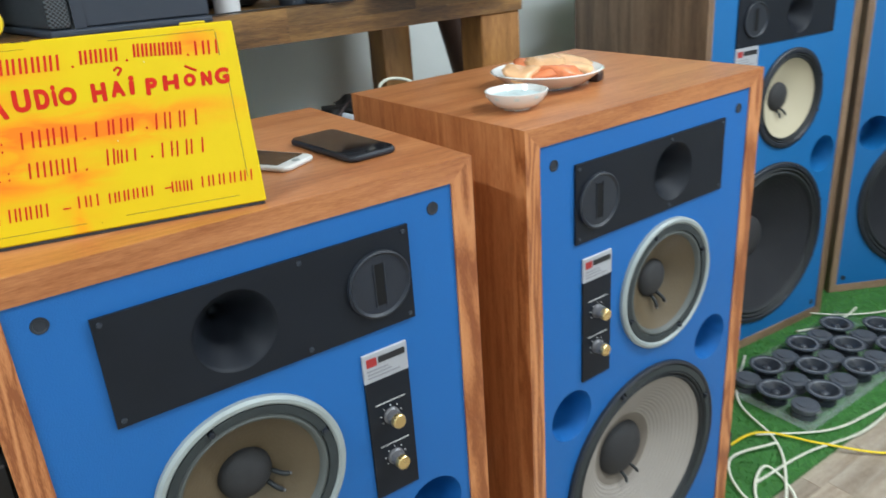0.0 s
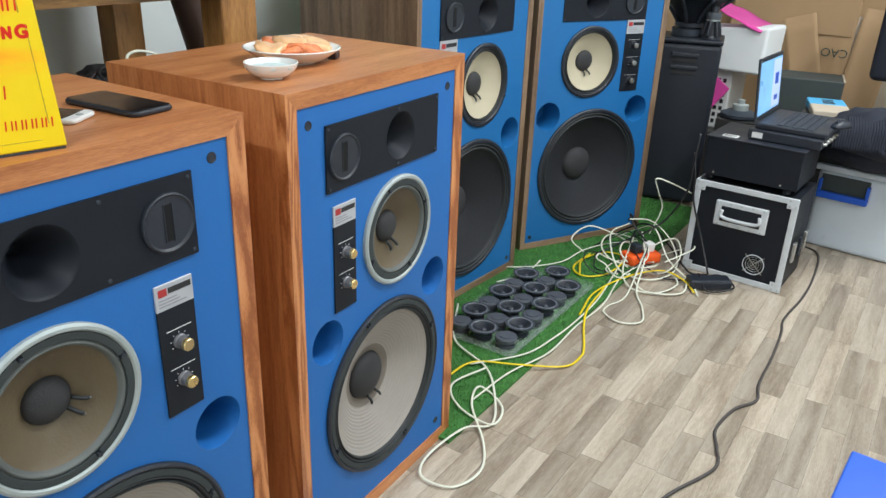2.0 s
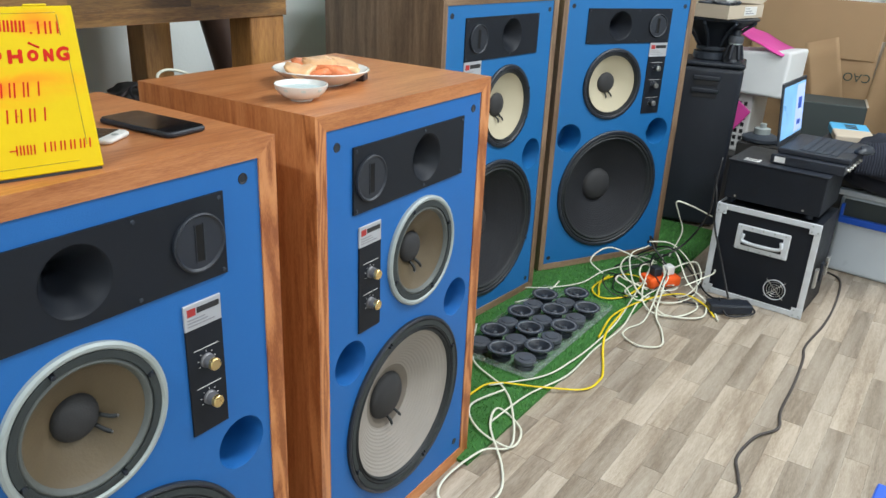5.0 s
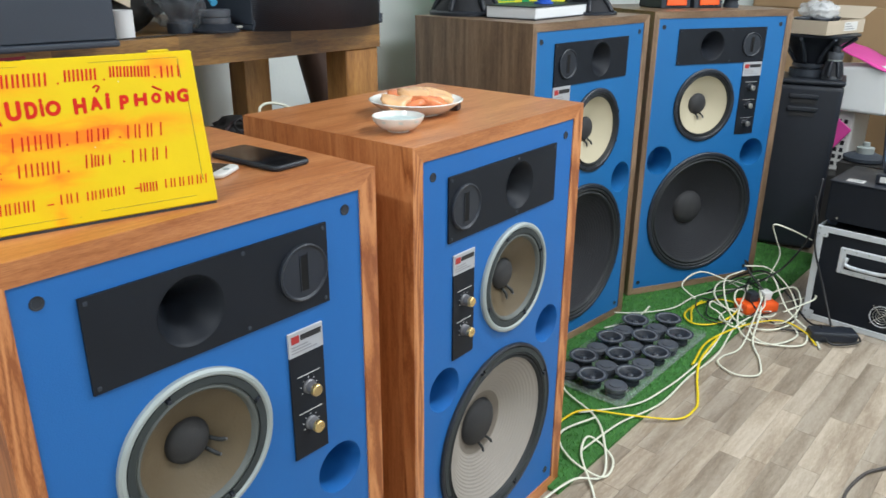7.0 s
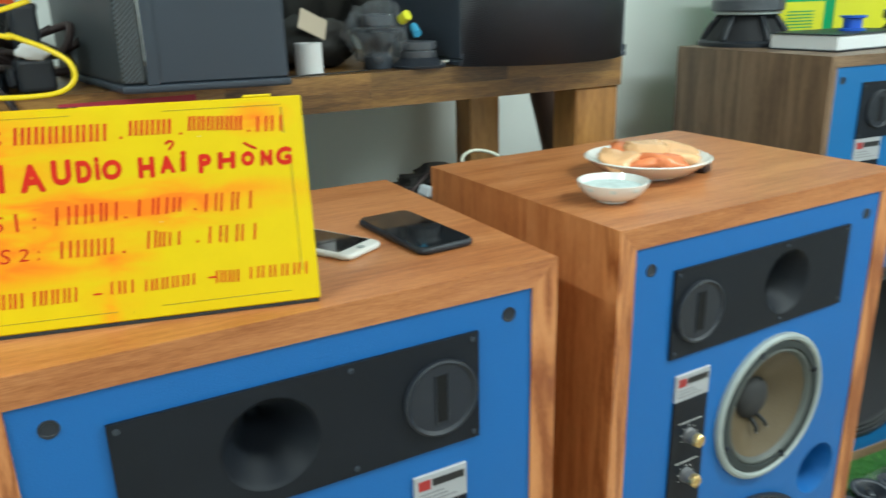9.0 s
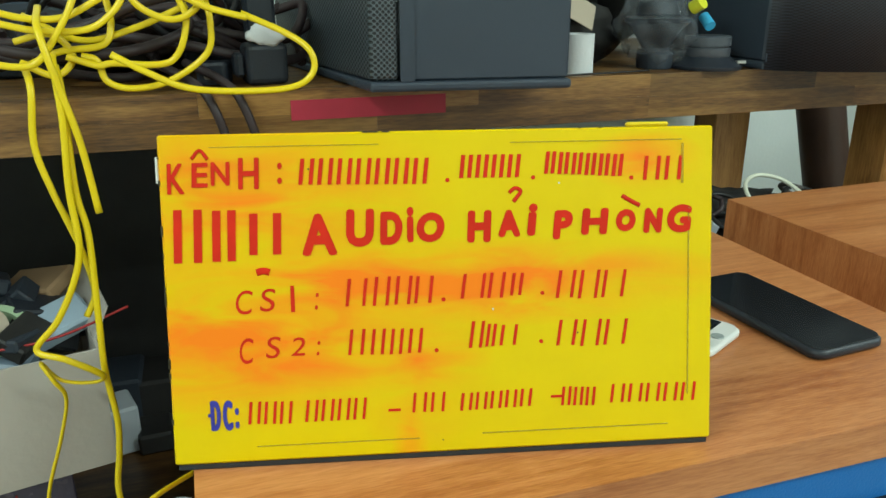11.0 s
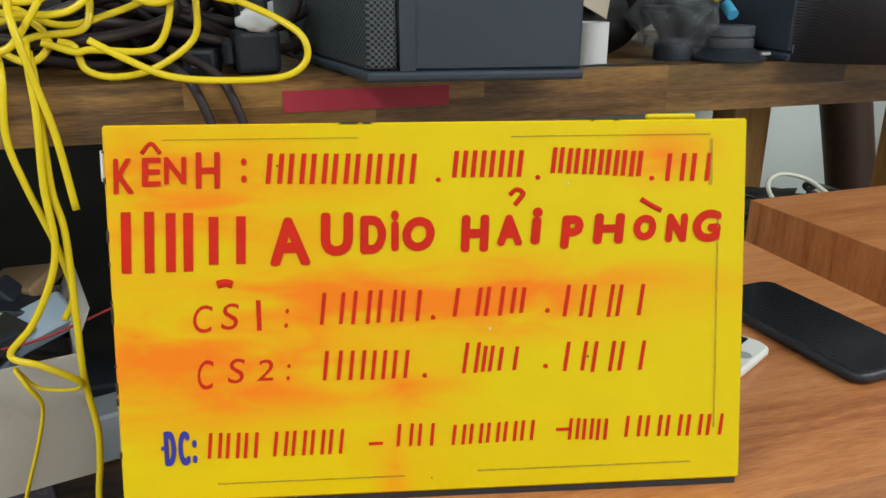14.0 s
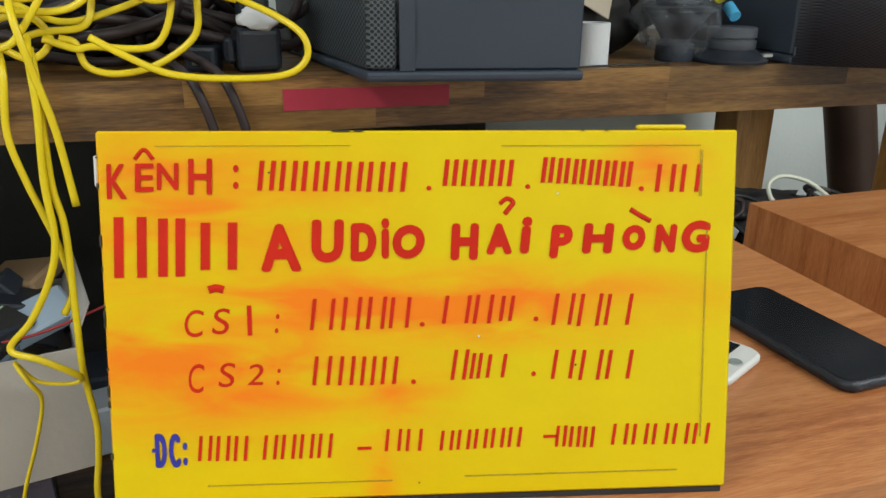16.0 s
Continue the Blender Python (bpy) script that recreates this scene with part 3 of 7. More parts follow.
def loudspeaker(m, S, mirrored, label):
    """A floor-standing monitor. S gives its sizes for the unmirrored twin; its front faces -y, x runs along it."""
    W, H, D, fw = S["W"], S["H"], S["D"], S["fw"]
    X = (lambda x: W - x) if mirrored else (lambda x: x)
    sp = thing("loudspeaker", m, label, "loudspeaker", "floor-standing loudspeakers")
    wx, wz = S["wood"]
    t = 0.022
    part("top_panel", block(t, W - t, 0.03, D, H - t, H - 0.0008), wx, sp)
    part("top_veneer", block(0, W, 0.03, D, H - 0.0006, H), wx, sp)
    part("bottom_panel", block(t, W - t, 0.03, D, 0, t), wx, sp)
    part("side_panel", block(0, t - 0.0002, 0.03, D, 0, H - 0.0008), wz, sp)
    part("side_panel", block(W - t + 0.0002, W, 0.03, D, 0, H - 0.0008), wz, sp)
    part("back_panel", block(t, W - t, D - t, D, t, H - t), wz, sp)
    for side in ("top", "bottom", "left", "right"):
        part("front_edge", frame_piece(side, W, H, fw, 0.0035), wx if side in ("top", "bottom") else S["edge"], sp)
    holes = [(X(x), z, r - 0.006) for x, z, r in (S["woofer"][:3], S["mid"][:3])] + [(X(x), z, r) for x, z, r in S["ports"]]
    hx, hz, hr = S["horn"]
    holes.append((X(hx), hz, hr + 0.006))
    bm = holed(fw - 0.002, W - fw + 0.002, fw - 0.002, H - fw + 0.002, holes, 0.018)
    bmesh.ops.translate(bm, vec=(0, 0.0065, 0), verts=bm.verts)
    baffle = part("baffle", bm, S["blue"], sp, "blue painted baffle")
    for x, z, r in S["ports"]:
        part("port", turned([(r + 0.0005, 0.0), (r - 0.001, -0.004), (r - 0.002, -0.115)], 40, at_front(X(x), 0.0066, z)), S["blue"], sp, "round blue bass port", True)
        part("port_felt", turned([(r + 0.001, -0.1155), (0, -0.1157)], 32, at_front(X(x), 0.0066, z)), S["blue"], sp, "closed end of the port")
    x, z, R = S["woofer"][:3]
    driver(sp, "woofer", X(x), z, R, S["w_ring"], S["w_ringw"], S["w_cone"], S["w_depth"], S["w_cap"], S["w_ribs"], S["w_sur"], "large bass driver", S["gold"], lead=-75 if mirrored else -35, gasket=S["w_gasket"], rib=S["w_rib"], cap_ring=S["gold"])
    x, z, R = S["mid"][:3]
    driver(sp, "midrange", X(x), z, R, S["m_ring"], S["m_ringw"], S["m_cone"], S["m_depth"], S["m_cap"], False, S["m_sur"], S["m_label"], lead=-80 if mirrored or not S["gold"] else -30, gasket=S["m_gasket"], roll_mat=S["m_roll"])
    # horn plate with a round flare and a slot tweeter
    x0, x1 = sorted((X(S["plate"][0]), X(S["plate"][1])))
    z0, z1 = S["plate"][2:]
    bm = holed(x0, x1, z0, z1, [(X(hx), hz, hr)], 0.004)
    bmesh.ops.translate(bm, vec=(0, 0.0022, 0), verts=bm.verts)
    plate = part("horn_plate", bm, BLACK_PLATE, sp, "black metal plate holding horn and tweeter")
    flare = [(hr + 0.001, 0.0005)] + [(0.009 + (hr - 0.009) * (1 - k) ** 1.25, -0.075 * k) for k in [i / 14 for i in range(15)]] + [(0, -0.09)]
    part("horn", turned(flare, 56, at_front(X(hx), 0.0022, hz)), BLACK_PLATE, plate, "round black horn flare", True)
    tx, tz, tr = S["tweeter"]
    tw = part("slot_tweeter", turned([(tr, -0.001), (tr, 0.005), (tr - 0.0025, 0.0065), (tr - 0.006, 0.0035), (0, 0.0033)], 48, at_front(X(tx), 0.0022, tz)), BLACK_PLASTIC, plate, "round black tweeter with upright slot", True)
    part("slot", block(X(tx) - 0.0066, X(tx) + 0.0066, -0.0019, -0.0013, tz - tr * 0.62, tz + tr * 0.62), VOID, tw)
    for s in (-1, 1):
        part("lip", block(X(tx) - 0.0085 if s < 0 else X(tx) + 0.0066, X(tx) - 0.0066 if s < 0 else X(tx) + 0.0085, -0.0028, -0.0012, tz - tr * 0.66, tz + tr * 0.66, 0.0005), BLACK_PLASTIC, tw)
    for sx in (x0 + 0.008, (x0 + x1) / 2 + 0.04, x1 - 0.008):
        for sz in (z0 + 0.008, z1 - 0.008):
            part("screw", turned([(0, 0.002), (0.0028, 0.0018), (0.0034, 0)], 10, at_front(sx, 0.0022, sz)), CHARCOAL, plate)
    # control panel with a printed label
    a0, a1 = sorted((X(S["panel"][0]), X(S["panel"][1])))
    b0, b1, bw = S["panel"][2:]
    panel = part("control_panel", block(a0, a1, 0.003, 0.0066, b0, bw, 0.0006), BLACK_PLATE, sp, "black level control panel")
    tag = part("label_plate", block(a0, a1, 0.0028, 0.0066, bw + 0.0002, b1, 0.0006), SILVER_LABEL, sp, "silver printed label")
    w, h = a1 - a0, b1 - bw
    part("red_mark", block(a0 + 0.08 * w, a0 + 0.30 * w, 0.0022, 0.0028, bw + 0.55 * h, bw + 0.84 * h), RED_INK, tag)
    part("dark_bar", block(a0 + 0.34 * w, a1 - 0.06 * w, 0.0022, 0.0028, bw + 0.60 * h, bw + 0.82 * h), DARK_INK, tag)
    for k, f in ((0.42, 0.55), (0.30, 0.62), (0.18, 0.80)):
        part("text_bar", block(a0 + 0.08 * w, a0 + f * w, 0.0022, 0.0028, bw + k * h - 0.0012, bw + k * h + 0.0010), GREY_INK, tag)
    for kz in S["knobs"]:
        knob(panel, (a0 + a1) / 2, kz, 0.003, S["gold"])
        part("scale_bar", block(a0 + 0.18 * w, a1 - 0.15 * w, 0.0023, 0.0029, kz + 0.0225, kz + 0.0237), WHITE_INK, panel)
    # grille pegs in the four corners
    for sx in (S["peg"][0], W - S["peg"][0]):
        for sz in (S["peg"][2], H - S["peg"][1]):
            part("grille_peg", turned([(0, 0.0003), (0.0062, 0.0003), (0.0068, 0.0010), (0.0088, 0.0012), (0.0095, -0.001)], 20, at_front(sx, 0.0066, sz)), BLACK_PLASTIC, sp, "black grille socket", True)
    return sp


NEAR = dict(W=0.6, H=1.0414, D=0.470, fw=0.032, wood=(CHERRY_X, CHERRY_Z), edge=CHERRY_EDGE, blue=BLUE_A,
            woofer=(0.283, 0.315, 0.217), mid=(0.2405, 0.690, 0.1255), ports=((0.5025, 0.5135, 0.0487), (0.105, 0.5135, 0.0487)),
            horn=(0.252, 0.907, 0.0505), tweeter=(0.4435, 0.905, 0.046), plate=(0.1063, 0.494, 0.8403, 0.973),
            panel=(0.407, 0.4763, 0.5778, 0.8101, 0.767), knobs=(0.706, 0.638), peg=(0.063, 0.0596, 0.0706), gold=True,
            w_ring=BLACK_PLASTIC, w_ringw=0.009, w_gasket=0.013, w_rib=0.0008, w_cone=GREY_CONE, w_depth=0.062, w_cap=0.060, w_ribs=True, w_sur=0.015,
            m_ring=ALU, m_ringw=0.0115, m_gasket=0.0125, m_roll=GREY_ROLL, m_cone=BROWN_CONE, m_depth=0.032, m_cap=0.036, m_sur=0.011, m_label="midrange driver in a bare aluminium ring")
FAR = dict(W=0.6664, H=1.1641, D=0.514, fw=0.026, wood=(WALNUT_X, WALNUT_Z), edge=WALNUT_Z, blue=BLUE_D,
           woofer=(0.327, 0.338, 0.262), mid=(0.281, 0.797, 0.146), ports=((0.094, 0.583, 0.059), (0.560, 0.583, 0.059)),
           horn=(0.286, 1.031, 0.056), tweeter=(0.478, 1.031, 0.047), plate=(0.1231, 0.5464, 0.9621, 1.098),
           panel=(0.4533, 0.5459, 0.666, 0.9617, 0.905), knobs=(0.858, 0.786, 0.711), peg=(0.0517, 0.0575, 0.051), gold=False,
           w_ring=BLACK_PLASTIC, w_ringw=0.016, w_gasket=0.0, w_rib=0.0004, w_cone=DARK_CONE, w_depth=0.082, w_cap=0.072, w_ribs=True, w_sur=0.026,
           m_ring=BLACK_PLASTIC, m_ringw=0.016, m_gasket=0.0, m_roll=None, m_cone=CREAM_CONE, m_depth=0.042, m_cap=0.042, m_sur=0.014, m_label="midrange driver with a cream paper cone")
SECOND = dict(NEAR, H=1.048, peg=(0.063, 0.0662, 0.0706), woofer=(0.296, 0.315, 0.217), mid=(0.2545, 0.694, 0.1255), ports=((0.499, 0.519, 0.049), (0.100, 0.521, 0.049)))
THIRD = dict(FAR, mid=(0.289, 0.788, 0.146))
loudspeaker(pose(0, 0, 0.0), NEAR, False, "cherry-veneered loudspeaker with blue front carrying a yellow sign")
loudspeaker(pose(0.7117, 0.0205, 0, 0, 0, 1.91), SECOND, True, "cherry-veneered loudspeaker with blue front carrying a fruit plate")
loudspeaker(pose(1.7357, 0.479, 0.012, 0, 0, -3.95), THIRD, True, "tall walnut loudspeaker with bright blue front carrying a book")
loudspeaker(pose(2.5538, 0.4886, 0.012, 0, 0, -28.43), FAR, False, "tall walnut loudspeaker with bright blue front standing turned on grass mat")
HN, HB, HF = 1.0414, 1.048, 1.1761

# ---- the painted sign ----
sign = thing("sign", pose(-0.0104, 0.0936, HN + 0.0042, 0, 0, -13.0) @ pose(0, 0, 0, -13.8), "hand-painted yellow sign with red lettering leaning on a speaker", "sign")
SW, SH = 0.3386, 0.2005
part("board", block(0, SW, 0.0, 0.009, 0, SH, 0.0012), YELLOW, sign, "yellow painted board with orange stains")
part("bottom_edge", block(0.002, SW - 0.002, 0.0015, 0.0085, -0.0035, -0.0003), DARK_INK, sign, "dark worn bottom edge")
part("torn_corner", block(-0.0022, -0.0003, 0.002, 0.007, 0.172, 0.188, 0.0006), WHITE_PLASTIC, sign, "torn pale edge wrap")
part("torn_wrap", block(SW - 0.055, SW - 0.028, 0.001, 0.006, SH + 0.0003, SH + 0.003, 0.001), YELLOW_EDGE, sign)


def flattened(bm):
    for v in bm.verts:
        v.co.y = -0.0002 if v.co.y > 0 else -0.0006
    return bm


def letters(text, x0, x1, z0, z1, material_, weight=0.0, lean=0.0):
    """One brush-drawn character from Blender's own font, fitted into its box on the sign."""
    cu = bpy.data.curves.new("lettering", "FONT")
    cu.body, cu.shear = text, lean
    tmp = new("tmp", cu)
    bpy.context.view_layer.update()
    me = bpy.data.meshes.new_from_object(tmp.evaluated_get(bpy.context.evaluated_depsgraph_get()))
    bpy.data.objects.remove(tmp)
    vs = [v.co for v in me.vertices]
    ax, bx = min(v.x for v in vs), max(v.x for v in vs)
    az, bz = min(v.y for v in vs), max(v.y for v in vs)
    x0, x1, z0, z1 = x0 + weight, x1 - weight, z0 + weight, z1 - weight
    for v in me.vertices:
        v.co = (x0 + (x1 - x0) * (v.co.x - ax) / max(1e-6, bx - ax), -0.0003, z0 + (z1 - z0) * (v.co.y - az) / max(1e-6, bz - az))
    bm = bmesh.new()
    turns = [(0, 0)] + [(math.cos(k * math.pi / 4), math.sin(k * math.pi / 4)) for k in range(8)] if weight else [(0, 0)]
    for k, (dx, dz) in enumerate(turns):
        old = len(bm.verts)
        bm.from_mesh(me)
        bm.verts.ensure_lookup_table()
        bmesh.ops.translate(bm, vec=(weight * dx, -0.00004 * k, weight * dz), verts=bm.verts[old:])
    bmesh.ops.recalc_face_normals(bm, faces=bm.faces)
    part("lettering", bm, material_, sign)


def bars(places, thick, lean, material_=RED_PAINT):
    """Two plain slanting bars for each character (x0, x1, z0, z1) that is not to be read."""
    for x0, x1, z0, z1 in places:
        for x in (x0 + thick / 2, x1 - thick / 2):
            bm = block(x - thick / 2, x + thick / 2, -0.0005, -0.0001, z0, z1)
            for v in bm.verts:
                v.co.x += lean * (v.co.z - (z0 + z1) / 2)
            part("bar", bm, material_, sign)


letters("K", 0.0047, 0.0147, 0.1656, 0.1837, RED_PAINT, 0.0004, 0.05)
letters("E", 0.0189, 0.0289, 0.1693, 0.1839, RED_PAINT, 0.0004, 0.05)
letters("N", 0.0301, 0.0416, 0.1701, 0.1841, RED_PAINT, 0.0004, 0.05)
letters("H", 0.0460, 0.0587, 0.1676, 0.1863, RED_PAINT, 0.0004, 0.05)
letters(":", 0.0691, 0.0721, 0.1704, 0.1829, RED_PAINT, 0.0004, 0.05)
letters("A", 0.0821, 0.1033, 0.1266, 0.1520, RED_PAINT, 0.0013, -0.02)
letters("U", 0.1088, 0.1261, 0.1312, 0.1541, RED_PAINT, 0.0013, 0.05)
letters("D", 0.1292, 0.1430, 0.1318, 0.1521, RED_PAINT, 0.0013, 0.05)
letters("i", 0.1457, 0.1500, 0.1329, 0.1547, RED_PAINT, 0.0013, 0.03)
letters("O", 0.1516, 0.1688, 0.1327, 0.1509, RED_PAINT, 0.0013, 0.1)
letters("H", 0.1825, 0.1980, 0.1316, 0.1514, RED_PAINT, 0.0013, 0.06)
letters("A", 0.2018, 0.2158, 0.1344, 0.1512, RED_PAINT, 0.0013, 0)
letters("i", 0.2199, 0.2268, 0.1348, 0.1547, RED_PAINT, 0.0013, 0.1)
letters("P", 0.2360, 0.2489, 0.1320, 0.1501, RED_PAINT, 0.0013, 0.1)
letters("H", 0.2539, 0.2717, 0.1343, 0.1508, RED_PAINT, 0.0013, 0.08)
letters("O", 0.2762, 0.2889, 0.1358, 0.1496, RED_PAINT, 0.0013, 0.1)
letters("N", 0.2937, 0.3066, 0.1343, 0.1500, RED_PAINT, 0.0013, 0.12)
letters("G", 0.3091, 0.3252, 0.1341, 0.1517, RED_PAINT, 0.0013, 0.1)
letters("C", 0.0412, 0.0515, 0.0922, 0.1068, RED_PAINT, 0, 0.15)
letters("S", 0.0554, 0.0651, 0.0935, 0.1074, RED_PAINT, 0, 0.15)
letters("1", 0.0740, 0.0764, 0.0925, 0.1087, RED_PAINT, 0, 0)
letters(":", 0.0883, 0.0910, 0.0935, 0.1038, RED_PAINT, 0, 0.15)
letters("C", 0.0421, 0.0506, 0.0617, 0.0775, RED_PAINT, 0, 0.15)
letters("S", 0.0577, 0.0669, 0.0645, 0.0778, RED_PAINT, 0, 0.15)
letters("2", 0.0727, 0.0816, 0.0654, 0.0768, RED_PAINT, 0, 0.15)
letters(":", 0.0883, 0.0908, 0.0651, 0.0740, RED_PAINT, 0, 0.15)
letters("D", 0.0229, 0.0290, 0.0208, 0.0397, BLUE_PAINT, 0.0008, 0)
letters("C", 0.0302, 0.0363, 0.0206, 0.0395, BLUE_PAINT, 0.0008, 0)
letters(":", 0.0375, 0.0399, 0.0217, 0.0346, BLUE_PAINT, 0.0008, 0)
part("circumflex", flattened(tube(bmesh.new(), [(0.0195, 0.0, 0.1860), (0.0244, 0.0, 0.1910), (0.0289, 0.0, 0.1859)], 0.001, 6, 5)), RED_PAINT, sign)
part("hook_accent", flattened(tube(bmesh.new(), [(0.2090, 0.0, 0.1616), (0.2127, 0.0, 0.1644), (0.2162, 0.0, 0.1625), (0.2140, 0.0, 0.1591), (0.2116, 0.0, 0.1561)], 0.0012, 6, 5)), RED_PAINT, sign)
part("grave_accent", flattened(tube(bmesh.new(), [(0.2801, 0.0, 0.1581), (0.2860, 0.0, 0.1546), (0.2915, 0.0, 0.1517)], 0.0014, 6, 5)), RED_PAINT, sign)
part("dot", flattened(tube(bmesh.new(), [(0.0544, 0.0, 0.1174), (0.0586, 0.0, 0.1183), (0.0622, 0.0, 0.1173)], 0.0022, 6, 5)), RED_PAINT, sign)
part("stroke", block(0.0216, 0.0250, -0.0012, -0.0001, 0.0297, 0.0315), BLUE_PAINT, sign)
bars(((0.0069, 0.0234, 0.1245, 0.1563), (0.0294, 0.0431, 0.1248, 0.1554), (0.0512, 0.0700, 0.1281, 0.1530),), 0.0048, 0.04)
bars(((0.0823, 0.0907, 0.1696, 0.1851), (0.0935, 0.1020, 0.1694, 0.1850), (0.1049, 0.1134, 0.1692, 0.1848), (0.1162, 0.1248, 0.1690, 0.1846), (0.1276, 0.1362, 0.1688, 0.1844), (0.1390, 0.1476, 0.1686, 0.1843), (0.1505, 0.1592, 0.1684, 0.1841),), 0.0024, 0.12)
bars(((0.1792, 0.1865, 0.1714, 0.1853), (0.1890, 0.1963, 0.1713, 0.1853), (0.1987, 0.2061, 0.1712, 0.1852), (0.2086, 0.2160, 0.1711, 0.1851),), 0.0024, 0.12)
bars(((0.2318, 0.2381, 0.1728, 0.1863), (0.2402, 0.2465, 0.1724, 0.1858), (0.2487, 0.2550, 0.1719, 0.1853), (0.2571, 0.2635, 0.1714, 0.1849), (0.2656, 0.2720, 0.1709, 0.1844), (0.2742, 0.2806, 0.1704, 0.1839),), 0.0023, 0.12)
bars(((0.2942, 0.3044, 0.1675, 0.1823), (0.3079, 0.3182, 0.1674, 0.1822),), 0.0022, 0.1)
bars(((0.1079, 0.1199, 0.0948, 0.1117), (0.1245, 0.1341, 0.0945, 0.1124), (0.1378, 0.1474, 0.0949, 0.1124), (0.1499, 0.1605, 0.0952, 0.1119),), 0.0019, 0.12)
bars(((0.1789, 0.1930, 0.0971, 0.1123), (0.1956, 0.2053, 0.0968, 0.1126), (0.2097, 0.2167, 0.0979, 0.1118),), 0.0019, 0.15)
bars(((0.2389, 0.2498, 0.0953, 0.1125), (0.2530, 0.2651, 0.0944, 0.1122), (0.2680, 0.2819, 0.0947, 0.1119),), 0.0019, 0.15)
bars(((0.1084, 0.1177, 0.0645, 0.0804), (0.1221, 0.1302, 0.0642, 0.0801), (0.1339, 0.1414, 0.0639, 0.0798), (0.1451, 0.1533, 0.0642, 0.0795),), 0.0019, 0.12)
bars(((0.1835, 0.1917, 0.0658, 0.0825), (0.1936, 0.1993, 0.0662, 0.0804), (0.2025, 0.2127, 0.0666, 0.0795),), 0.0019, 0.15)
bars(((0.2389, 0.2505, 0.0650, 0.0812), (0.2543, 0.2660, 0.0640, 0.0809), (0.2692, 0.2828, 0.0643, 0.0805),), 0.0019, 0.15)
bars(((0.0459, 0.0529, 0.0239, 0.0378), (0.0553, 0.0624, 0.0236, 0.0375), (0.0648, 0.0719, 0.0233, 0.0372),), 0.0017, 0.1)
bars(((0.0805, 0.0878, 0.0237, 0.0372), (0.0902, 0.0976, 0.0237, 0.0373), (0.1001, 0.1074, 0.0237, 0.0373), (0.1099, 0.1173, 0.0237, 0.0373),), 0.0017, 0.12)
bars(((0.1466, 0.1551, 0.0264, 0.0388), (0.1580, 0.1665, 0.0262, 0.0386),), 0.0017, 0.1)
bars(((0.1767, 0.1838, 0.0260, 0.0371), (0.1861, 0.1932, 0.0262, 0.0374), (0.1955, 0.2026, 0.0265, 0.0376), (0.2049, 0.2120, 0.0267, 0.0379), (0.2144, 0.2215, 0.0269, 0.0381),), 0.0017, 0.12)
bars(((0.2410, 0.2469, 0.0263, 0.0382), (0.2488, 0.2547, 0.0259, 0.0377), (0.2566, 0.2625, 0.0254, 0.0373),), 0.0017, 0.1)
bars(((0.2729, 0.2816, 0.0265, 0.0384), (0.2845, 0.2932, 0.0263, 0.0382), (0.2960, 0.3048, 0.0260, 0.0380), (0.3077, 0.3164, 0.0258, 0.0378), (0.3193, 0.3281, 0.0256, 0.0376),), 0.0017, 0.12)
part("dash", block(0.1311, 0.1387, -0.0005, -0.0001, 0.0277, 0.0293), RED_PAINT, sign)
part("dash", block(0.2339, 0.2423, -0.0005, -0.0001, 0.0315, 0.0331), RED_PAINT, sign)
part("dot", turned([(0, 0.0006), (0.0013, 0.0005), (0.0013, 0)], 10, at_front(0.1712, 0, 0.1703)), RED_PAINT, sign)
part("dot", turned([(0, 0.0006), (0.0013, 0.0005), (0.0013, 0)], 10, at_front(0.2241, 0, 0.1707)), RED_PAINT, sign)
part("dot", turned([(0, 0.0006), (0.0013, 0.0005), (0.0013, 0)], 10, at_front(0.2861, 0, 0.1692)), RED_PAINT, sign)
part("dot", turned([(0, 0.0006), (0.0013, 0.0005), (0.0013, 0)], 10, at_front(0.1671, 0, 0.0969)), RED_PAINT, sign)
part("dot", turned([(0, 0.0006), (0.0013, 0.0005), (0.0013, 0)], 10, at_front(0.2292, 0, 0.0988)), RED_PAINT, sign)
part("dot", turned([(0, 0.0006), (0.0013, 0.0005), (0.0013, 0)], 10, at_front(0.1621, 0, 0.0652)), RED_PAINT, sign)
part("dot", turned([(0, 0.0006), (0.0013, 0.0005), (0.0013, 0)], 10, at_front(0.2281, 0, 0.0681)), RED_PAINT, sign)
CHIP = material("dark_chipped_edge", (0.05, 0.04, 0.02), 0.8, vary=0.4, vary_scale=200)
rnd = random.Random(33)
for i in range(15):
    z = rnd.uniform(0.003, SH - 0.012)
    h, w = rnd.choice((0.0008, 0.0012, 0.003, 0.006)), rnd.uniform(0.0002, 0.0007)
    part("edge_chip", block(-0.0004, w, -0.0003, 0.004, z, min(z + h, SH)), CHIP, sign, "dark worn chip")
for i in range(5):
    x = rnd.uniform(0.02, SW - 0.03)
    part("edge_chip", block(x, x + rnd.uniform(0.001, 0.007), -0.0003, 0.003, SH - rnd.uniform(0.0003, 0.0007), SH + 0.0003), CHIP, sign, "dark worn chip")
for i in range(5):
    x, z, s = rnd.uniform(0.01, SW - 0.01), rnd.uniform(0.006, SH - 0.01), rnd.uniform(0.0003, 0.0007)
    part("speck", turned([(0, 0.0004), (s, 0.0003), (s, 0)], 8, at_front(x, 0, z)), CHIP if i % 4 else WHITE_INK, sign)
DIRT = material("grey_smudge", (0.50, 0.36, 0.02), 0.6, vary=0.4, vary_scale=160)
DIRT.node_tree.nodes["Principled BSDF"].inputs["Alpha"].default_value = 0.32
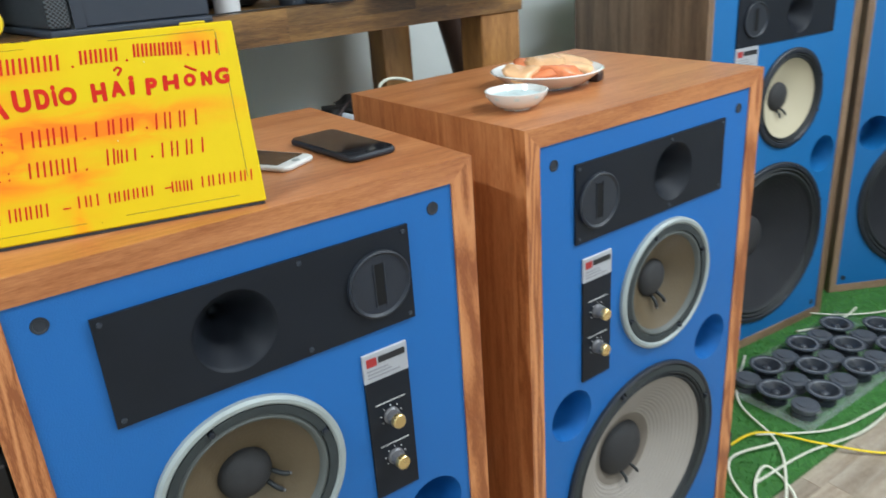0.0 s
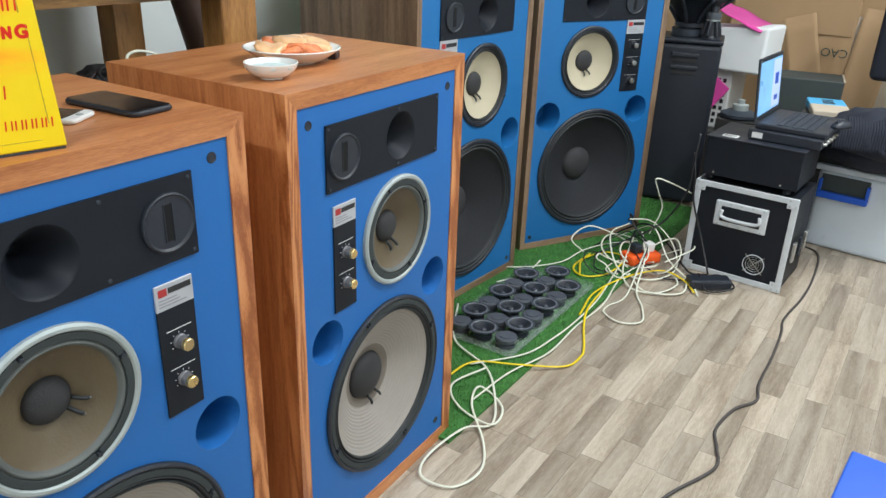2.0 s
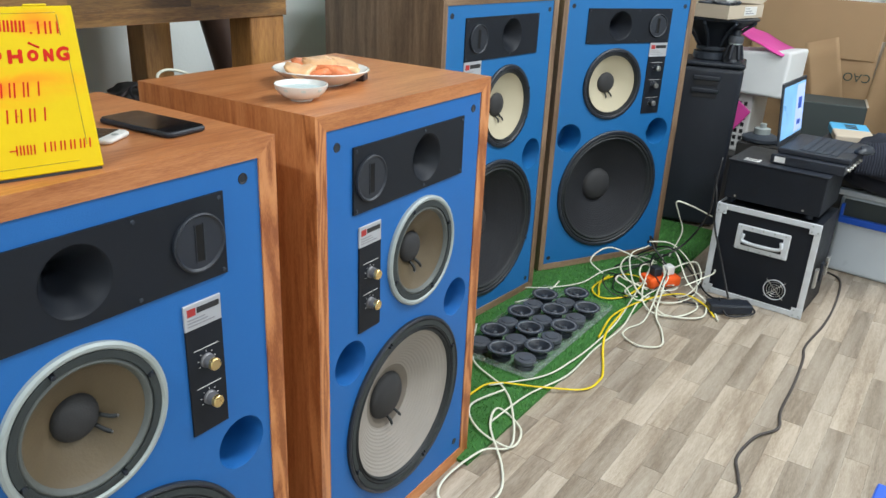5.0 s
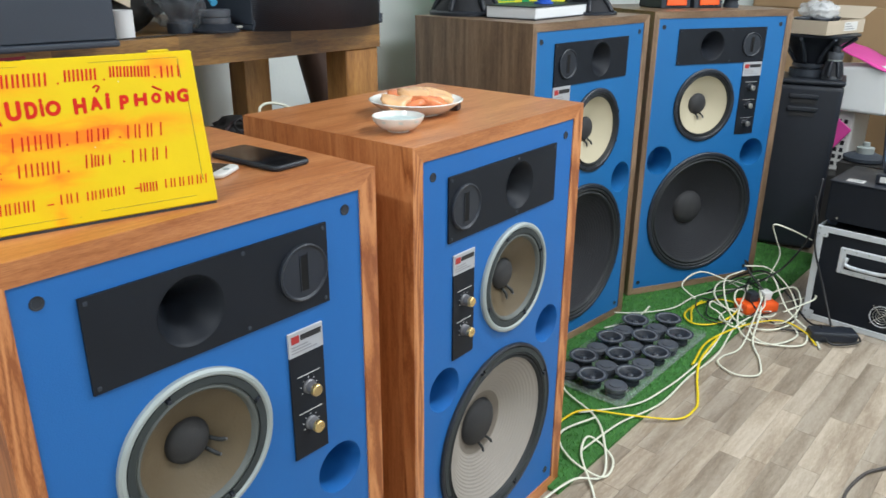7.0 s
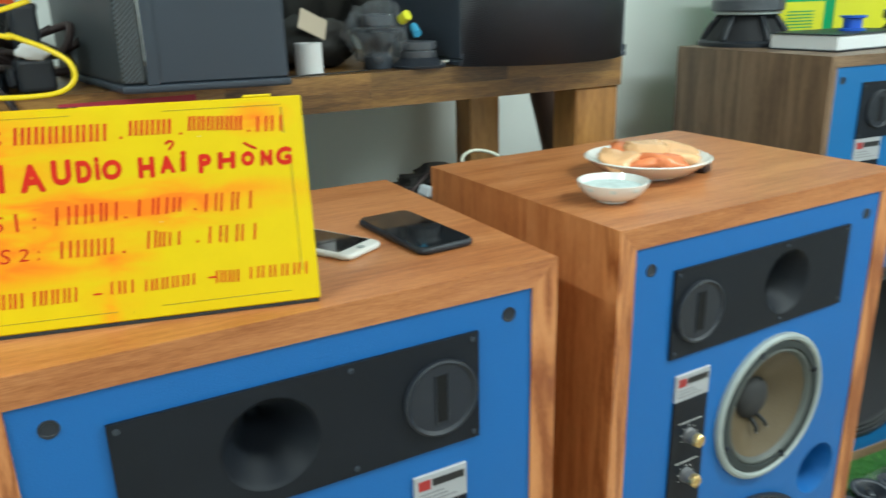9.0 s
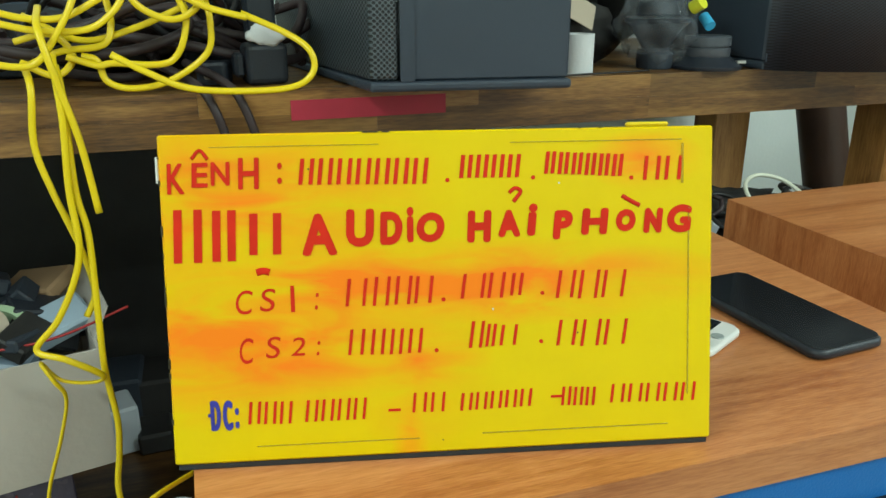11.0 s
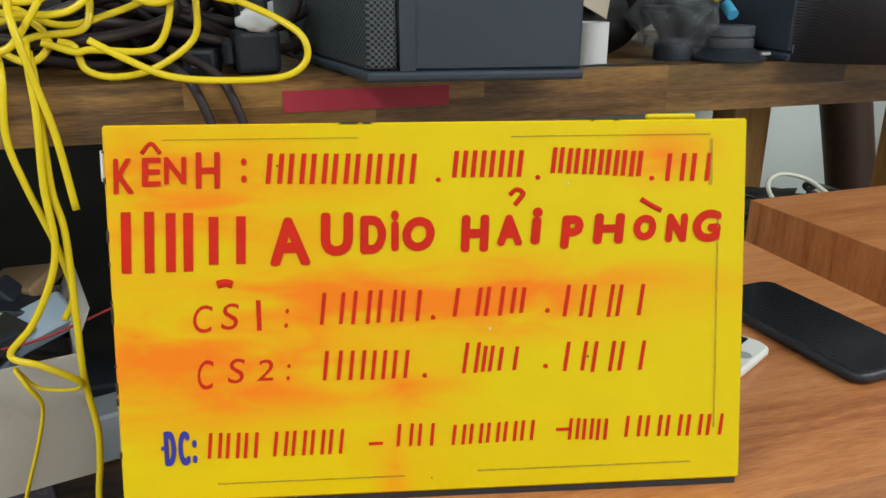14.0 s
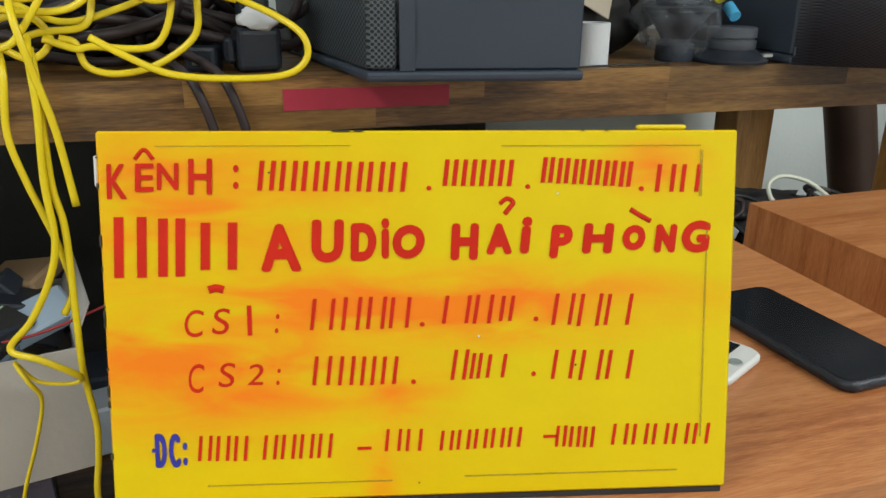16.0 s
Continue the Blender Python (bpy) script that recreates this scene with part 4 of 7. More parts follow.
for x0, x1, z0, z1 in ((0.03, 0.13, 0.1925, 0.1930), (0.21, 0.318, 0.1920, 0.1927), (0.318, 0.3195, 0.165, 0.190), (0.3225, 0.3235, 0.03, 0.15), (0.05, 0.15, 0.0093, 0.0100), (0.19, 0.31, 0.0105, 0.0113)):
    part("old_line", block(x0, x1, -0.0006, -0.0001, z0, z1), DIRT, sign, "faint grey line of older marking")

# ---- phones on the near loudspeaker ----


def slab(w, l, h, r):
    """A flat body with rounded corners, its length along y, standing on z = 0."""
    bm = bmesh.new()
    pts = []
    for cx, cy, a0 in ((w / 2 - r, l / 2 - r, 0), (-w / 2 + r, l / 2 - r, 90), (-w / 2 + r, -l / 2 + r, 180), (w / 2 - r, -l / 2 + r, 270)):
        pts += [(cx + r * math.cos(radians(a0 + 15 * i)), cy + r * math.sin(radians(a0 + 15 * i))) for i in range(7)]
    e = min(0.0022, h * 0.35)
    levels = [(-e, 0), (0, e), (0, h - e), (-e, h)]
    rings = []
    for inset, z in levels:
        k, j = (w + 2 * inset) / w, (l + 2 * inset) / l
        rings.append([bm.verts.new((x * k, y * j, z)) for x, y in pts])
    n = len(pts)
    for a, b in zip(rings, rings[1:]):
        for i in range(n):
            bm.faces.new((a[i], a[(i + 1) % n], b[(i + 1) % n], b[i])).smooth = True
    bm.faces.new(rings[0][::-1])
    bm.faces.new(rings[-1])
    return bm


def placed(bm, z):
    bmesh.ops.translate(bm, vec=(0, 0, z), verts=bm.verts)
    return bm


ph = thing("phone", pose(0.499, 0.168, HN + 0.0005, 0, 0, 4.5), "black smartphone lying face up on a wooden speaker top", "phone", "phones")
part("body", slab(0.077, 0.165, 0.0088, 0.012), BLACK_PLASTIC, ph)
part("screen", placed(slab(0.072, 0.160, 0.0006, 0.010), 0.0089), GLASS_BLACK, ph, "dark glossy screen")
ph = thing("phone", pose(0.3835, 0.188, HN + 0.0005, 0, 0, 29), "white smartphone half hidden behind the yellow sign", "phone", "phones")
part("body", slab(0.067, 0.138, 0.0078, 0.011), WHITE_PLASTIC, ph)
part("screen", placed(slab(0.058, 0.103, 0.0005, 0.001), 0.0079), GLASS_BLACK, ph, "dark screen with white border")
part("home_button", turned([(0, 0.0086), (0.005, 0.0086), (0.0055, 0.0079)], 20, Matrix.Translation((0, -0.0605, 0))), ALU, ph)

# ---- fruit plate and bowl on the second loudspeaker ----
pl = thing("plate", pose(0.954, 0.236, HB + 0.0005), "white porcelain plate of peeled pink pomelo pieces", "plate")
part("dish", turned([(0, 0.003), (0.05, 0.003), (0.07, 0.008), (0.098, 0.028), (0.100, 0.030), (0.097, 0.0315), (0.068, 0.0125), (0.05, 0.007), (0, 0.006)], 56), CERAMIC, pl, "", True)
part("foot", turned([(0.0485, 0.0045), (0.048, 0.0), (0.043, 0.0), (0.043, 0.004)], 40), CERAMIC, pl)
rnd = random.Random(5)
for i, (dx, dy, a, s) in enumerate(((-0.045, 0.012, 40, 1.0), (-0.012, -0.022, 95, 0.95), (0.008, 0.03, 10, 1.0), (0.042, -0.004, 150, 1.0), (-0.03, -0.035, 160, 0.7), (0.03, 0.034, 70, 0.8), (0.0, 0.004, 60, 0.95))):
    bm = lump(3 + i * 2.7, 0.064 * s, 0.036 * s, 0.015 * s, 0.24, 3, 1.9)
    for v in bm.verts:
        v.co.z += 4 * v.co.x ** 2 * (-0.6) + 0.25 * abs(v.co.y)
    solo("pomelo_piece", bm, POMELO if i % 3 else POMELO_PALE, "peeled pink pomelo segment lying on a white plate", "fruit", "pomelo pieces", smooth=True,
         m=pose(0.954 + dx, 0.236 + dy, HB + 0.025 + (0.010 if i == 6 else 0.0), rnd.uniform(-12, 12), rnd.uniform(-12, 12), a))
bw = thing("bowl", pose(0.800, 0.140, HB + 0.0005), "small white patterned bowl of salt", "bowl")
part("bowl", turned([(0, 0.003), (0.022, 0.003), (0.036, 0.008), (0.0445, 0.017), (0.0490, 0.0265), (0.0500, 0.0295), (0.0480, 0.030), (0.042, 0.017), (0.03, 0.010), (0, 0.008)], 48), CERAMIC, bw, "", True)
part("foot", turned([(0.022, 0.006), (0.021, 0.0), (0.018, 0.0), (0.018, 0.004)], 32), CERAMIC, bw)
part("salt", turned([(0, 0.0235), (0.02, 0.0220), (0.0440, 0.0205)], 32), SALT, bw, "pale green chilli salt", True)
for i in range(9):
    a = 2 * math.pi * i / 9
    part("motif", block(-0.004, 0.004, -0.0004, 0.0003, -0.0025, 0.0025, 0.0002, Matrix.Rotation(a, 4, "Z") @ Matrix.Translation((0, -0.0474, 0.0228)) @ Matrix.Rotation(radians(22), 4, "X")), SALT, bw)

solo("wood_wedge", block(-0.014, 0.014, -0.010, 0.010, 0, 0.016, 0.002), BROWN_CABLE, "small dark wooden block beside the fruit plate", "block", m=pose(1.040, 0.200, HB + 0.0005, 0, 0, 25))

# ---- work bench behind ----
BZ = 1.20
bench = thing("work_bench", pose(0, 0, 0), "long oiled wooden work bench crowded with audio gear", "bench")
rnd = random.Random(2)
for z0, z1, cuts in ((BZ - 0.0316, BZ - 0.0002, (-1.4, -0.9, -0.35, 0.03, 0.39, 0.654, 0.95, 1.245)), (BZ - 0.064, BZ - 0.03165, (-1.4, -0.7, -0.12, 0.25, 0.654, 1.03, 1.245))):
    for a, b in zip(cuts, cuts[1:]):
        part("front_board", block(a + 0.00005, b - 0.00005, 0.634, 0.662, z0, z1), BENCH_WOOD, bench)
for j in range(7):
    y0 = 0.6624 + 0.088 * j
    cuts = [-1.4, -0.6 + 0.2 * (j % 3), 0.35 + 0.12 * ((j * 2) % 5), 1.245]
    for a, b in zip(cuts, cuts[1:]):
        part("top_board", block(a + 0.0004, b - 0.0004, y0, y0 + 0.0874, BZ - 0.014, BZ, 0.0008), BENCH_WOOD, bench)
part("front_leg", block(1.128, 1.243, 0.640, 0.72, 0, BZ - 0.0645, 0.003), BENCH_LEG, bench)
part("back_leg", block(1.150, 1.245, 1.12, 1.20, 0, BZ - 0.015, 0.003), BENCH_LEG, bench)
part("front_leg", block(-1.35, -1.25, 0.67, 0.75, 0, BZ - 0.065, 0.003), BENCH_LEG, bench)
part("back_leg", block(-1.35, -1.25, 1.12, 1.20, 0, BZ - 0.015, 0.003), BENCH_LEG, bench)
part("end_rail", block(1.16, 1.235, 0.7205, 1.1195, BZ - 0.075, BZ - 0.0145, 0.002), BENCH_LEG, bench)
part("lower_shelf", block(-1.24, 0.02, 0.72, 1.24, 0.50, 0.525, 0.002), BENCH_WOOD, bench, "rough lower plank shelf")
for x in (-1.2, -0.03):
    part("shelf_post", block(x, x + 0.05, 0.73, 0.78, 0, 0.4995, 0.002), BENCH_LEG, bench)
solo("tape_strip", block(0.140, 0.343, 0.6328, 0.6337, 1.161, 1.186), RED_TAPE, "strip of red tape stuck on the bench edge", "tape")
BROWN_POLE = material("dark_brown_pole", (0.055, 0.030, 0.022), 0.5, vary=0.3, vary_scale=10)
solo("leaning_pole", tube(bmesh.new(), [(1.30, 1.0, 1.15), (1.33, 1.0, 1.05), (1.42, 0.99, 0.72), (1.53, 0.97, 0.36), (1.60, 0.95, 0.02)], 0.05, 20, 4), BROWN_POLE, "dark brown rolled pole leaning under the bench end", "pole")


def bench_speaker(m, w, d, h, label, curved):
    """A charcoal monitor with a perforated grille wrapped round its nose."""
    sp = thing("monitor_speaker", m, label, "loudspeaker", "bench speakers")
    part("shell", block(0.035 if not curved else 0.0, w, 0, d, 0.012, h - 0.012, 0.003), SLATE, sp)
    for name, z0, z1 in (("base_cap", 0, 0.0118), ("top_cap", h - 0.0118, h)):
        bm = block(-0.003, w + 0.004, -0.004, d, z0, z1, 0.004, segs=2)
        for v in bm.verts:
            if v.co.x < 0.05 and not curved:
                v.co.x -= 0.31 * v.co.y
        part(name, bm, SLATE, sp)
    if not curved:
        bm = block(0.0, 0.0345, 0.0015, d - 0.003, 0.0122, h - 0.0122, 0.006, segs=3)
        for v in bm.verts:
            v.co.x -= 0.31 * v.co.y
        part("grille", bm, GRILLE, sp, "perforated black steel grille")
        part("edge_post", block(0.0348, 0.052, -0.0022, -0.0002, 0.0122, h - 0.0122), SLATE, sp)
    else:
        bm = bmesh.new()
        n = 20
        lo, hi = [], []
        for i in range(n + 1):
            k = i / n
            x = 0.0 + (w - 0.01) * k
            y = -0.004 - 0.075 * math.sin(math.pi * k) ** 0.8
            lo.append(bm.verts.new((x, y, 0.0)))
            hi.append(bm.verts.new((x, y, h - 0.02)))
        for i in range(n):
            bm.faces.new((lo[i], lo[i + 1], hi[i + 1], hi[i])).smooth = True
        bm.faces.new(hi)
        bm.faces.new(lo[::-1])
        part("grille", bm, GRILLE_FINE, sp, "bowed perforated grille")
        part("trim", block(0.0, w, -0.006, -0.0045, 0.0122, 0.024), SLATE, sp)
    return sp


bench_speaker(pose(0.229, 0.568, BZ + 0.0004, 0, 0, -8.6), 0.243, 0.40, 0.30, "charcoal monitor speaker with perforated grille on the bench", False)
bench_speaker(pose(0.835, 0.622, BZ + 0.0004, 0, 0, -3), 0.385, 0.34, 0.30, "black bowed-front speaker standing on the bench end", True)

solo("paper_roll", turned([(0.016, 0.0), (0.024, 0.0), (0.024, 0.055), (0.016, 0.055), (0.016, 0.0)], 36), PAPER, "small white paper roll standing on the bench", "roll", smooth=False, m=pose(0.553, 0.672, BZ + 0.0004))
bagged = thing("bagged_driver", pose(0.70, 0.70, BZ), "small loudspeaker driver wrapped in clear plastic bag", "driver")
part("magnet", turned([(0, 0.0005), (0.026, 0.0005), (0.027, 0.003), (0.027, 0.022), (0.025, 0.024), (0.021, 0.025), (0.021, 0.031)], 36), CHARCOAL, bagged, "dark stacked magnet", True)
part("basket", turned([(0.021, 0.031), (0.040, 0.062), (0.049, 0.068), (0.049, 0.074), (0.042, 0.075), (0.038, 0.073), (0.014, 0.060), (0, 0.064)], 36), BLACK_PLASTIC, bagged, "black pressed basket", True)
part("cup", turned([(0.0, 0.0765), (0.030, 0.0765), (0.032, 0.080), (0.028, 0.098), (0.0, 0.100)], 32), CHARCOAL, bagged, "dark rear cup", True)
bm = lump(8.0, 0.058, 0.050, 0.058, 0.34, 4, 2.8)
for v in bm.verts:
    v.co.z = max(v.co.z, -0.0605)
bmesh.ops.translate(bm, vec=(0, 0, 0.062), verts=bm.verts)
part("bag", bm, CLEAR_BAG, bagged, "crumpled clear bag", True).visible_shadow = False


def small_driver(m, r, h, label, group="small drivers", cat="driver", cone=True):
    d = thing("small_driver", m, label, cat, group)
    if not cone:
        part("magnet", turned([(0, 0), (r * 0.9, 0), (r * 0.92, h * 0.35), (r * 0.8, h * 0.37), (r * 0.8, h * 0.5), (r, h * 0.52), (r, h * 0.86), (r * 0.95, h * 0.92), (r * 0.6, h * 0.93), (r * 0.58, h), (0, h)], 28), MAGNET_GREY, d)
        part("terminal", block(-r * 0.3, r * 0.3, -r * 1.12, -r * 1.005, h * 0.55, h * 0.75), STEEL, d)
        return d
    part("magnet", turned([(0, 0), (r * 0.62, 0), (r * 0.62, h * 0.30), (r * 0.55, h * 0.31), (r * 0.55, h * 0.55)], 24), CHARCOAL, d, "", True)
    part("flange", turned([(r * 0.55, h * 0.55), (r * 0.98, h * 0.88), (r, h * 0.92), (r, h), (r * 0.86, h), (r * 0.84, h * 0.97)], 28), RIM, d, "", True)
    # roll edge is coloured lighter grey to carry the bright ring highlight
    part("surround", turned([(r * 0.86, h * 0.985), (r * 0.80, h * 1.05), (r * 0.73, h * 0.97)], 28, None, 180), ROLL_HIGHLIGHT, d, "thin roll edge with its highlight painted in", True)
    part("cone", turned([(r * 0.74, h * 0.97), (r * 0.60, h * 0.86), (r * 0.24, h * 0.66)], 28, None, 180), TRAY_CONE, d, "", True)
    part("cap", turned([(r * 0.25, h * 0.66), (r * 0.22, h * 0.76), (r * 0.12, h * 0.82), (0, h * 0.84)], 20, None, 180), RIM, d, "small shiny cap", True)
    return d


fd = thing("small_driver", pose(0.772, 0.672, BZ + 0.0004), "small black driver lying face down with stacked grey magnet", "driver", "small drivers")
part("flange", turned([(0, 0), (0.052, 0), (0.053, 0.002), (0.053, 0.005), (0.049, 0.007), (0.034, 0.018), (0, 0.018)], 36), BLACK_PLASTIC, fd, "flat black flange", True)
part("magnet", turned([(0, 0.0182), (0.033, 0.0182), (0.034, 0.020), (0.034, 0.030), (0.031, 0.031), (0.031, 0.033), (0.034, 0.034), (0.034, 0.046), (0.032, 0.048), (0, 0.048)], 36), MAGNET_GREY, fd, "two stacked grey magnets", True)
part("terminal", block(0.030, 0.046, -0.036, -0.028, 0.008, 0.013, 0.001), STEEL, fd)
cable("thin_wire", [(0.47, 0.640, 1.2035), (0.505, 0.628, 1.2030), (0.545, 0.632, 1.2035), (0.60, 0.640, 1.2030), (0.66, 0.650, 1.2030)], 0.0014, BLACK_CABLE, "thin black wire lying along the bench edge")
solo("cap_yellow", turned([(0, 0), (0.010, 0), (0.010, 0.018), (0, 0.018)], 20), YELLOW_BAG, "yellow plastic cap lying above a bagged driver", "cap", m=pose(0.735, 0.665, BZ + 0.088, 60, 0, 20))
solo("cap_blue", turned([(0, 0), (0.008, 0), (0.008, 0.024), (0, 0.024)], 20), SKY_BLUE, "blue plastic cap beside the bagged driver", "cap", m=pose(0.765, 0.66, BZ + 0.062, -50, 30, 20))
solo("paper_tag", block(-0.03, 0.03, -0.001, 0.001, -0.02, 0.02, 0.0005), CARD_PALE, "pale label tag leaning on dark gear", "tag", m=pose(0.585, 0.73, BZ + 0.085, -20, 25, 10))
bm = lump(12.0, 0.10, 0.08, 0.05, 0.3, 3, 2.0)
for v in bm.verts:
    v.co.z = max(v.co.z, -0.045)
solo("dark_cloth", bm, DARK_VOID, "heap of dark cable and cloth behind the bench clutter", "bundle", m=pose(0.60, 0.82, BZ + 0.0455))

rnd = random.Random(6)
for i in range(5):
    s = 0.075 + 0.02 * (i % 2)
    bm = lump(60.0 + 3 * i, s, 0.06, 0.11 + 0.03 * (i % 3), 0.25, 3, 1.8)
    low = min(v.co.z for v in bm.verts)
    bmesh.ops.translate(bm, vec=(0, 0, -low), verts=bm.verts)
    solo("black_gear_bag", bm, DARK_VOID, "black cloth gear bag slumped at the back of the bench", "bag", "gear bags", m=pose(0.50 + 0.085 * i, 1.06 + 0.03 * (i % 2), BZ + 0.0004, 0, 0, 20 * i), smooth=True)

# black adapters and cable heaps at the bench's cable end
ad = thing("power_adapter", pose(0.118, 0.70, BZ + 0.0004, 0, 0, 8), "dusty black power adapter with torn tape", "adapter")
part("body", block(-0.027, 0.027, -0.022, 0.022, 0, 0.052, 0.008, segs=3), BLACK_PLASTIC, ad)
part("plug", block(-0.020, 0.016, -0.016, 0.018, 0.0522, 0.13, 0.006, segs=2), BLACK_PLASTIC, ad)
part("socket_ear", block(-0.040, -0.0272, -0.015, 0.01, 0.01, 0.04, 0.004), BLACK_PLASTIC, ad)
bm = lump(4.4, 0.024, 0.004, 0.013, 0.4, 3, 2)
bmesh.ops.translate(bm, vec=(0.0, -0.020, 0.062), verts=bm.verts)
part("tape", bm, PAPER, ad, "torn white tape")
ad = thing("power_adapter", pose(0.055, 0.705, BZ + 0.0004, 0, 0, -20), "small black plug adapter among yellow cables", "adapter")
part("body", block(-0.02, 0.02, -0.015, 0.015, 0, 0.03, 0.005, segs=2), BLACK_PLASTIC, ad)
part("pin", block(-0.004, 0.004, -0.03, -0.0155, 0.01, 0.018, 0.001), STEEL, ad)

solo("dark_unit", block(-0.32, -0.118, 0.86, 1.04, BZ + 0.0004, 1.3018, 0.004), CHARCOAL, "dark metal unit at the back of the bench", "unit", "back units")
solo("blue_carton", block(-0.31, -0.112, 0.865, 1.03, 1.3022, 1.385, 0.003), SKY_BLUE, "bright blue carton lying on a dark unit", "carton")
solo("dark_unit", block(0.02, 0.135, 0.86, 0.98, BZ + 0.0004, 1.3218, 0.004), CHARCOAL, "small dark unit behind the power adapter", "unit", "back units")
solo("orange_case", block(0.045, 0.112, 0.862, 0.96, 1.3222, 1.36, 0.006, None, 2), ORANGE, "small orange plastic case on a dark unit", "case")

rnd = random.Random(11)
for i in range(9):
    cx, cy, r, h = -0.16 + 0.035 * i + rnd.uniform(-0.02, 0.02), 0.76 + rnd.uniform(-0.04, 0.08), rnd.uniform(0.07, 0.12), BZ + 0.009 + 0.012 * (i % 5)
    pts = [(cx + r * math.cos(a) * 1.25, cy + r * 0.55 * math.sin(a), h + 0.02 + 0.035 * math.sin(a * 2 + i) * (0.4 + 0.6 * rnd.random()) + (0.02 if i % 2 else 0)) for a in [2 * math.pi * k / 9 + i for k in range(11)]]
    cable("cable_coil", [(x, y, max(z, BZ + 0.008)) for x, y, z in pts], 0.0065, BROWN_CABLE, "coil of brown rubber cable heaped on the bench", "brown cables", steps=6)
for i in range(6):
    cx, cy, r = -0.12 + 0.04 * i, 0.80 + rnd.uniform(-0.05, 0.05), rnd.uniform(0.05, 0.09)
    pts = [(cx + r * math.cos(a), cy + r * 0.7 * math.sin(a), max(BZ + 0.006, BZ + 0.09 + 0.04 * math.sin(a * 1.5 + i))) for a in [2 * math.pi * k / 8 + i for k in range(9)]]
    cable("cable_coil", pts, 0.005, BLACK_CABLE, "loop of black cable in the heap on the bench", "black cables", steps=6)
bm = lump(31.0, 0.17, 0.12, 0.055, 0.3, 4, 2.2)
for v in bm.verts:
    v.co.z = max(v.co.z, -0.05)
solo("dusty_gear", bm, DARK_VOID, "heap of dusty dark audio parts on the bench", "heap", m=pose(-0.08, 0.93, BZ + 0.0505))
for i in range(2):
    x = 0.045 + 0.035 * i
    cable("hanging_cable", [(x - 0.06, 0.70, BZ + 0.03), (x - 0.02, 0.655, BZ + 0.012), (x, 0.624, BZ - 0.01), (x + 0.018, 0.620, BZ - 0.07), (x + 0.03, 0.622, BZ - 0.16)], 0.0055, BROWN_CABLE, "brown cable hanging over the bench edge", "brown cables")

YL = "flat yellow network cable tangled over the bench edge"
yellow = [
    [(-0.130, 0.66, 1.30), (-0.127, 0.615, 1.282), (-0.120, 0.600, 1.251), (-0.110, 0.600, 1.203), (-0.100, 0.600, 1.152), (-0.092, 0.600, 1.072)],
    [(-0.119, 0.63, 1.25), (-0.116, 0.606, 1.222), (-0.115, 0.600, 1.176), (-0.120, 0.600, 1.101), (-0.119, 0.600, 1.034), (-0.132, 0.600, 0.988), (-0.157, 0.600, 0.942), (-0.184, 0.600, 0.909), (-0.152, 0.588, 0.897), (-0.116, 0.593, 0.868), (-0.128, 0.603, 0.855), (-0.164, 0.606, 0.862), (-0.183, 0.606, 0.888), (-0.171, 0.595, 0.868), (-0.162, 0.600, 0.840), (-0.175, 0.600, 0.788), (-0.203, 0.600, 0.702), (-0.20, 0.59, 0.64), (-0.14, 0.58, 0.62)],
]
yellow += [
    [(-0.117, 0.625, 1.238), (-0.112, 0.607, 1.204), (-0.114, 0.605, 1.099), (-0.108, 0.605, 1.044), (-0.112, 0.605, 0.934), (-0.114, 0.605, 0.868), (-0.109, 0.605, 0.797), (-0.113, 0.605, 0.749), (-0.121, 0.605, 0.681), (-0.10, 0.60, 0.60)],
    [(-0.150, 0.64, 1.235), (-0.143, 0.612, 1.213), (-0.149, 0.610, 1.152), (-0.139, 0.610, 1.100), (-0.129, 0.610, 1.064), (-0.118, 0.612, 1.02), (-0.112, 0.612, 0.97), (-0.125, 0.612, 0.94)],
    [(-0.147, 0.650, 1.237), (-0.112, 0.650, 1.251), (-0.067, 0.650, 1.257), (-0.056, 0.660, 1.280), (-0.06, 0.68, 1.31)],
    [(-0.106, 0.640, 1.246), (-0.075, 0.640, 1.235), (-0.058, 0.640, 1.237), (0.005, 0.640, 1.237), (0.027, 0.640, 1.281), (0.02, 0.66, 1.31)],
]
yellow += [
    [(-0.091, 0.645, 1.246), (-0.075, 0.645, 1.240), (-0.067, 0.645, 1.216), (-0.039, 0.645, 1.207), (0.003, 0.645, 1.215), (0.047, 0.645, 1.245), (0.054, 0.645, 1.281), (0.05, 0.66, 1.31)],
    [(-0.057, 0.615, 1.249), (-0.021, 0.605, 1.229), (0.021, 0.605, 1.210), (0.079, 0.604, 1.204), (0.140, 0.605, 1.206), (0.166, 0.605, 1.223), (0.164, 0.610, 1.248), (0.138, 0.63, 1.268), (0.09, 0.65, 1.29)],
    [(-0.15, 0.67, 1.29), (-0.09, 0.66, 1.262), (-0.03, 0.66, 1.275), (0.03, 0.66, 1.30)],
    [(-0.16, 0.66, 1.262), (-0.12, 0.65, 1.27), (-0.10, 0.65, 1.245), (-0.12, 0.64, 1.225), (-0.155, 0.65, 1.24)],
]
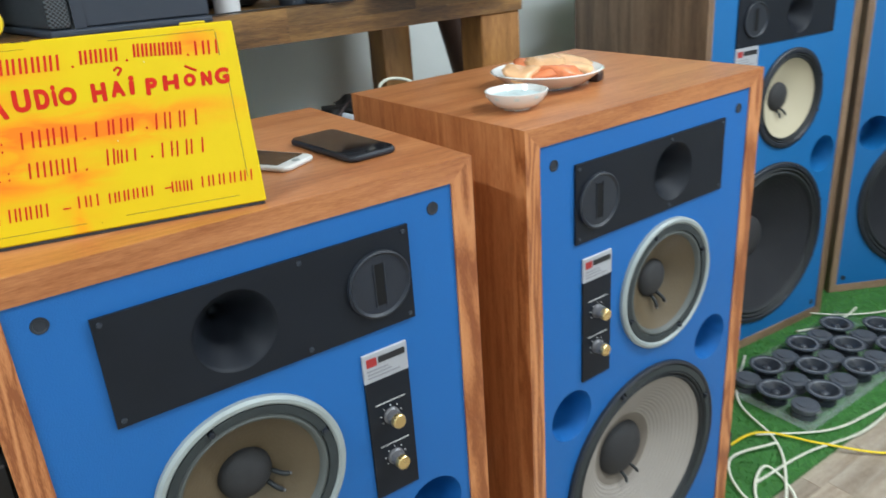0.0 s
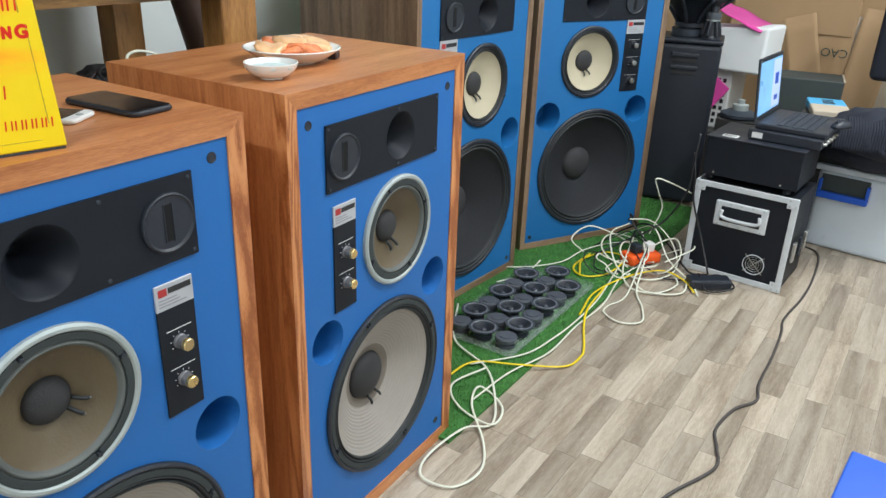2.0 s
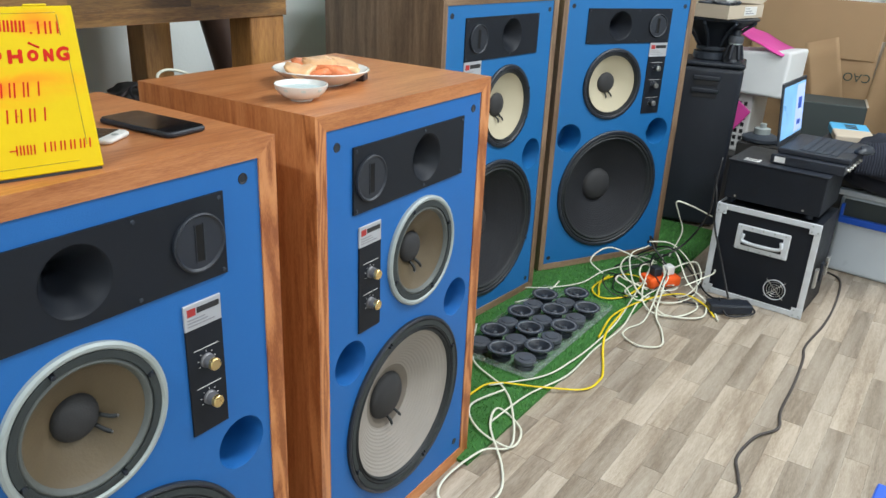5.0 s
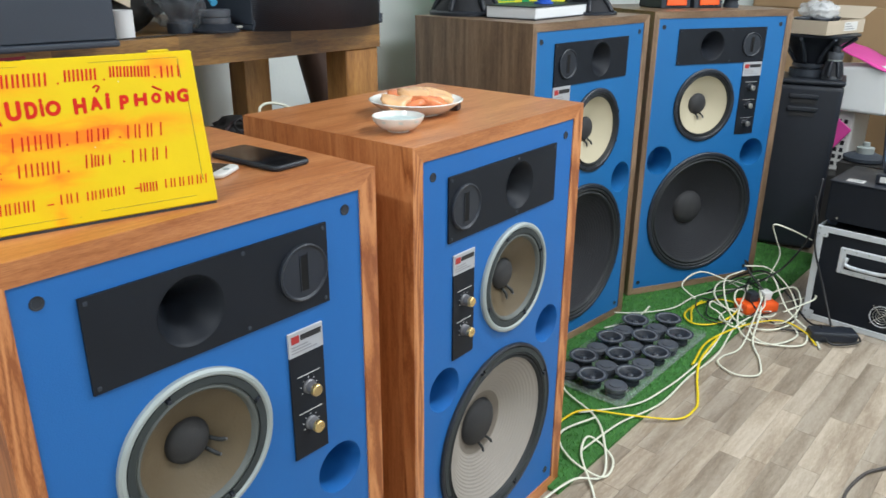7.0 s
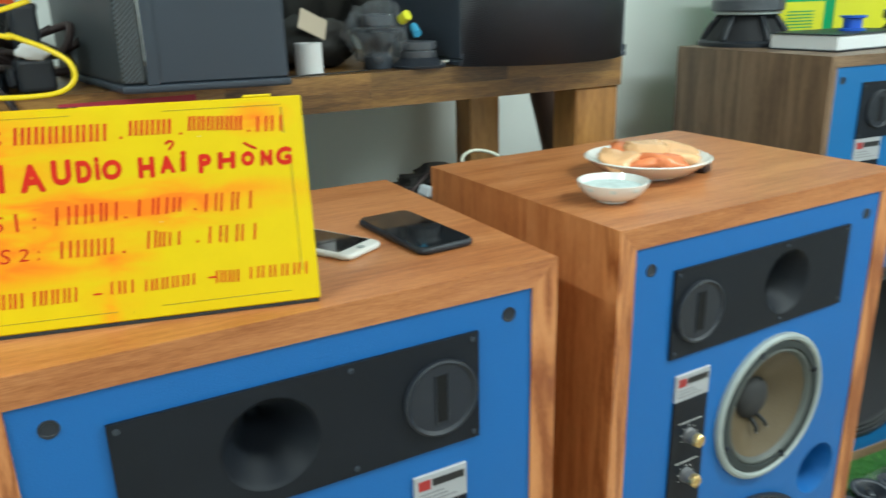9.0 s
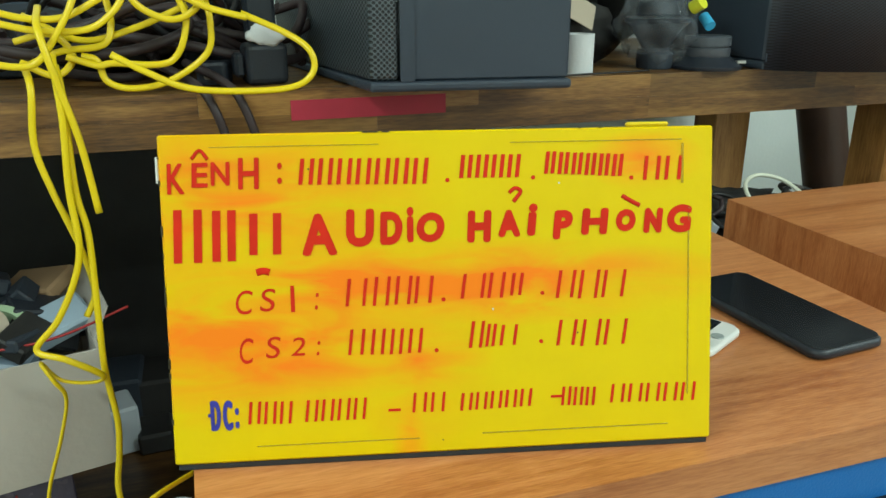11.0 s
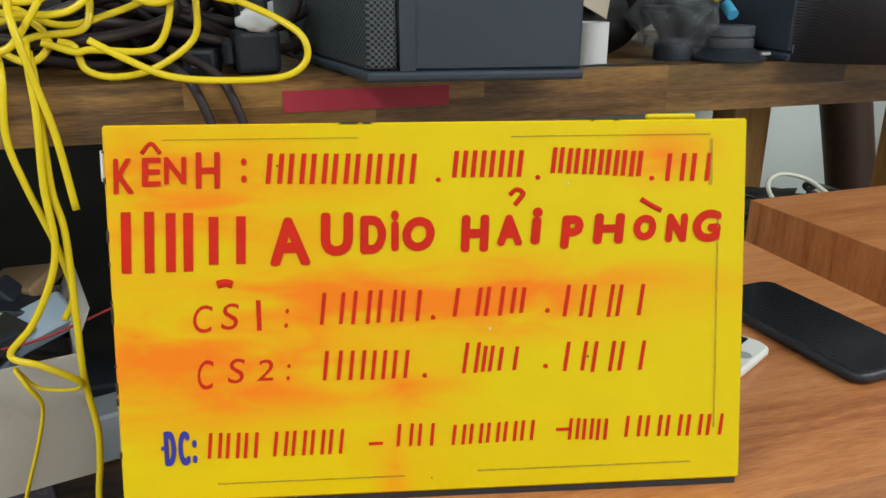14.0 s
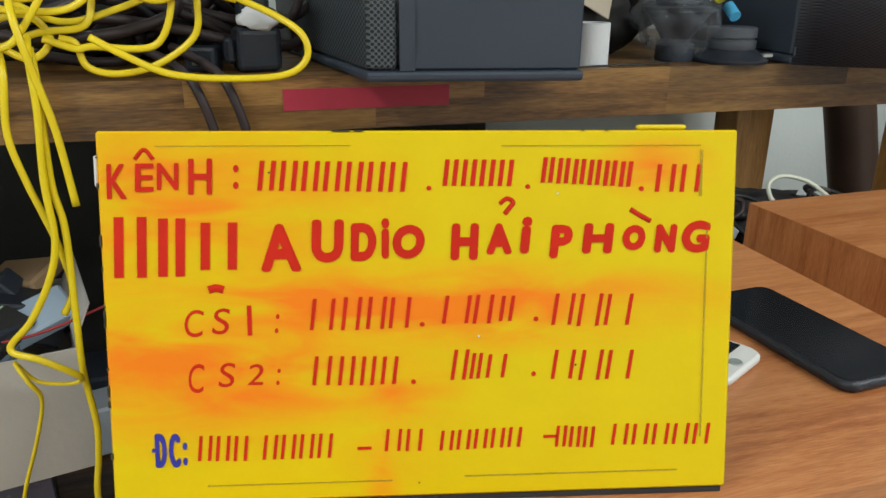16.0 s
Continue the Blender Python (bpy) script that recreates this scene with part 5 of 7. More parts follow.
yellow += [
    [(-0.172, 0.630, 1.296), (-0.138, 0.630, 1.288), (-0.101, 0.630, 1.289), (-0.061, 0.630, 1.309), (-0.031, 0.636, 1.325), (-0.010, 0.650, 1.330)],
    [(-0.173, 0.626, 1.285), (-0.127, 0.626, 1.275), (-0.078, 0.626, 1.276), (-0.050, 0.626, 1.294), (-0.037, 0.632, 1.314), (-0.038, 0.650, 1.330)],
    [(-0.179, 0.618, 1.242), (-0.151, 0.618, 1.238), (-0.131, 0.618, 1.244), (-0.107, 0.618, 1.275), (-0.090, 0.622, 1.305), (-0.081, 0.640, 1.338)],
    [(-0.036, 0.632, 1.322), (-0.024, 0.632, 1.301), (0.000, 0.632, 1.287), (0.021, 0.632, 1.286), (0.041, 0.632, 1.299), (0.052, 0.640, 1.321)],
]
yellow += [
    [(0.010, 0.640, 1.327), (0.046, 0.640, 1.318), (0.085, 0.640, 1.323), (0.128, 0.650, 1.336)],
    [(0.024, 0.622, 1.311), (0.054, 0.622, 1.297), (0.095, 0.622, 1.286)],
]
for pts in yellow:
    cable("yellow_cable", pts, 0.0040, YELLOW_CABLE, YL, "yellow cables", 0.6, 8, (0.05, -0.95, 0.3))
cable("yellow_cable", [(-0.19, 0.47, 0.66), (-0.167, 0.45, 0.715), (-0.134, 0.45, 0.716), (-0.102, 0.45, 0.748), (-0.062, 0.45, 0.779), (-0.02, 0.49, 0.775)], 0.0045, YELLOW_CABLE, YL, "yellow cables", 0.55)
cable("yellow_cable", [(-0.10, 0.455, 0.765), (-0.078, 0.455, 0.719), (-0.043, 0.47, 0.678), (-0.01, 0.50, 0.65)], 0.0045, YELLOW_CABLE, YL, "yellow cables", 0.55)

# boxes and odds and ends under the bench
BOXROT = pose(-0.124, 0.662, 0.700, 0, 0, 13) @ pose(-0.345, 0, 0)
cb = thing("cardboard_box", BOXROT, "open pale cardboard box full of electronic parts", "box")
for x0, x1, y0, y1 in ((0, 0.345, 0, 0.004), (0, 0.345, 0.256, 0.26), (0, 0.004, 0.0042, 0.2558), (0.341, 0.345, 0.0042, 0.2558)):
    part("side", block(x0, x1, y0, y1, 0, 0.172), BOX_GREY, cb)
part("bottom", block(0.0042, 0.3408, 0.0042, 0.2558, 0.0, 0.004), BOX_GREY, cb)
part("flap", block(0, 0.003, 0.03, 0.24, 0, 0.05, 0, Matrix.Translation((0.342, 0, 0.1725)) @ Matrix.Rotation(radians(24), 4, "Y")), BOX_GREY, cb, "bent open flap")
DARK_PACK = material("dark_violet_packets", (0.075, 0.072, 0.115), 0.25, bump=0.8, bump_scale=40, vary=0.5, vary_scale=18)
pc = thing("pack_carton", pose(-0.185, 0.672, 0.526, 0, 0, 13) @ pose(-0.28, 0, 0), "carton of dark violet labelled packs under a box", "carton")
part("body", block(0, 0.28, 0.003, 0.24, 0, 0.1735, 0.002), DARK_PACK, pc)
for k in range(4):
    for q in range(3):
        part("label_bar", block(0.012 + 0.066 * k, 0.068 + 0.066 * k, 0.001, 0.0028, 0.015 + 0.030 * q, (0.034 if (k + q) % 3 == 0 else 0.026) + 0.030 * q), (JAR_GREY, BIN_CLEAR, WHITE_PLASTIC, BLUE_PAINT)[(k + 2 * q) % 4], pc)
part("red_edge", block(0.208, 0.2105, 0.001, 0.0028, 0.03, 0.15), RED_INK, pc)
for i, (x, y, z, rx, lb) in enumerate(((-0.285, 0.735, 0.885, 78, "roll of pale green tape tucked upright in a box"), (-0.262, 0.745, 0.874, 24, "roll of pale green tape lying on a box of parts"))):
    solo("tape_roll", turned([(0.030, 0), (0.042, 0), (0.042, 0.018), (0.030, 0.018), (0.030, 0)], 36), TAPE_GREEN if i else CARD_PALE, lb, "tape", "tape rolls", m=pose(x, y, z, rx, 0, 25))
rnd = random.Random(21)
SCRAP = [DARK_VOID, JAR_GREY, DARK_VOID, BLACK_PLASTIC, CHARCOAL, CHARCOAL, BLACK_PLASTIC]
for i in range(26):
    s = rnd.uniform(0.02, 0.055)
    solo("electronic_part", block(-s, s, -s * 0.6, s * 0.6, -s * 0.35, s * 0.35, 0.003), SCRAP[i % 7], "small electronic part jumbled in a cardboard box", "part", "loose parts",
         m=pose(-0.43 + 0.25 * rnd.random(), 0.69 + 0.16 * rnd.random(), 0.835 + 0.045 * rnd.random(), rnd.uniform(-40, 40), rnd.uniform(-40, 40), rnd.uniform(0, 180)))
tub = thing("plastic_tub", pose(-0.31, 0.66, 0.30), "clear plastic tub of white labelled packs", "tub")
part("body", block(-0.13, 0.13, -0.05, 0.10, 0, 0.17, 0.012, segs=2), BIN_CLEAR, tub)
for i in range(3):
    part("label_bar", block(-0.11, 0.10, -0.0515, -0.0505, 0.04 + 0.04 * i, 0.055 + 0.04 * i), WHITE_PLASTIC if i != 1 else SKY_BLUE, tub)
solo("stool_box", block(-0.52, -0.16, 0.58, 0.715, 0.0, 0.2995, 0.004), CARD, "worn brown box standing under the bench front", "box")
jar = thing("plastic_jar", pose(-0.055, 0.60, 0.526), "grey plastic jar with pale lid", "jar")
part("body", turned([(0, 0), (0.033, 0), (0.035, 0.01), (0.035, 0.09), (0.03, 0.1), (0, 0.1)], 28), JAR_GREY, jar, "", True)
part("lid", turned([(0, 0.118), (0.033, 0.118), (0.034, 0.1), (0.03, 0.1)], 28), BIN_CLEAR, jar, "", True)
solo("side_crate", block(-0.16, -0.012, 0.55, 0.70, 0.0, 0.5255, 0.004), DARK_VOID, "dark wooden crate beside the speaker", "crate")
# added dark sheet over the pale wall; its colour stands for under-bench shade
solo("shade_sheet", block(-1.2, 0.62, 1.255, 1.30, 0.0, 1.12, 0.002), DARK_VOID, "dark sheet added for the shade behind the bench shelf", "board")
for i in range(14):
    s = rnd.uniform(0.04, 0.10)
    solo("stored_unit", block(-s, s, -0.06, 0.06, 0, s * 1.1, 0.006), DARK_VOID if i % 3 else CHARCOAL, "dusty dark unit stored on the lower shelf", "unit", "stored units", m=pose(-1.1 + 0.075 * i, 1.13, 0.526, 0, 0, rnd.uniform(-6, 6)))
# heap between bench and the second loudspeaker
bm = lump(44.0, 0.13, 0.08, 0.035, 0.4, 4, 2.8)
for v in bm.verts:
    v.co.z = max(v.co.z, -0.032)
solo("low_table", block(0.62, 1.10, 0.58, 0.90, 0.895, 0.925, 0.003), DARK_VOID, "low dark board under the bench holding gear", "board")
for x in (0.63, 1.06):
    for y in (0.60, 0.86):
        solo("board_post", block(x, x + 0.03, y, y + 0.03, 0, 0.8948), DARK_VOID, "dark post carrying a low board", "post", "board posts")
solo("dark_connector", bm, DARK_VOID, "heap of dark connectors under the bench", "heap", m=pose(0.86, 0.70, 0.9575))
for i, (x, z, r) in enumerate(((0.80, 0.985, 0.04), (0.88, 1.005, 0.05), (0.95, 0.985, 0.04))):
    cable("cable_loop", [(x + r * math.cos(a), 0.60 + 0.05 * math.sin(a), z + 0.5 * r * math.sin(a)) for a in [2 * math.pi * k / 8 for k in range(9)]], 0.0034, WHITE_CABLE if i == 1 else BLACK_CABLE, "loop of cable heaped under the bench", "cable loops")
solo("white_gadget", block(0, 0.045, 0, 0.03, 0, 0.022, 0.005, segs=2), BIN_CLEAR, "small pale plastic gadget in the cable heap", "gadget", m=pose(0.74, 0.59, 0.963, 10, 20, 25))

for i in range(7):
    x, y, r = 0.70 + 0.06 * i, 0.62 + 0.02 * (i % 3), 0.035 + 0.012 * (i % 3)
    cable("cable_loop", [(x + r * math.cos(a), y + 0.3 * r * math.sin(2 * a), 0.963 + 0.016 * (i % 2) + 0.5 * r * math.sin(a + i)) for a in [2 * math.pi * k / 8 for k in range(9)]], 0.004, (BLACK_CABLE, BROWN_CABLE, GREY_CABLE)[i % 3], "loop of dark cable heaped under the bench", "cable loops")
for i, (x, y, z, w, mt, rx, ry, rz, lb) in enumerate(((-0.20, 0.90, 0.785, 0.045, SWITCH_BLUE, 20, -15, 25, "white plastic wall switch in a box of parts"), (-0.27, 0.86, 0.765, 0.05, JAR_GREY, 12, 10, -15, "pale printed packet in a box of parts"),
                                      (-0.36, 0.88, 0.79, 0.05, BIN_CLEAR, 30, 5, 40, "grey plastic case in a box of parts"), (-0.33, 1.0, 0.83, 0.06, CHARCOAL, -10, 20, 10, "dark grey unit in a box of parts"),
                                      (-0.45, 1.0, 0.87, 0.06, CARD_PALE, 5, 10, 30, "small pale carton in a box of parts"), (-0.24, 1.02, 0.80, 0.05, CARD, 15, -10, -30, "small brown carton in a box of parts"))):
    solo("loose_part", block(-w, w, -w * 0.7, w * 0.7, -0.012, 0.012, 0.004), mt, lb, "part", "loose parts", m=pose(x + 0.01, y - 0.13, z + 0.088, rx, ry, rz))
cable("red_wire", [(-0.30, 0.68, 0.885), (-0.24, 0.69, 0.876), (-0.17, 0.70, 0.882), (-0.09, 0.73, 0.90)], 0.0018, RED_INK, "thin red wire hanging over a box of parts")
for i in range(10):
    s = 0.03 + 0.02 * (i % 3)
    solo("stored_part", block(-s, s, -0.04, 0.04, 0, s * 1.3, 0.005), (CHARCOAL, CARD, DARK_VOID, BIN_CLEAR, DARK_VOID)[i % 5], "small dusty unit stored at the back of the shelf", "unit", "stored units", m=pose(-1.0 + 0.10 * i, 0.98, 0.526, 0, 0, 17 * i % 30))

# ---- on top of the tall loudspeakers ----


def upturned_woofer(m, R, label):
    """A bare woofer lying face down: flange, basket spokes, magnet."""
    w = thing("bare_woofer", m, label, "driver", "bare woofers")
    part("flange", turned([(R * 0.8, 0), (R, 0), (R, 0.010), (R * 0.93, 0.016), (R * 0.8, 0.014)], 48), BLACK_PLASTIC, w, "", True)
    part("cone_back", turned([(R * 0.88, 0.012), (R * 0.62, 0.06), (R * 0.5, 0.082), (0, 0.083)], 40), DARK_CONE, w, "", True)
    for i in range(6):
        a = 2 * math.pi * i / 6 + 0.2
        part("spoke", tube(bmesh.new(), [(R * 0.9 * math.cos(a), R * 0.9 * math.sin(a), 0.012), (R * 0.75 * math.cos(a), R * 0.75 * math.sin(a), 0.05), (R * 0.52 * math.cos(a), R * 0.52 * math.sin(a), 0.086)], 0.009, 8, 4), BLACK_PLASTIC, w)
    part("collar", turned([(R * 0.5, 0.082), (R * 0.70, 0.085), (R * 0.70, 0.092), (R * 0.3, 0.0924)], 40), ALU, w, "bright metal collar", True)
    part("magnet", turned([(R * 0.3, 0.0925), (R * 0.74, 0.0925), (R * 0.76, 0.096), (R * 0.76, 0.120), (R * 0.74, 0.124), (0, 0.126)], 48), MAGNET_GREY, w, "round dark magnet", True)
    part("back_cap", turned([(R * 0.42, 0.126), (R * 0.42, 0.148), (R * 0.39, 0.152), (0, 0.152)], 40), BLACK_PLASTIC, w, "", True)
    return w


upturned_woofer(pose(1.929, 0.895, HF + 0.0004), 0.128, "bare black woofer lying face down on a walnut speaker")
upturned_woofer(pose(2.264, 0.614, HF + 0.0004, 0, 0, 25), 0.108, "bare woofer with grey magnet face down on a walnut speaker").scale = (1, 1, 0.72)
bk = thing("book", pose(1.845, 0.545, HF + 0.0004, 0, 0, 3.5), "thick book with dark cover and white page edges", "book")
part("page_block", block(0.004, 0.345, 0.004, 0.19, 0.003, 0.038, 0.002), PAPER, bk, "white page edges")
part("cover", block(0, 0.35, 0, 0.195, 0.0383, 0.0415, 0.001), BLACK_PLASTIC, bk, "dark cover")
part("back_cover", block(0, 0.35, 0, 0.195, 0, 0.0028, 0.001), BLACK_PLASTIC, bk)
solo("thread_spool", turned([(0, 0), (0.032, 0), (0.032, 0.005), (0.023, 0.007), (0.023, 0.030), (0.032, 0.033), (0.032, 0.038), (0, 0.038)], 32), BLUE_PLASTIC, "blue plastic spool standing on a book", "spool", m=pose(2.026, 0.638, HF + 0.0422))
bag = thing("packaging_bag", pose(2.30, 0.93, HF + 0.0004, 0, 0, -4), "green and yellow printed plastic packaging bag", "bag")
bm = block(-0.28, 0.42, -0.06, 0.08, 0, 0.30, 0.03, segs=3)
part("body", bm, GREEN_BAG, bag, "green printed plastic", True)
for x0, x1, z1 in ((-0.262, -0.065, 0.112), (-0.02, 0.39, 0.118)):
    part("yellow_panel", block(x0, x1, -0.0625, -0.0605, 0.01, z1, 0.0005), YELLOW_BAG, bag, "yellow printed panel")
bm = lump(15.0, 0.07, 0.05, 0.05, 0.35, 3, 2.2)
bmesh.ops.translate(bm, vec=(-0.17, -0.01, 0.20), verts=bm.verts)
part("clear_film", bm, CLEAR_BAG, bag, "crumpled clear film", True)
for i in range(8):
    part("text_bar", block(-0.22 + 0.008 * (i % 2), -0.11, -0.0637, -0.0627, 0.02 + 0.009 * i, 0.0235 + 0.009 * i), GREEN_BAG, bag)
solo("card_flap", block(-0.06, 0.06, -0.04, 0.04, 0, 0.003, 0, None), CARD, "torn brown cardboard flap above the bag", "cardboard", m=pose(2.80, 0.92, HF + 0.17, 8, -14, 20))
solo("card_prop", block(-0.03, 0.03, -0.03, 0.03, 0, 0.165, 0.003), CARD, "small brown carton standing on the speaker", "carton", m=pose(2.78, 0.93, HF + 0.0004, 0, 0, 20))


def horn_box(x, y, label):
    """A small black box speaker with an orange square horn."""
    b = thing("horn_speaker", pose(x, y, HF + 0.0004, 0, 0, -31), label, "loudspeaker", "orange horn speakers")
    w, d, h = 0.135, 0.17, 0.36
    part("shell", block(0, w, 0.002, d, 0, h, 0.004), CHARCOAL, b)
    for k in range(2):
        z0 = 0.012 + 0.165 * k
        bm = bmesh.new()
        ring = lambda x0, x1, z0_, z1_, y_: [bm.verts.new(p) for p in ((x0, y_, z0_), (x1, y_, z0_), (x1, y_, z1_), (x0, y_, z1_))]
        rings = [ring(0.022, w - 0.022, z0, z0 + 0.135, 0.0), ring(0.022, w - 0.022, z0, z0 + 0.135, -0.004), ring(0.028, w - 0.028, z0 + 0.006, z0 + 0.129, -0.004), ring(0.036, w - 0.036, z0 + 0.03, z0 + 0.105, 0.0005), ring(0.058, w - 0.058, z0 + 0.055, z0 + 0.08, 0.0014)]
        for a, c in zip(rings, rings[1:]):
            for i in range(4):
                bm.faces.new((a[i], a[(i + 1) % 4], c[(i + 1) % 4], c[i]))
        bm.faces.new(rings[-1])
        hn = part("horn", bm, ORANGE, b, "orange moulded square horn")
        part("throat", block(0.0655, 0.0695, -0.003, 0.0006, z0 + 0.052, z0 + 0.083), BLACK_PLASTIC, hn)
        part("throat_bar", block(0.056, 0.079, -0.003, 0.0006, z0 + 0.066, z0 + 0.069), STEEL, hn)


horn_box(2.752, 0.560, "small black speaker with orange horns on a walnut speaker")
horn_box(2.882, 0.480, "small black speaker with orange horns beside its twin")
small_driver(pose(3.055, 0.40, HF + 0.0004), 0.05, 0.05, "small silver-black driver on a walnut speaker")
small_driver(pose(3.02, 0.56, HF + 0.0004), 0.05, 0.05, "small black driver on a walnut speaker")

# ---- floor things ----


def tray_row(i, j):
    """Loose tweeters and small cones standing in rows on a clear tray."""
    x = 1.797 + 0.0955 * i
    y = 0.130 + 0.090 * j
    return x, y


tray = thing("driver_tray", pose(0, 0, 0.016), "clear plastic tray holding rows of small drivers", "tray")
part("base", block(1.735, 2.40, 0.075, 0.375, 0.0, 0.004, 0.0015), TRAY_FILM, tray)
for x0, x1, y0, y1 in ((1.735, 2.40, 0.075, 0.079), (1.735, 2.40, 0.371, 0.375), (1.735, 1.739, 0.0792, 0.3708), (2.396, 2.40, 0.0792, 0.3708)):
    part("rim", block(x0, x1, y0, y1, 0.0042, 0.020), TRAY_FILM, tray)
for i in range(7):
    for j in range(3):
        if i == 6 and j != 1:
            continue
        x, y = tray_row(i, j)
        big = (i + j) % 2 == 1
        small_driver(pose(x, y, 0.0205, 0, 0, 37 * i), 0.0515 if big else 0.0375, 0.040 if big else 0.036, "round black cone driver standing on a clear tray" if big else "small grey tweeter lying magnet up on a clear tray", "drivers on the tray", cone=big)

sock = thing("socket_strip", pose(2.77, 0.015, 0.0165, 0, 0, -35), "orange extension socket with white and black plugs", "socket")
part("body", block(-0.085, 0.07, -0.045, 0.045, 0, 0.045, 0.012, segs=2), ORANGE, sock)
for i in range(2):
    part("plug", block(-0.055 + 0.062 * i, -0.015 + 0.062 * i, -0.02, 0.02, 0.0452, 0.085, 0.006, segs=2), WHITE_PLASTIC if i else BLACK_PLASTIC, sock)
ad = thing("power_brick", pose(2.72, -0.285, 0.004, 0, 0, -55), "black power brick lying on the plank floor", "adapter")
part("body", block(-0.085, 0.085, -0.035, 0.035, 0, 0.04, 0.008, segs=2), BLACK_PLASTIC, ad)

W_ = "cream flat cable looping over mat and floor"
zc = 0.020
white = [
    [(1.95, 0.42, zc), (1.727, 0.291, zc), (1.635, 0.112, zc), (1.517, 0.01, zc), (1.40, -0.05, 0.008), (1.321, -0.004, zc), (1.164, 0.01, zc), (1.096, -0.019, 0.01), (1.112, -0.104, 0.008), (1.207, -0.129, 0.008), (1.312, -0.075, 0.008), (1.435, 0.04, zc), (1.529, 0.068, zc), (1.49, -0.032, 0.01), (1.392, -0.054, 0.012), (1.40, 0.06, zc), (1.488, 0.144, zc), (1.62, 0.10, zc + 0.01)],
]
white += [
    [(1.62, 0.16, zc), (1.78, 0.05, zc), (1.934, 0.02, zc), (2.10, 0.01, zc), (2.313, 0.017, zc), (2.60, 0.06, zc), (2.80, 0.07, 0.06), (2.78, 0.02, 0.07)],
    [(1.45, 0.05, zc), (1.65, 0.035, zc), (1.85, -0.005, 0.012), (2.08, 0.00, 0.01), (2.30, -0.01, 0.01), (2.55, 0.02, 0.02), (2.72, -0.02, 0.05), (2.78, 0.0, 0.09)],
    [(2.35, 0.44, zc), (2.42, 0.36, zc), (2.55, 0.28, zc), (2.72, 0.26, zc), (2.86, 0.20, zc), (2.95, 0.10, 0.03)],
]
white += [
    [(2.70, 0.25, zc), (2.74, 0.33, 0.05), (2.86, 0.30, 0.08), (2.90, 0.18, 0.05), (2.82, 0.06, 0.05)],
    [(2.78, 0.00, 0.09), (2.64, -0.02, 0.05), (2.42, -0.053, 0.009), (2.306, -0.029, 0.008), (2.243, -0.038, 0.008), (2.207, -0.114, 0.008), (2.258, -0.176, 0.008), (2.368, -0.139, 0.009), (2.493, -0.069, 0.014), (2.70, -0.02, 0.06), (2.84, 0.05, 0.12)],
]
white += [
    [(2.83, 0.08, 0.10), (2.62, 0.04, 0.03), (2.50, -0.04, 0.012), (2.52, -0.14, 0.010), (2.66, -0.18, 0.010), (2.72, -0.10, 0.02), (2.60, -0.02, 0.02), (2.50, -0.10, 0.014), (2.58, -0.22, 0.010), (2.72, -0.20, 0.02)],
    [(2.80, 0.10, 0.16), (2.70, 0.14, 0.13), (2.60, 0.05, 0.03), (2.62, -0.08, 0.012), (2.75, -0.14, 0.03), (2.85, -0.08, 0.10), (2.86, 0.02, 0.17), (2.80, 0.10, 0.18)],
    [(2.84, 0.02, 0.12), (2.90, 0.00, 0.22), (2.88, 0.02, 0.30), (2.86, 0.03, 0.36), (2.90, -0.03, 0.34), (2.95, -0.10, 0.30)],
    [(2.95, 0.20, zc), (2.90, 0.10, 0.10), (2.84, 0.00, 0.15), (2.76, -0.10, 0.06), (2.70, -0.22, 0.012), (2.60, -0.28, 0.008)],
]
for pts in white:
    cable("white_cable", pts, 0.0037, WHITE_CABLE, W_, "white cables", 0.7)
rnd = random.Random(17)
for i in range(9):
    cx, cy, r = 2.68 + rnd.uniform(-0.10, 0.14), 0.0 + rnd.uniform(-0.14, 0.14), rnd.uniform(0.06, 0.13)
    ph0, z0 = rnd.uniform(0, 6), rnd.uniform(0.015, 0.07)
    pts = [(cx + r * (1 + 0.25 * math.sin(3 * a + i)) * math.cos(a), cy + 0.8 * r * math.sin(a), max(0.018, z0 + 0.05 * math.sin(a + ph0))) for a in [2 * math.pi * k / 9 + ph0 for k in range(9)]]
    cable("white_cable" if i % 3 else "black_cable", pts, 0.0038 if i % 3 else 0.003, WHITE_CABLE if i % 3 else BLACK_CABLE, W_ if i % 3 else "thin black cable tangled round the socket", "white cables" if i % 3 else "black floor cables", 0.7)
cable("white_cable", [(2.20, 0.40, zc), (2.30, 0.36, zc), (2.42, 0.35, zc), (2.50, 0.36, zc)], 0.004, WHITE_CABLE, W_, "white cables", 0.7)
for pts in ([(1.50, 0.18, zc), (1.636, 0.16, zc), (1.712, 0.031, zc), (1.81, -0.083, 0.008), (1.90, -0.10, 0.008), (1.967, -0.081, 0.008), (2.102, -0.02, 0.01), (2.20, 0.01, zc + 0.008), (2.40, 0.03, zc + 0.008)],
            [(2.48, 0.17, zc), (2.62, 0.22, zc), (2.76, 0.17, zc), (2.72, 0.07, 0.03), (2.55, 0.08, zc), (2.47, 0.15, zc), (2.53, 0.22, zc), (2.70, 0.22, zc)],
            [(2.15, 0.02, zc), (2.36, 0.05, zc), (2.58, 0.0, zc), (2.70, -0.10, 0.03), (2.68, -0.20, 0.02), (2.62, -0.26, 0.008)]):
    cable("yellow_cable", pts, 0.0043, YELLOW_CABLE, "yellow cable lying across mat and floor", "yellow cables", 0.7)
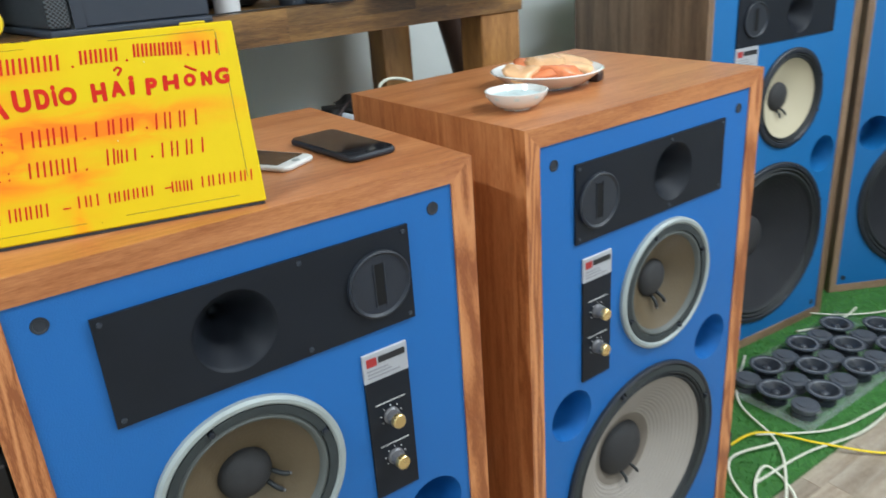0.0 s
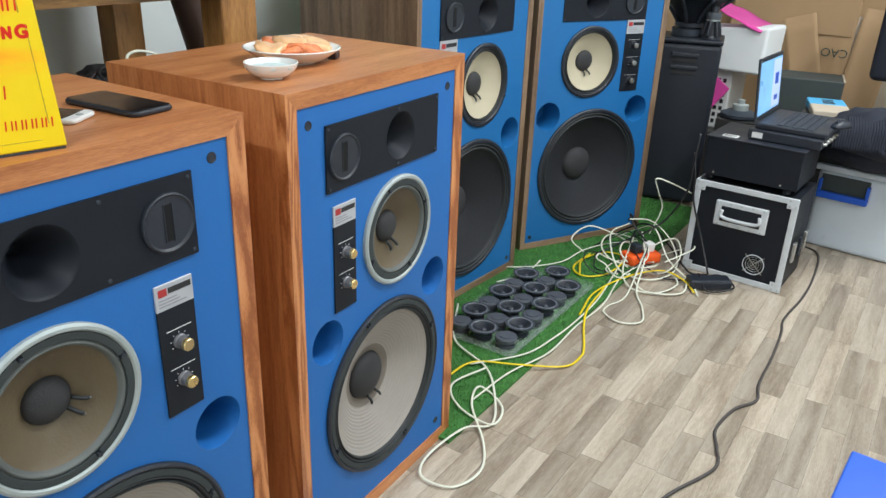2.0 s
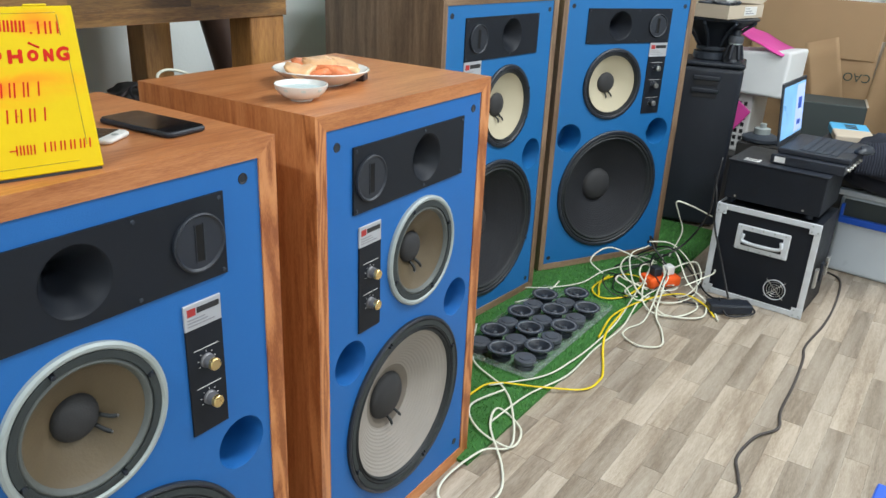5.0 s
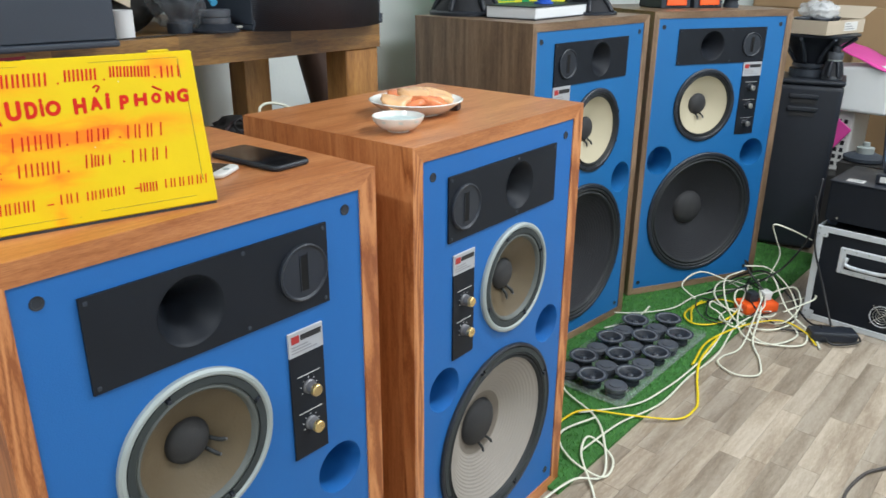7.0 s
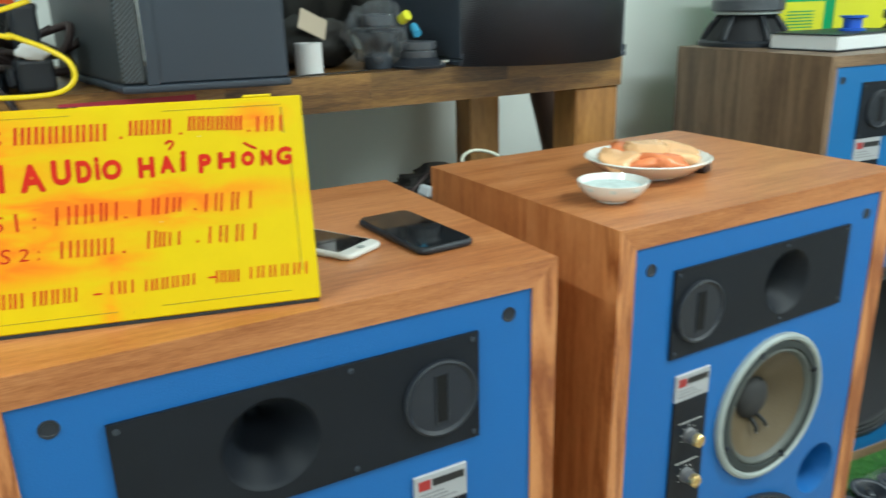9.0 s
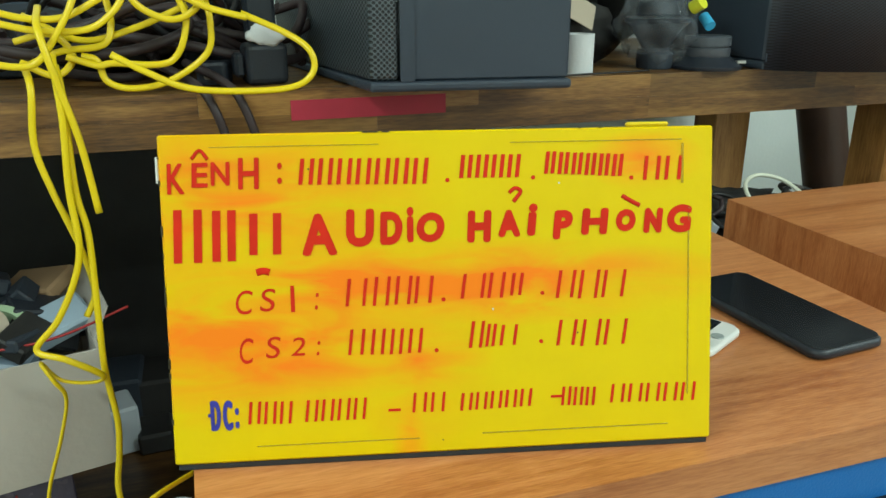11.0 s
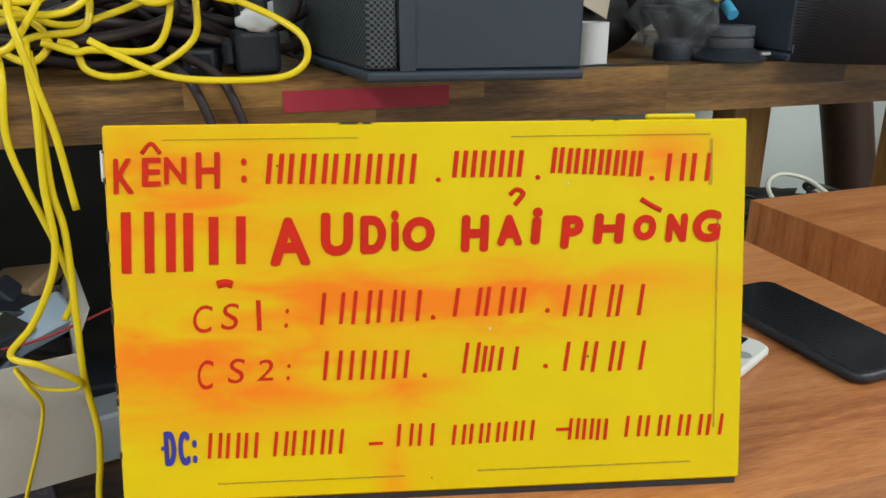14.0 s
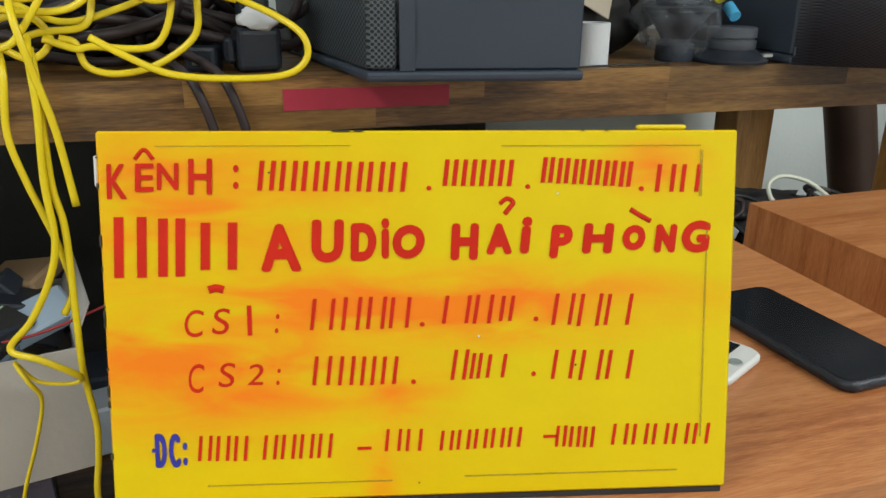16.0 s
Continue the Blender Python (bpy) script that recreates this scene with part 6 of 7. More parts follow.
for i, pts in enumerate(([(2.80, 0.24, zc), (2.88, 0.14, 0.10), (2.84, 0.02, 0.16), (2.90, -0.06, 0.06), (2.80, -0.18, 0.012), (2.74, -0.27, 0.045)],
            [(2.70, 0.20, zc), (2.82, 0.10, 0.08), (2.80, 0.02, 0.14), (2.86, -0.04, 0.20), (2.84, -0.11, 0.34), (2.83, -0.12, 0.46), (2.86, -0.12, 0.58)],
            [(2.75, -0.27, 0.045), (2.83, -0.20, 0.16), (2.85, -0.14, 0.30), (2.84, -0.13, 0.42), (2.88, -0.10, 0.50)],
            [(2.98, 0.14, zc), (2.90, 0.10, 0.12), (2.86, 0.12, 0.18), (2.80, 0.08, 0.16), (2.79, 0.0, 0.09)],
            [(2.66, -0.10, 0.012), (2.72, -0.22, 0.012), (2.80, -0.30, 0.03), (2.74, -0.38, 0.02), (2.66, -0.30, 0.012), (2.72, -0.24, 0.05)])):
    cable("black_cable", pts, 0.0042, BLACK_CABLE, "thin black cable tangled round the socket", "black floor cables")
cable("floor_cable", [(1.15, -0.46, 0.006), (1.30, -0.53, 0.006), (1.429, -0.568, 0.006), (1.589, -0.630, 0.006), (1.68, -0.61, 0.006), (1.768, -0.583, 0.006), (1.90, -0.60, 0.006), (1.991, -0.644, 0.006), (2.095, -0.628, 0.006), (2.30, -0.625, 0.006), (2.493, -0.614, 0.006), (2.614, -0.599, 0.006), (2.85, -0.62, 0.006), (3.092, -0.620, 0.006), (3.372, -0.590, 0.006), (3.44, -0.50, 0.006), (3.36, -0.46, 0.05), (3.25, -0.47, 0.12)], 0.0046, GREY_CABLE, "dark grey cable snaking across the plank floor")
solo("foam_block", block(-0.03, 0.03, -0.05, 0.05, 0, 0.07, 0.008), BLACK_PLASTIC, "small black foot block on the grass mat", "block", m=pose(1.47, 0.20, 0.0165, 0, 0, 20))

# flight case, amplifiers, laptop
case = thing("flight_case", pose(2.862, -0.133, 0.001, 0, 0, -93.0), "black flight case with aluminium edges and steel corners", "case")
CW, CD, CH_ = 0.402, 0.31, 0.395
part("body", block(0.008, CW - 0.008, 0.008, CD, 0.008, CH_ - 0.008), BLACK_PLATE, case)
for x0, x1 in ((0, 0.024), (CW - 0.024, CW)):
    part("edge_strip", block(x0, x1, 0, 0.0078, 0.024, CH_ - 0.024, 0.002), CASE_ALU, case, "aluminium edge strip")
for z0, z1 in ((0, 0.0238), (CH_ - 0.0238, CH_)):
    part("edge_strip", block(0, CW, 0, 0.0078, z0, z1, 0.002), CASE_ALU, case, "aluminium edge strip")
for x0 in (0,):
    part("edge_strip", block(x0, x0 + 0.0078, 0.0079, CD, CH_ - 0.0238, CH_, 0.002), CASE_ALU, case)
    part("edge_strip", block(x0, x0 + 0.0078, 0.0079, CD, 0, 0.0238, 0.002), CASE_ALU, case)
for x in (0, CW - 0.042):
    for z in (0, CH_ - 0.042):
        c = part("corner", block(x, x + 0.042, -0.003, -0.0002, z, z + 0.042, 0.0012), CASE_ALU, case, "riveted steel corner")
        for dx, dz in ((0.01, 0.01), (0.032, 0.01), (0.01, 0.032)):
            part("rivet", turned([(0, 0.002), (0.003, 0.0012), (0.0035, 0)], 10, at_front(x + dx, -0.003, z + dz)), ALU, c)
hd = part("handle_dish", block(0.095, 0.302, -0.003, 0.0078, 0.222, 0.328, 0.004), CASE_ALU, case, "recessed steel handle dish")
part("dish_well", block(0.120, 0.277, -0.0042, -0.0032, 0.243, 0.307, 0.0005), BLACK_PLATE, hd)
for i in range(5):
    for z in (0.229, 0.319):
        part("stud", turned([(0, 0.0015), (0.003, 0.001), (0.0035, 0)], 8, at_front(0.112 + 0.043 * i, -0.003, z)), ALU, hd)
part("grip", tube(bmesh.new(), [(0.125, -0.006, 0.292), (0.128, -0.009, 0.262), (0.2, -0.010, 0.256), (0.27, -0.009, 0.262), (0.273, -0.006, 0.292)], 0.007, 10, 6), CASE_ALU, hd, "folded steel grip")
fan = part("fan_guard", turned([(0.043, 0), (0.043, 0.004), (0.040, 0.004), (0.040, 0)], 32, at_front(0.283, 0.0, 0.092)), CASE_ALU, case, "round wire fan guard")
for r in (0.012, 0.021, 0.031):
    part("ring", turned([(r - 0.0012, 0.002), (r, 0.0035), (r + 0.0012, 0.002)], 28, at_front(0.283, 0.004, 0.092)), STEEL, fan)
for i in range(4):
    a = radians(45 + 90 * i)
    part("arm", block(-0.0012, 0.0012, 0.001, 0.0035, 0, 0.052, 0, Matrix.Translation((0.283, 0, 0.092)) @ Matrix.Rotation(a, 4, "Y")), STEEL, fan)
for i in range(3):
    part("latch", block(CW + 0.0002, CW + 0.012, 0.05 + 0.09 * i, 0.08 + 0.09 * i, 0.12, 0.20, 0.002), STEEL if i != 1 else BLACK_PLASTIC, case)

amp = thing("amplifier", pose(2.872, -0.140, 0.3965, 0, 0, -93.0), "black rack amplifier resting on the flight case", "amplifier")
part("chassis", block(0.006, 0.372, 0.004, 0.30, 0.022, 0.175, 0.003), BLACK_PLATE, amp)
part("lid", block(0.0, 0.378, 0.0, 0.304, 0.1755, 0.180, 0.001), BLACK_PLASTIC, amp)
for x in (0.03, 0.33):
    for y in (0.04, 0.26):
        part("foot", turned([(0, 0), (0.016, 0), (0.018, 0.0215), (0, 0.0215)], 16, Matrix.Translation((x, y, 0))), BLACK_PLASTIC, amp)
part("barcode_label", block(0.05, 0.11, 0.03, 0.075, 0.1802, 0.1808), WHITE_PLASTIC, amp, "small printed paper label")
for i in range(7):
    part("code_bar", block(0.055 + 0.007 * i, 0.058 + 0.007 * i, 0.036, 0.069, 0.1810, 0.1814), DARK_INK, amp)
for i in (0, 5):
    part("side_screw", turned([(0, 0.002), (0.004, 0.001), (0.0045, 0)], 10, at_front(0.05 + 0.052 * i, 0.004, 0.036)), STEEL, amp)
unit = thing("interface_unit", pose(2.92, -0.285, 0.578, 0, 0, -93.0), "thin black electronic unit with a white sticker", "device")
part("body", block(0, 0.27, 0, 0.31, 0.0, 0.038, 0.003), BLACK_PLASTIC, unit)
part("sticker", block(0.015, 0.055, -0.0012, -0.0002, 0.008, 0.030), WHITE_PLASTIC, unit, "white paper sticker")
for i in range(5):
    part("jack", turned([(0, 0.012), (0.006, 0.012), (0.007, 0)], 14, Matrix.Translation((0.2702, 0.04 + 0.05 * i, 0.019)) @ Matrix.Rotation(radians(90), 4, "Y")), STEEL, unit)
lap = thing("laptop", pose(2.945, -0.300, 0.6165, 0, 0, -92.5), "open black laptop with a bright blue screen", "laptop")
part("base", block(0, 0.265, 0, 0.34, 0, 0.022, 0.004), BLACK_PLASTIC, lap, "dusty keyboard base")
for r in range(5):
    for k in range(13):
        part("key", block(0.075 + 0.028 * r, 0.099 + 0.028 * r, 0.018 + 0.0235 * k, 0.038 + 0.0235 * k, 0.0222, 0.0245), CHARCOAL, lap)
part("touchpad", block(0.215, 0.255, 0.12, 0.20, 0.0222, 0.0228), CHARCOAL, lap)
LID = Matrix.Translation((0.0, 0, 0.020)) @ Matrix.Rotation(radians(-6), 4, "Y")
lid = part("lid", block(-0.008, 0.0, 0, 0.34, 0.002, 0.245, 0.003, LID), BLACK_PLASTIC, lap, "thin black screen lid")
SCREEN = material("lit_screen", (0.20, 0.45, 0.80), 0.3, emit=0.38, vary=0.35, vary_scale=9)
SCREEN2 = material("lit_screen_panel", (0.45, 0.55, 0.85), 0.3, emit=0.38, vary=0.05)
part("screen", block(0.0003, 0.0012, 0.014, 0.326, 0.022, 0.228, 0, LID), SCREEN, lid, "glowing pale blue screen")
part("window", block(0.0014, 0.0018, 0.20, 0.318, 0.03, 0.22, 0, LID), SCREEN2, lid)
for z0 in (0.055, 0.12):
    part("icon", block(0.002, 0.0024, 0.235, 0.285, z0, z0 + (0.02 if z0 < 0.1 else 0.045), 0, LID), BLUE_PLASTIC, lid)
mouse = thing("mouse", pose(3.10, -0.585, 0.6390, 0, 0, -20), "black computer mouse lying on the laptop edge", "mouse")
bm = lump(0.0, 0.055, 0.032, 0.030, 0.0, 3)
for v in bm.verts:
    v.co.z = max(v.co.z, 0.0)
part("body", bm, BLACK_PLASTIC, mouse, "", True)
part("wheel", turned([(0, -0.003), (0.007, -0.003), (0.007, 0.003), (0, 0.003)], 16, Matrix.Translation((-0.032, 0, 0.024)) @ FRONT), CHARCOAL, mouse)

# storage bin with blue handle, jacket, books
bn = thing("storage_bin", pose(3.47, -0.50, 0.001, 0, 0, -96.0), "frosted grey storage bin with a blue handle", "bin")
part("body", block(0.0, 0.55, 0.02, 0.40, 0, 0.36, 0.02, segs=3), BIN_CLEAR, bn)
part("rim", block(-0.012, 0.562, 0.0, 0.412, 0.362, 0.388, 0.006, segs=2), BIN_CLEAR, bn, "lidded rim")
part("window", block(0.02, 0.22, 0.016, 0.0192, 0.26, 0.345, 0.001), GREEN_BOX, bn, "clear window")
hb = part("handle", block(0.015, 0.225, -0.010, 0.0155, 0.240, 0.270, 0.005, segs=2), BLUE_PLASTIC, bn, "blue snap handle")
for x in (0.015, 0.212):
    part("clip", block(x, x + 0.013, -0.008, 0.0155, 0.2705, 0.325, 0.002), BLUE_PLASTIC, hb)

jk = thing("jacket", pose(3.58, -0.70, 0.3895, 0, 0, 6), "dark navy quilted jacket with knitted hem in a heap", "jacket")


def quilt(sx, sy, sz, seed):
    bm = lump(seed, sx, sy, sz, 0.22, 4, 1.5)
    for v in bm.verts:
        f = 0.5 + 0.5 * math.sin(v.co.y * 85 + 6 * v.co.x)
        v.co += v.co.normalized() * 0.006 * f
        v.co.z = max(v.co.z, -sz * 0.85)
    bmesh.ops.translate(bm, vec=(0, 0, sz * 0.85), verts=bm.verts)
    return bm


part("back", quilt(0.24, 0.27, 0.12, 2.0), NAVY_CLOTH, jk, "", True)
bm = quilt(0.20, 0.19, 0.10, 6.0)
bmesh.ops.translate(bm, vec=(-0.16, 0.02, 0.09), verts=bm.verts)
part("sleeve", bm, NAVY_CLOTH, jk, "", True)
for i in range(25):
    y = 0.18 - 0.0098 * i
    part("knit_rib", tube(bmesh.new(), [(-0.36, y, 0.14), (-0.33, y, 0.205 + 0.0018 * i), (-0.24, y + 0.01, 0.240 + 0.0014 * i)], 0.0056, 8, 5), NAVY_CLOTH, jk)
pk = thing("printed_carton", pose(3.66, -0.47, 0.5805, 0, 0, 15), "flat cream and blue printed carton", "carton")
part("cream_half", block(-0.16, 0.0, -0.07, 0.09, 0, 0.035, 0.004), CARD_PALE, pk)
part("blue_half", block(0.0005, 0.15, -0.07, 0.09, 0, 0.035, 0.004), SKY_BLUE, pk)
for i in range(3):
    part("text_bar", block(0.02 + 0.035 * i, 0.042 + 0.035 * i, -0.02, 0.03, 0.0352, 0.0358), DARK_INK, pk)
solo("dark_carton", block(3.50, 3.84, -0.58, -0.36, 0.0, 0.58, 0.004), DARK_VOID, "dark carton standing between bin and amplifier", "carton")
solo("carton_riser", block(3.25, 3.41, -0.47, -0.27, 0.0, 0.3895, 0.004), DARK_VOID, "dark carton behind the flight case", "carton")

# tall black cabinet with a bare woofer on top
cab = thing("tall_speaker", pose(3.60, 0.285, 0.0165, 0, 0, -76), "tall black moulded loudspeaker with carrying grips", "loudspeaker")
bm = block(-0.10, 0.240, 0, 0.26, 0, 0.80, 0.022, segs=4)
for v in bm.verts:
    k = v.co.z / 0.80
    v.co.x = 0.07 + (v.co.x - 0.07) * (0.95 + 0.05 * k)
part("shell", bm, BLACK_PLASTIC, cab)
for z in (0.675, 0.735):
    grip = part("grip", block(0.010, 0.140, -0.010, -0.0002, z, z + 0.024, 0.006, segs=2), BLACK_PLASTIC, cab, "moulded hand grip")
    part("grip_well", block(0.020, 0.130, -0.0045, -0.0003, z - 0.022, z - 0.0004, 0.001), DARK_INK, grip)
part("top_lip", block(-0.102, 0.243, -0.003, 0.26, 0.8005, 0.825, 0.010, segs=3), BLACK_PLASTIC, cab)
upturned_woofer(pose(3.69, 0.125, 0.8425, 0, 0, 40), 0.046, "small bare driver face down on a black speaker")
wf = thing("bare_woofer", pose(3.75, 0.25, 0.8425), "large bare black woofer standing on its magnet", "driver", "bare woofers")
part("magnet", turned([(0, 0), (0.082, 0), (0.085, 0.004), (0.085, 0.035), (0.055, 0.037), (0.055, 0.045), (0.075, 0.046), (0.075, 0.062), (0.06, 0.064)], 40), CHARCOAL, wf, "stacked dark magnet", True)
part("basket", turned([(0.06, 0.064), (0.075, 0.085), (0.11, 0.14), (0.185, 0.19), (0.198, 0.192), (0.20, 0.20), (0.185, 0.205), (0.155, 0.20)], 48), BLACK_PLASTIC, wf, "", True)
part("cone", turned([(0.16, 0.202), (0.14, 0.205), (0.05, 0.13), (0.045, 0.14), (0, 0.15)], 40), DARK_CONE, wf, "", True)
for k in range(8):
    b0 = 2 * math.pi * k / 8
    part("spoke", tube(bmesh.new(), [(0.07 * math.cos(b0), 0.07 * math.sin(b0), 0.066), (0.12 * math.cos(b0), 0.12 * math.sin(b0), 0.13), (0.19 * math.cos(b0), 0.19 * math.sin(b0), 0.186)], 0.008, 8, 4), CHARCOAL, wf)
tray2 = thing("parts_box", pose(3.72, 0.23, 1.049, 0, 0, -12), "open shallow cardboard box of bagged small drivers", "box")
part("base", block(-0.17, 0.17, -0.13, 0.13, 0, 0.005), CARD_PALE, tray2)
for x0, x1, y0, y1 in ((-0.17, 0.17, -0.13, -0.126), (-0.17, 0.17, 0.126, 0.13), (-0.17, -0.166, -0.1258, 0.1258), (0.166, 0.17, -0.1258, 0.1258)):
    part("side", block(x0, x1, y0, y1, 0.0052, 0.06), CARD_PALE, tray2)
for i in range(6):
    small_driver(pose(3.61 + 0.085 * (i % 3), 0.19 + 0.085 * (i // 3), 1.0555), 0.036, 0.06, "small bagged driver in a cardboard box", "bagged drivers")

part("torn_flap", block(0.168, 0.300, -0.12, 0.12, 0, 0.004, 0, Matrix.Translation((0, 0, 0.055)) @ Matrix.Rotation(radians(-22), 4, "Y") @ Matrix.Translation((-0.02, 0, -0.058))), CARD_PALE, tray2, "raised torn flap with print")
part("side_label", block(-0.02, 0.10, -0.1318, -0.1304, 0.012, 0.052), WHITE_PLASTIC, tray2, "white printed label")
for i in range(3):
    part("text_bar", block(-0.01, 0.07 - 0.02 * i, -0.1326, -0.1320, 0.019 + 0.011 * i, 0.023 + 0.011 * i), GREY_INK, tray2)
FILM = material("milky_plastic_film", (0.80, 0.82, 0.84), 0.15, bump=1.0, bump_scale=50)
FILM.node_tree.nodes["Principled BSDF"].inputs["Alpha"].default_value = 0.45
for i, (x, y, q) in enumerate(((3.66, 0.20, 0.075), (3.75, 0.27, 0.085))):
    bm = lump(70.0 + 5 * i, q, 0.06, 0.040, 0.32, 4, 2.6)
    for v in bm.verts:
        v.co.z = max(v.co.z, -0.030)
    solo("plastic_wrap", bm, FILM, "crumpled milky film wrapped over small drivers", "bag", "plastic wraps", smooth=True, m=pose(x, y, 1.146, 0, 0, 35 * i))

# ---- far end: foam box, pink sheet, cartons, cardboard ----
sb = thing("foam_box", pose(4.15, 0.275, 0.630, 0, 0, -98), "white styrofoam box resting on a basket", "box")
bm = block(-0.045, 0.335, 0, 0.26, 0, 0.215, 0.016, segs=3)
for v in bm.verts:
    v.co.x = 0.145 + (v.co.x - 0.145) * (0.96 + 0.04 * v.co.z / 0.215)
    v.co.z += 0.03 * (v.co.x > 0.2) * (v.co.z > 0.1)
part("body", bm, STYRO, sb)
bm = sheet(14, 8, lambda u, v: (-0.03 + 0.34 * u, -0.02 + 0.26 * v, 0.006 + 0.135 * (1 - u) ** 1.2 + 0.010 * math.sin(11 * u + 3 * v) * (1 - u) + 0.005 * math.sin(23 * v + 5 * u)))
solo("pink_tray", thicken(bm, 0.006), PINK, "sloping pink plastic sheet on a foam box", "sheet", m=pose(4.15, 0.285, 0.852, 0, 0, -98))
bs = thing("basket", pose(4.20, 0.27, 0.30, 0, 0, -96), "white perforated plastic basket", "basket")
part("body", block(0, 0.165, 0.002, 0.24, 0, 0.3295, 0.01, segs=2), WHITE_PLASTIC, bs)
for i in range(4):
    for j in range(7):
        part("hole", block(0.025 + 0.032 * i, 0.043 + 0.032 * i, 0.0, 0.0016, 0.03 + 0.038 * j, 0.052 + 0.038 * j), DARK_INK, bs)
solo("pink_cloth", block(-0.055, 0.055, -0.004, 0.004, -0.08, 0.08, 0.003), PINK, "pink cloth hanging before the basket", "cloth", m=pose(4.165, 0.19, 0.50, 0, 35, -96))
solo("basket_stand", block(4.08, 4.45, -0.10, 0.29, 0.0, 0.2995, 0.004), DARK_VOID, "dark carton carrying a white basket", "carton")
gb = thing("green_carton", pose(3.98, -0.13, 0.40, 0, 0, -80), "dark green glossy carton lying behind the laptop", "carton")
part("body", block(0, 0.34, 0, 0.25, 0, 0.26, 0.004), GREEN_BOX, gb)
part("edge_tape", block(0.335, 0.3445, -0.003, 0.25, 0.2602, 0.2635), CARD_PALE, gb)
solo("brown_carton", block(3.92, 4.30, -0.52, -0.12, 0.0, 0.3995, 0.004), CARD, "brown carton under a green one", "carton")
md = thing("metal_driver", pose(3.50, -0.115, 0.53), "bare driver with bright metal magnet beside the laptop", "driver")
part("flange", turned([(0, 0), (0.075, 0), (0.085, 0.006), (0.085, 0.02), (0.05, 0.035), (0, 0.035)], 36), CHARCOAL, md, "", True)
part("magnet", turned([(0, 0.035), (0.035, 0.035), (0.036, 0.06), (0.015, 0.064), (0.015, 0.082), (0, 0.082)], 32), ALU, md, "bright metal magnet", True)
solo("driver_stand", block(3.42, 3.60, -0.21, -0.03, 0.0, 0.5295, 0.004), DARK_VOID, "dark cabinet carrying a bare driver", "cabinet")


def cardboard(name, m, w, h, label, pale=False, crease=True):
    c = thing("cardboard_sheet", m, label, "cardboard", "cardboard sheets")
    bm = sheet(8, 10, lambda u, v: (w * u, 0.012 * math.sin(3.1 * u) * math.sin(2.2 * v + u), h * v))
    part("sheet", thicken(bm, 0.006), CARD_PALE if pale else CARD, c)
    if crease:
        part("flap", block(0.01, w - 0.01, -0.012, -0.008, h * 0.72, h * 0.995, 0.001), CARD, c, "folded flap")
    return c


CB = "large flattened brown cardboard box leaning on the wall"
cardboard("cardboard", pose(4.86, 0.98, 0.001, -4, 0, -91), 0.88, 1.52, CB)
big = cardboard("cardboard", pose(4.70, 0.32, 0.001, -6, 0, -95), 0.70, 1.12, "large flattened brown cardboard box with inverted lettering")
cu = bpy.data.curves.new("printed_word", "FONT")
cu.body, cu.size = "CAO", 0.066
tmp = new("tmp", cu)
bpy.context.view_layer.update()
me = bpy.data.meshes.new_from_object(tmp.evaluated_get(bpy.context.evaluated_depsgraph_get()))
bpy.data.objects.remove(tmp)
me.transform(pose(0.695, -0.02, 0.735, 90) @ pose(0, 0, 0, 0, 0, 180))
me.materials.append(TEAL_BAR)
word = new("printed_word", me)
word.parent = big
cardboard("cardboard", pose(4.42, -0.30, 0.001, -5, -17, -94), 0.17, 0.93, "narrow brown cardboard strip leaning slantwise", False, False)
cardboard("cardboard", pose(4.58, -0.33, 0.001, -10, 5, -88), 0.20, 0.98, "narrow brown cardboard sheet standing on edge", False, False)
cardboard("cardboard", pose(4.64, -0.42, 0.001, -8, -6, -97), 0.34, 0.92, "folded brown cardboard sheet leaning on others", True, False)
cardboard("cardboard", pose(4.80, -0.35, 0.001, -5, 0, -90), 0.70, 1.25, CB)
cardboard("cardboard", pose(4.92, -0.95, 0.001, -3, 0, -90), 0.80, 1.45, CB)
solo("red_strip", block(-0.02, 0.02, -0.003, 0.003, 0, 0.55), RED_INK, "narrow red card strip between cardboard sheets", "card", m=pose(4.55, -0.335, 0.001, -11, 4, -92))
bp_ = thing("black_bag", pose(4.08, -0.70, 0.001), "black bag hanging with a shiny clear pouch", "bag")
part("body", block(-0.08, 0.08, -0.20, 0.14, 0.69, 1.35, 0.03, segs=3), NAVY_CLOTH, bp_, "", True)
part("pouch", block(-0.092, -0.0805, -0.06, 0.06, 0.76, 0.84, 0.004), CHARCOAL, bp_, "shiny pouch")
part("stand", turned([(0, 0), (0.14, 0), (0.14, 0.012), (0.02, 0.02), (0.018, 0.685), (0, 0.685)], 24), BLACK_PLASTIC, bp_, "stand pole")

# blue bin at the near floor edge
bb = thing("blue_bin", pose(1.50, -0.93, 0.001, 0, 0, -4), "bright blue plastic bin on the plank floor", "bin")
bm = block(-0.34, 0.0, -0.40, 0.0, 0, 0.235, 0.02, segs=3)
for v in bm.verts:
    k = 0.9 + 0.1 * v.co.z / 0.235
    v.co.x, v.co.y = -0.17 + (v.co.x + 0.17) * k, -0.20 + (v.co.y + 0.20) * k
part("body", bm, BLUE_PLASTIC, bb, "", True)
part("rim", block(-0.35, 0.01, -0.41, 0.01, 0.2355, 0.25, 0.005, segs=2), BLUE_PLASTIC, bb)
for i in range(5):
    part("rib", block(-0.30 + 0.06 * i, -0.285 + 0.06 * i, -0.004, 0.003, 0.09, 0.23, 0.002), BLUE_PLASTIC, bb)
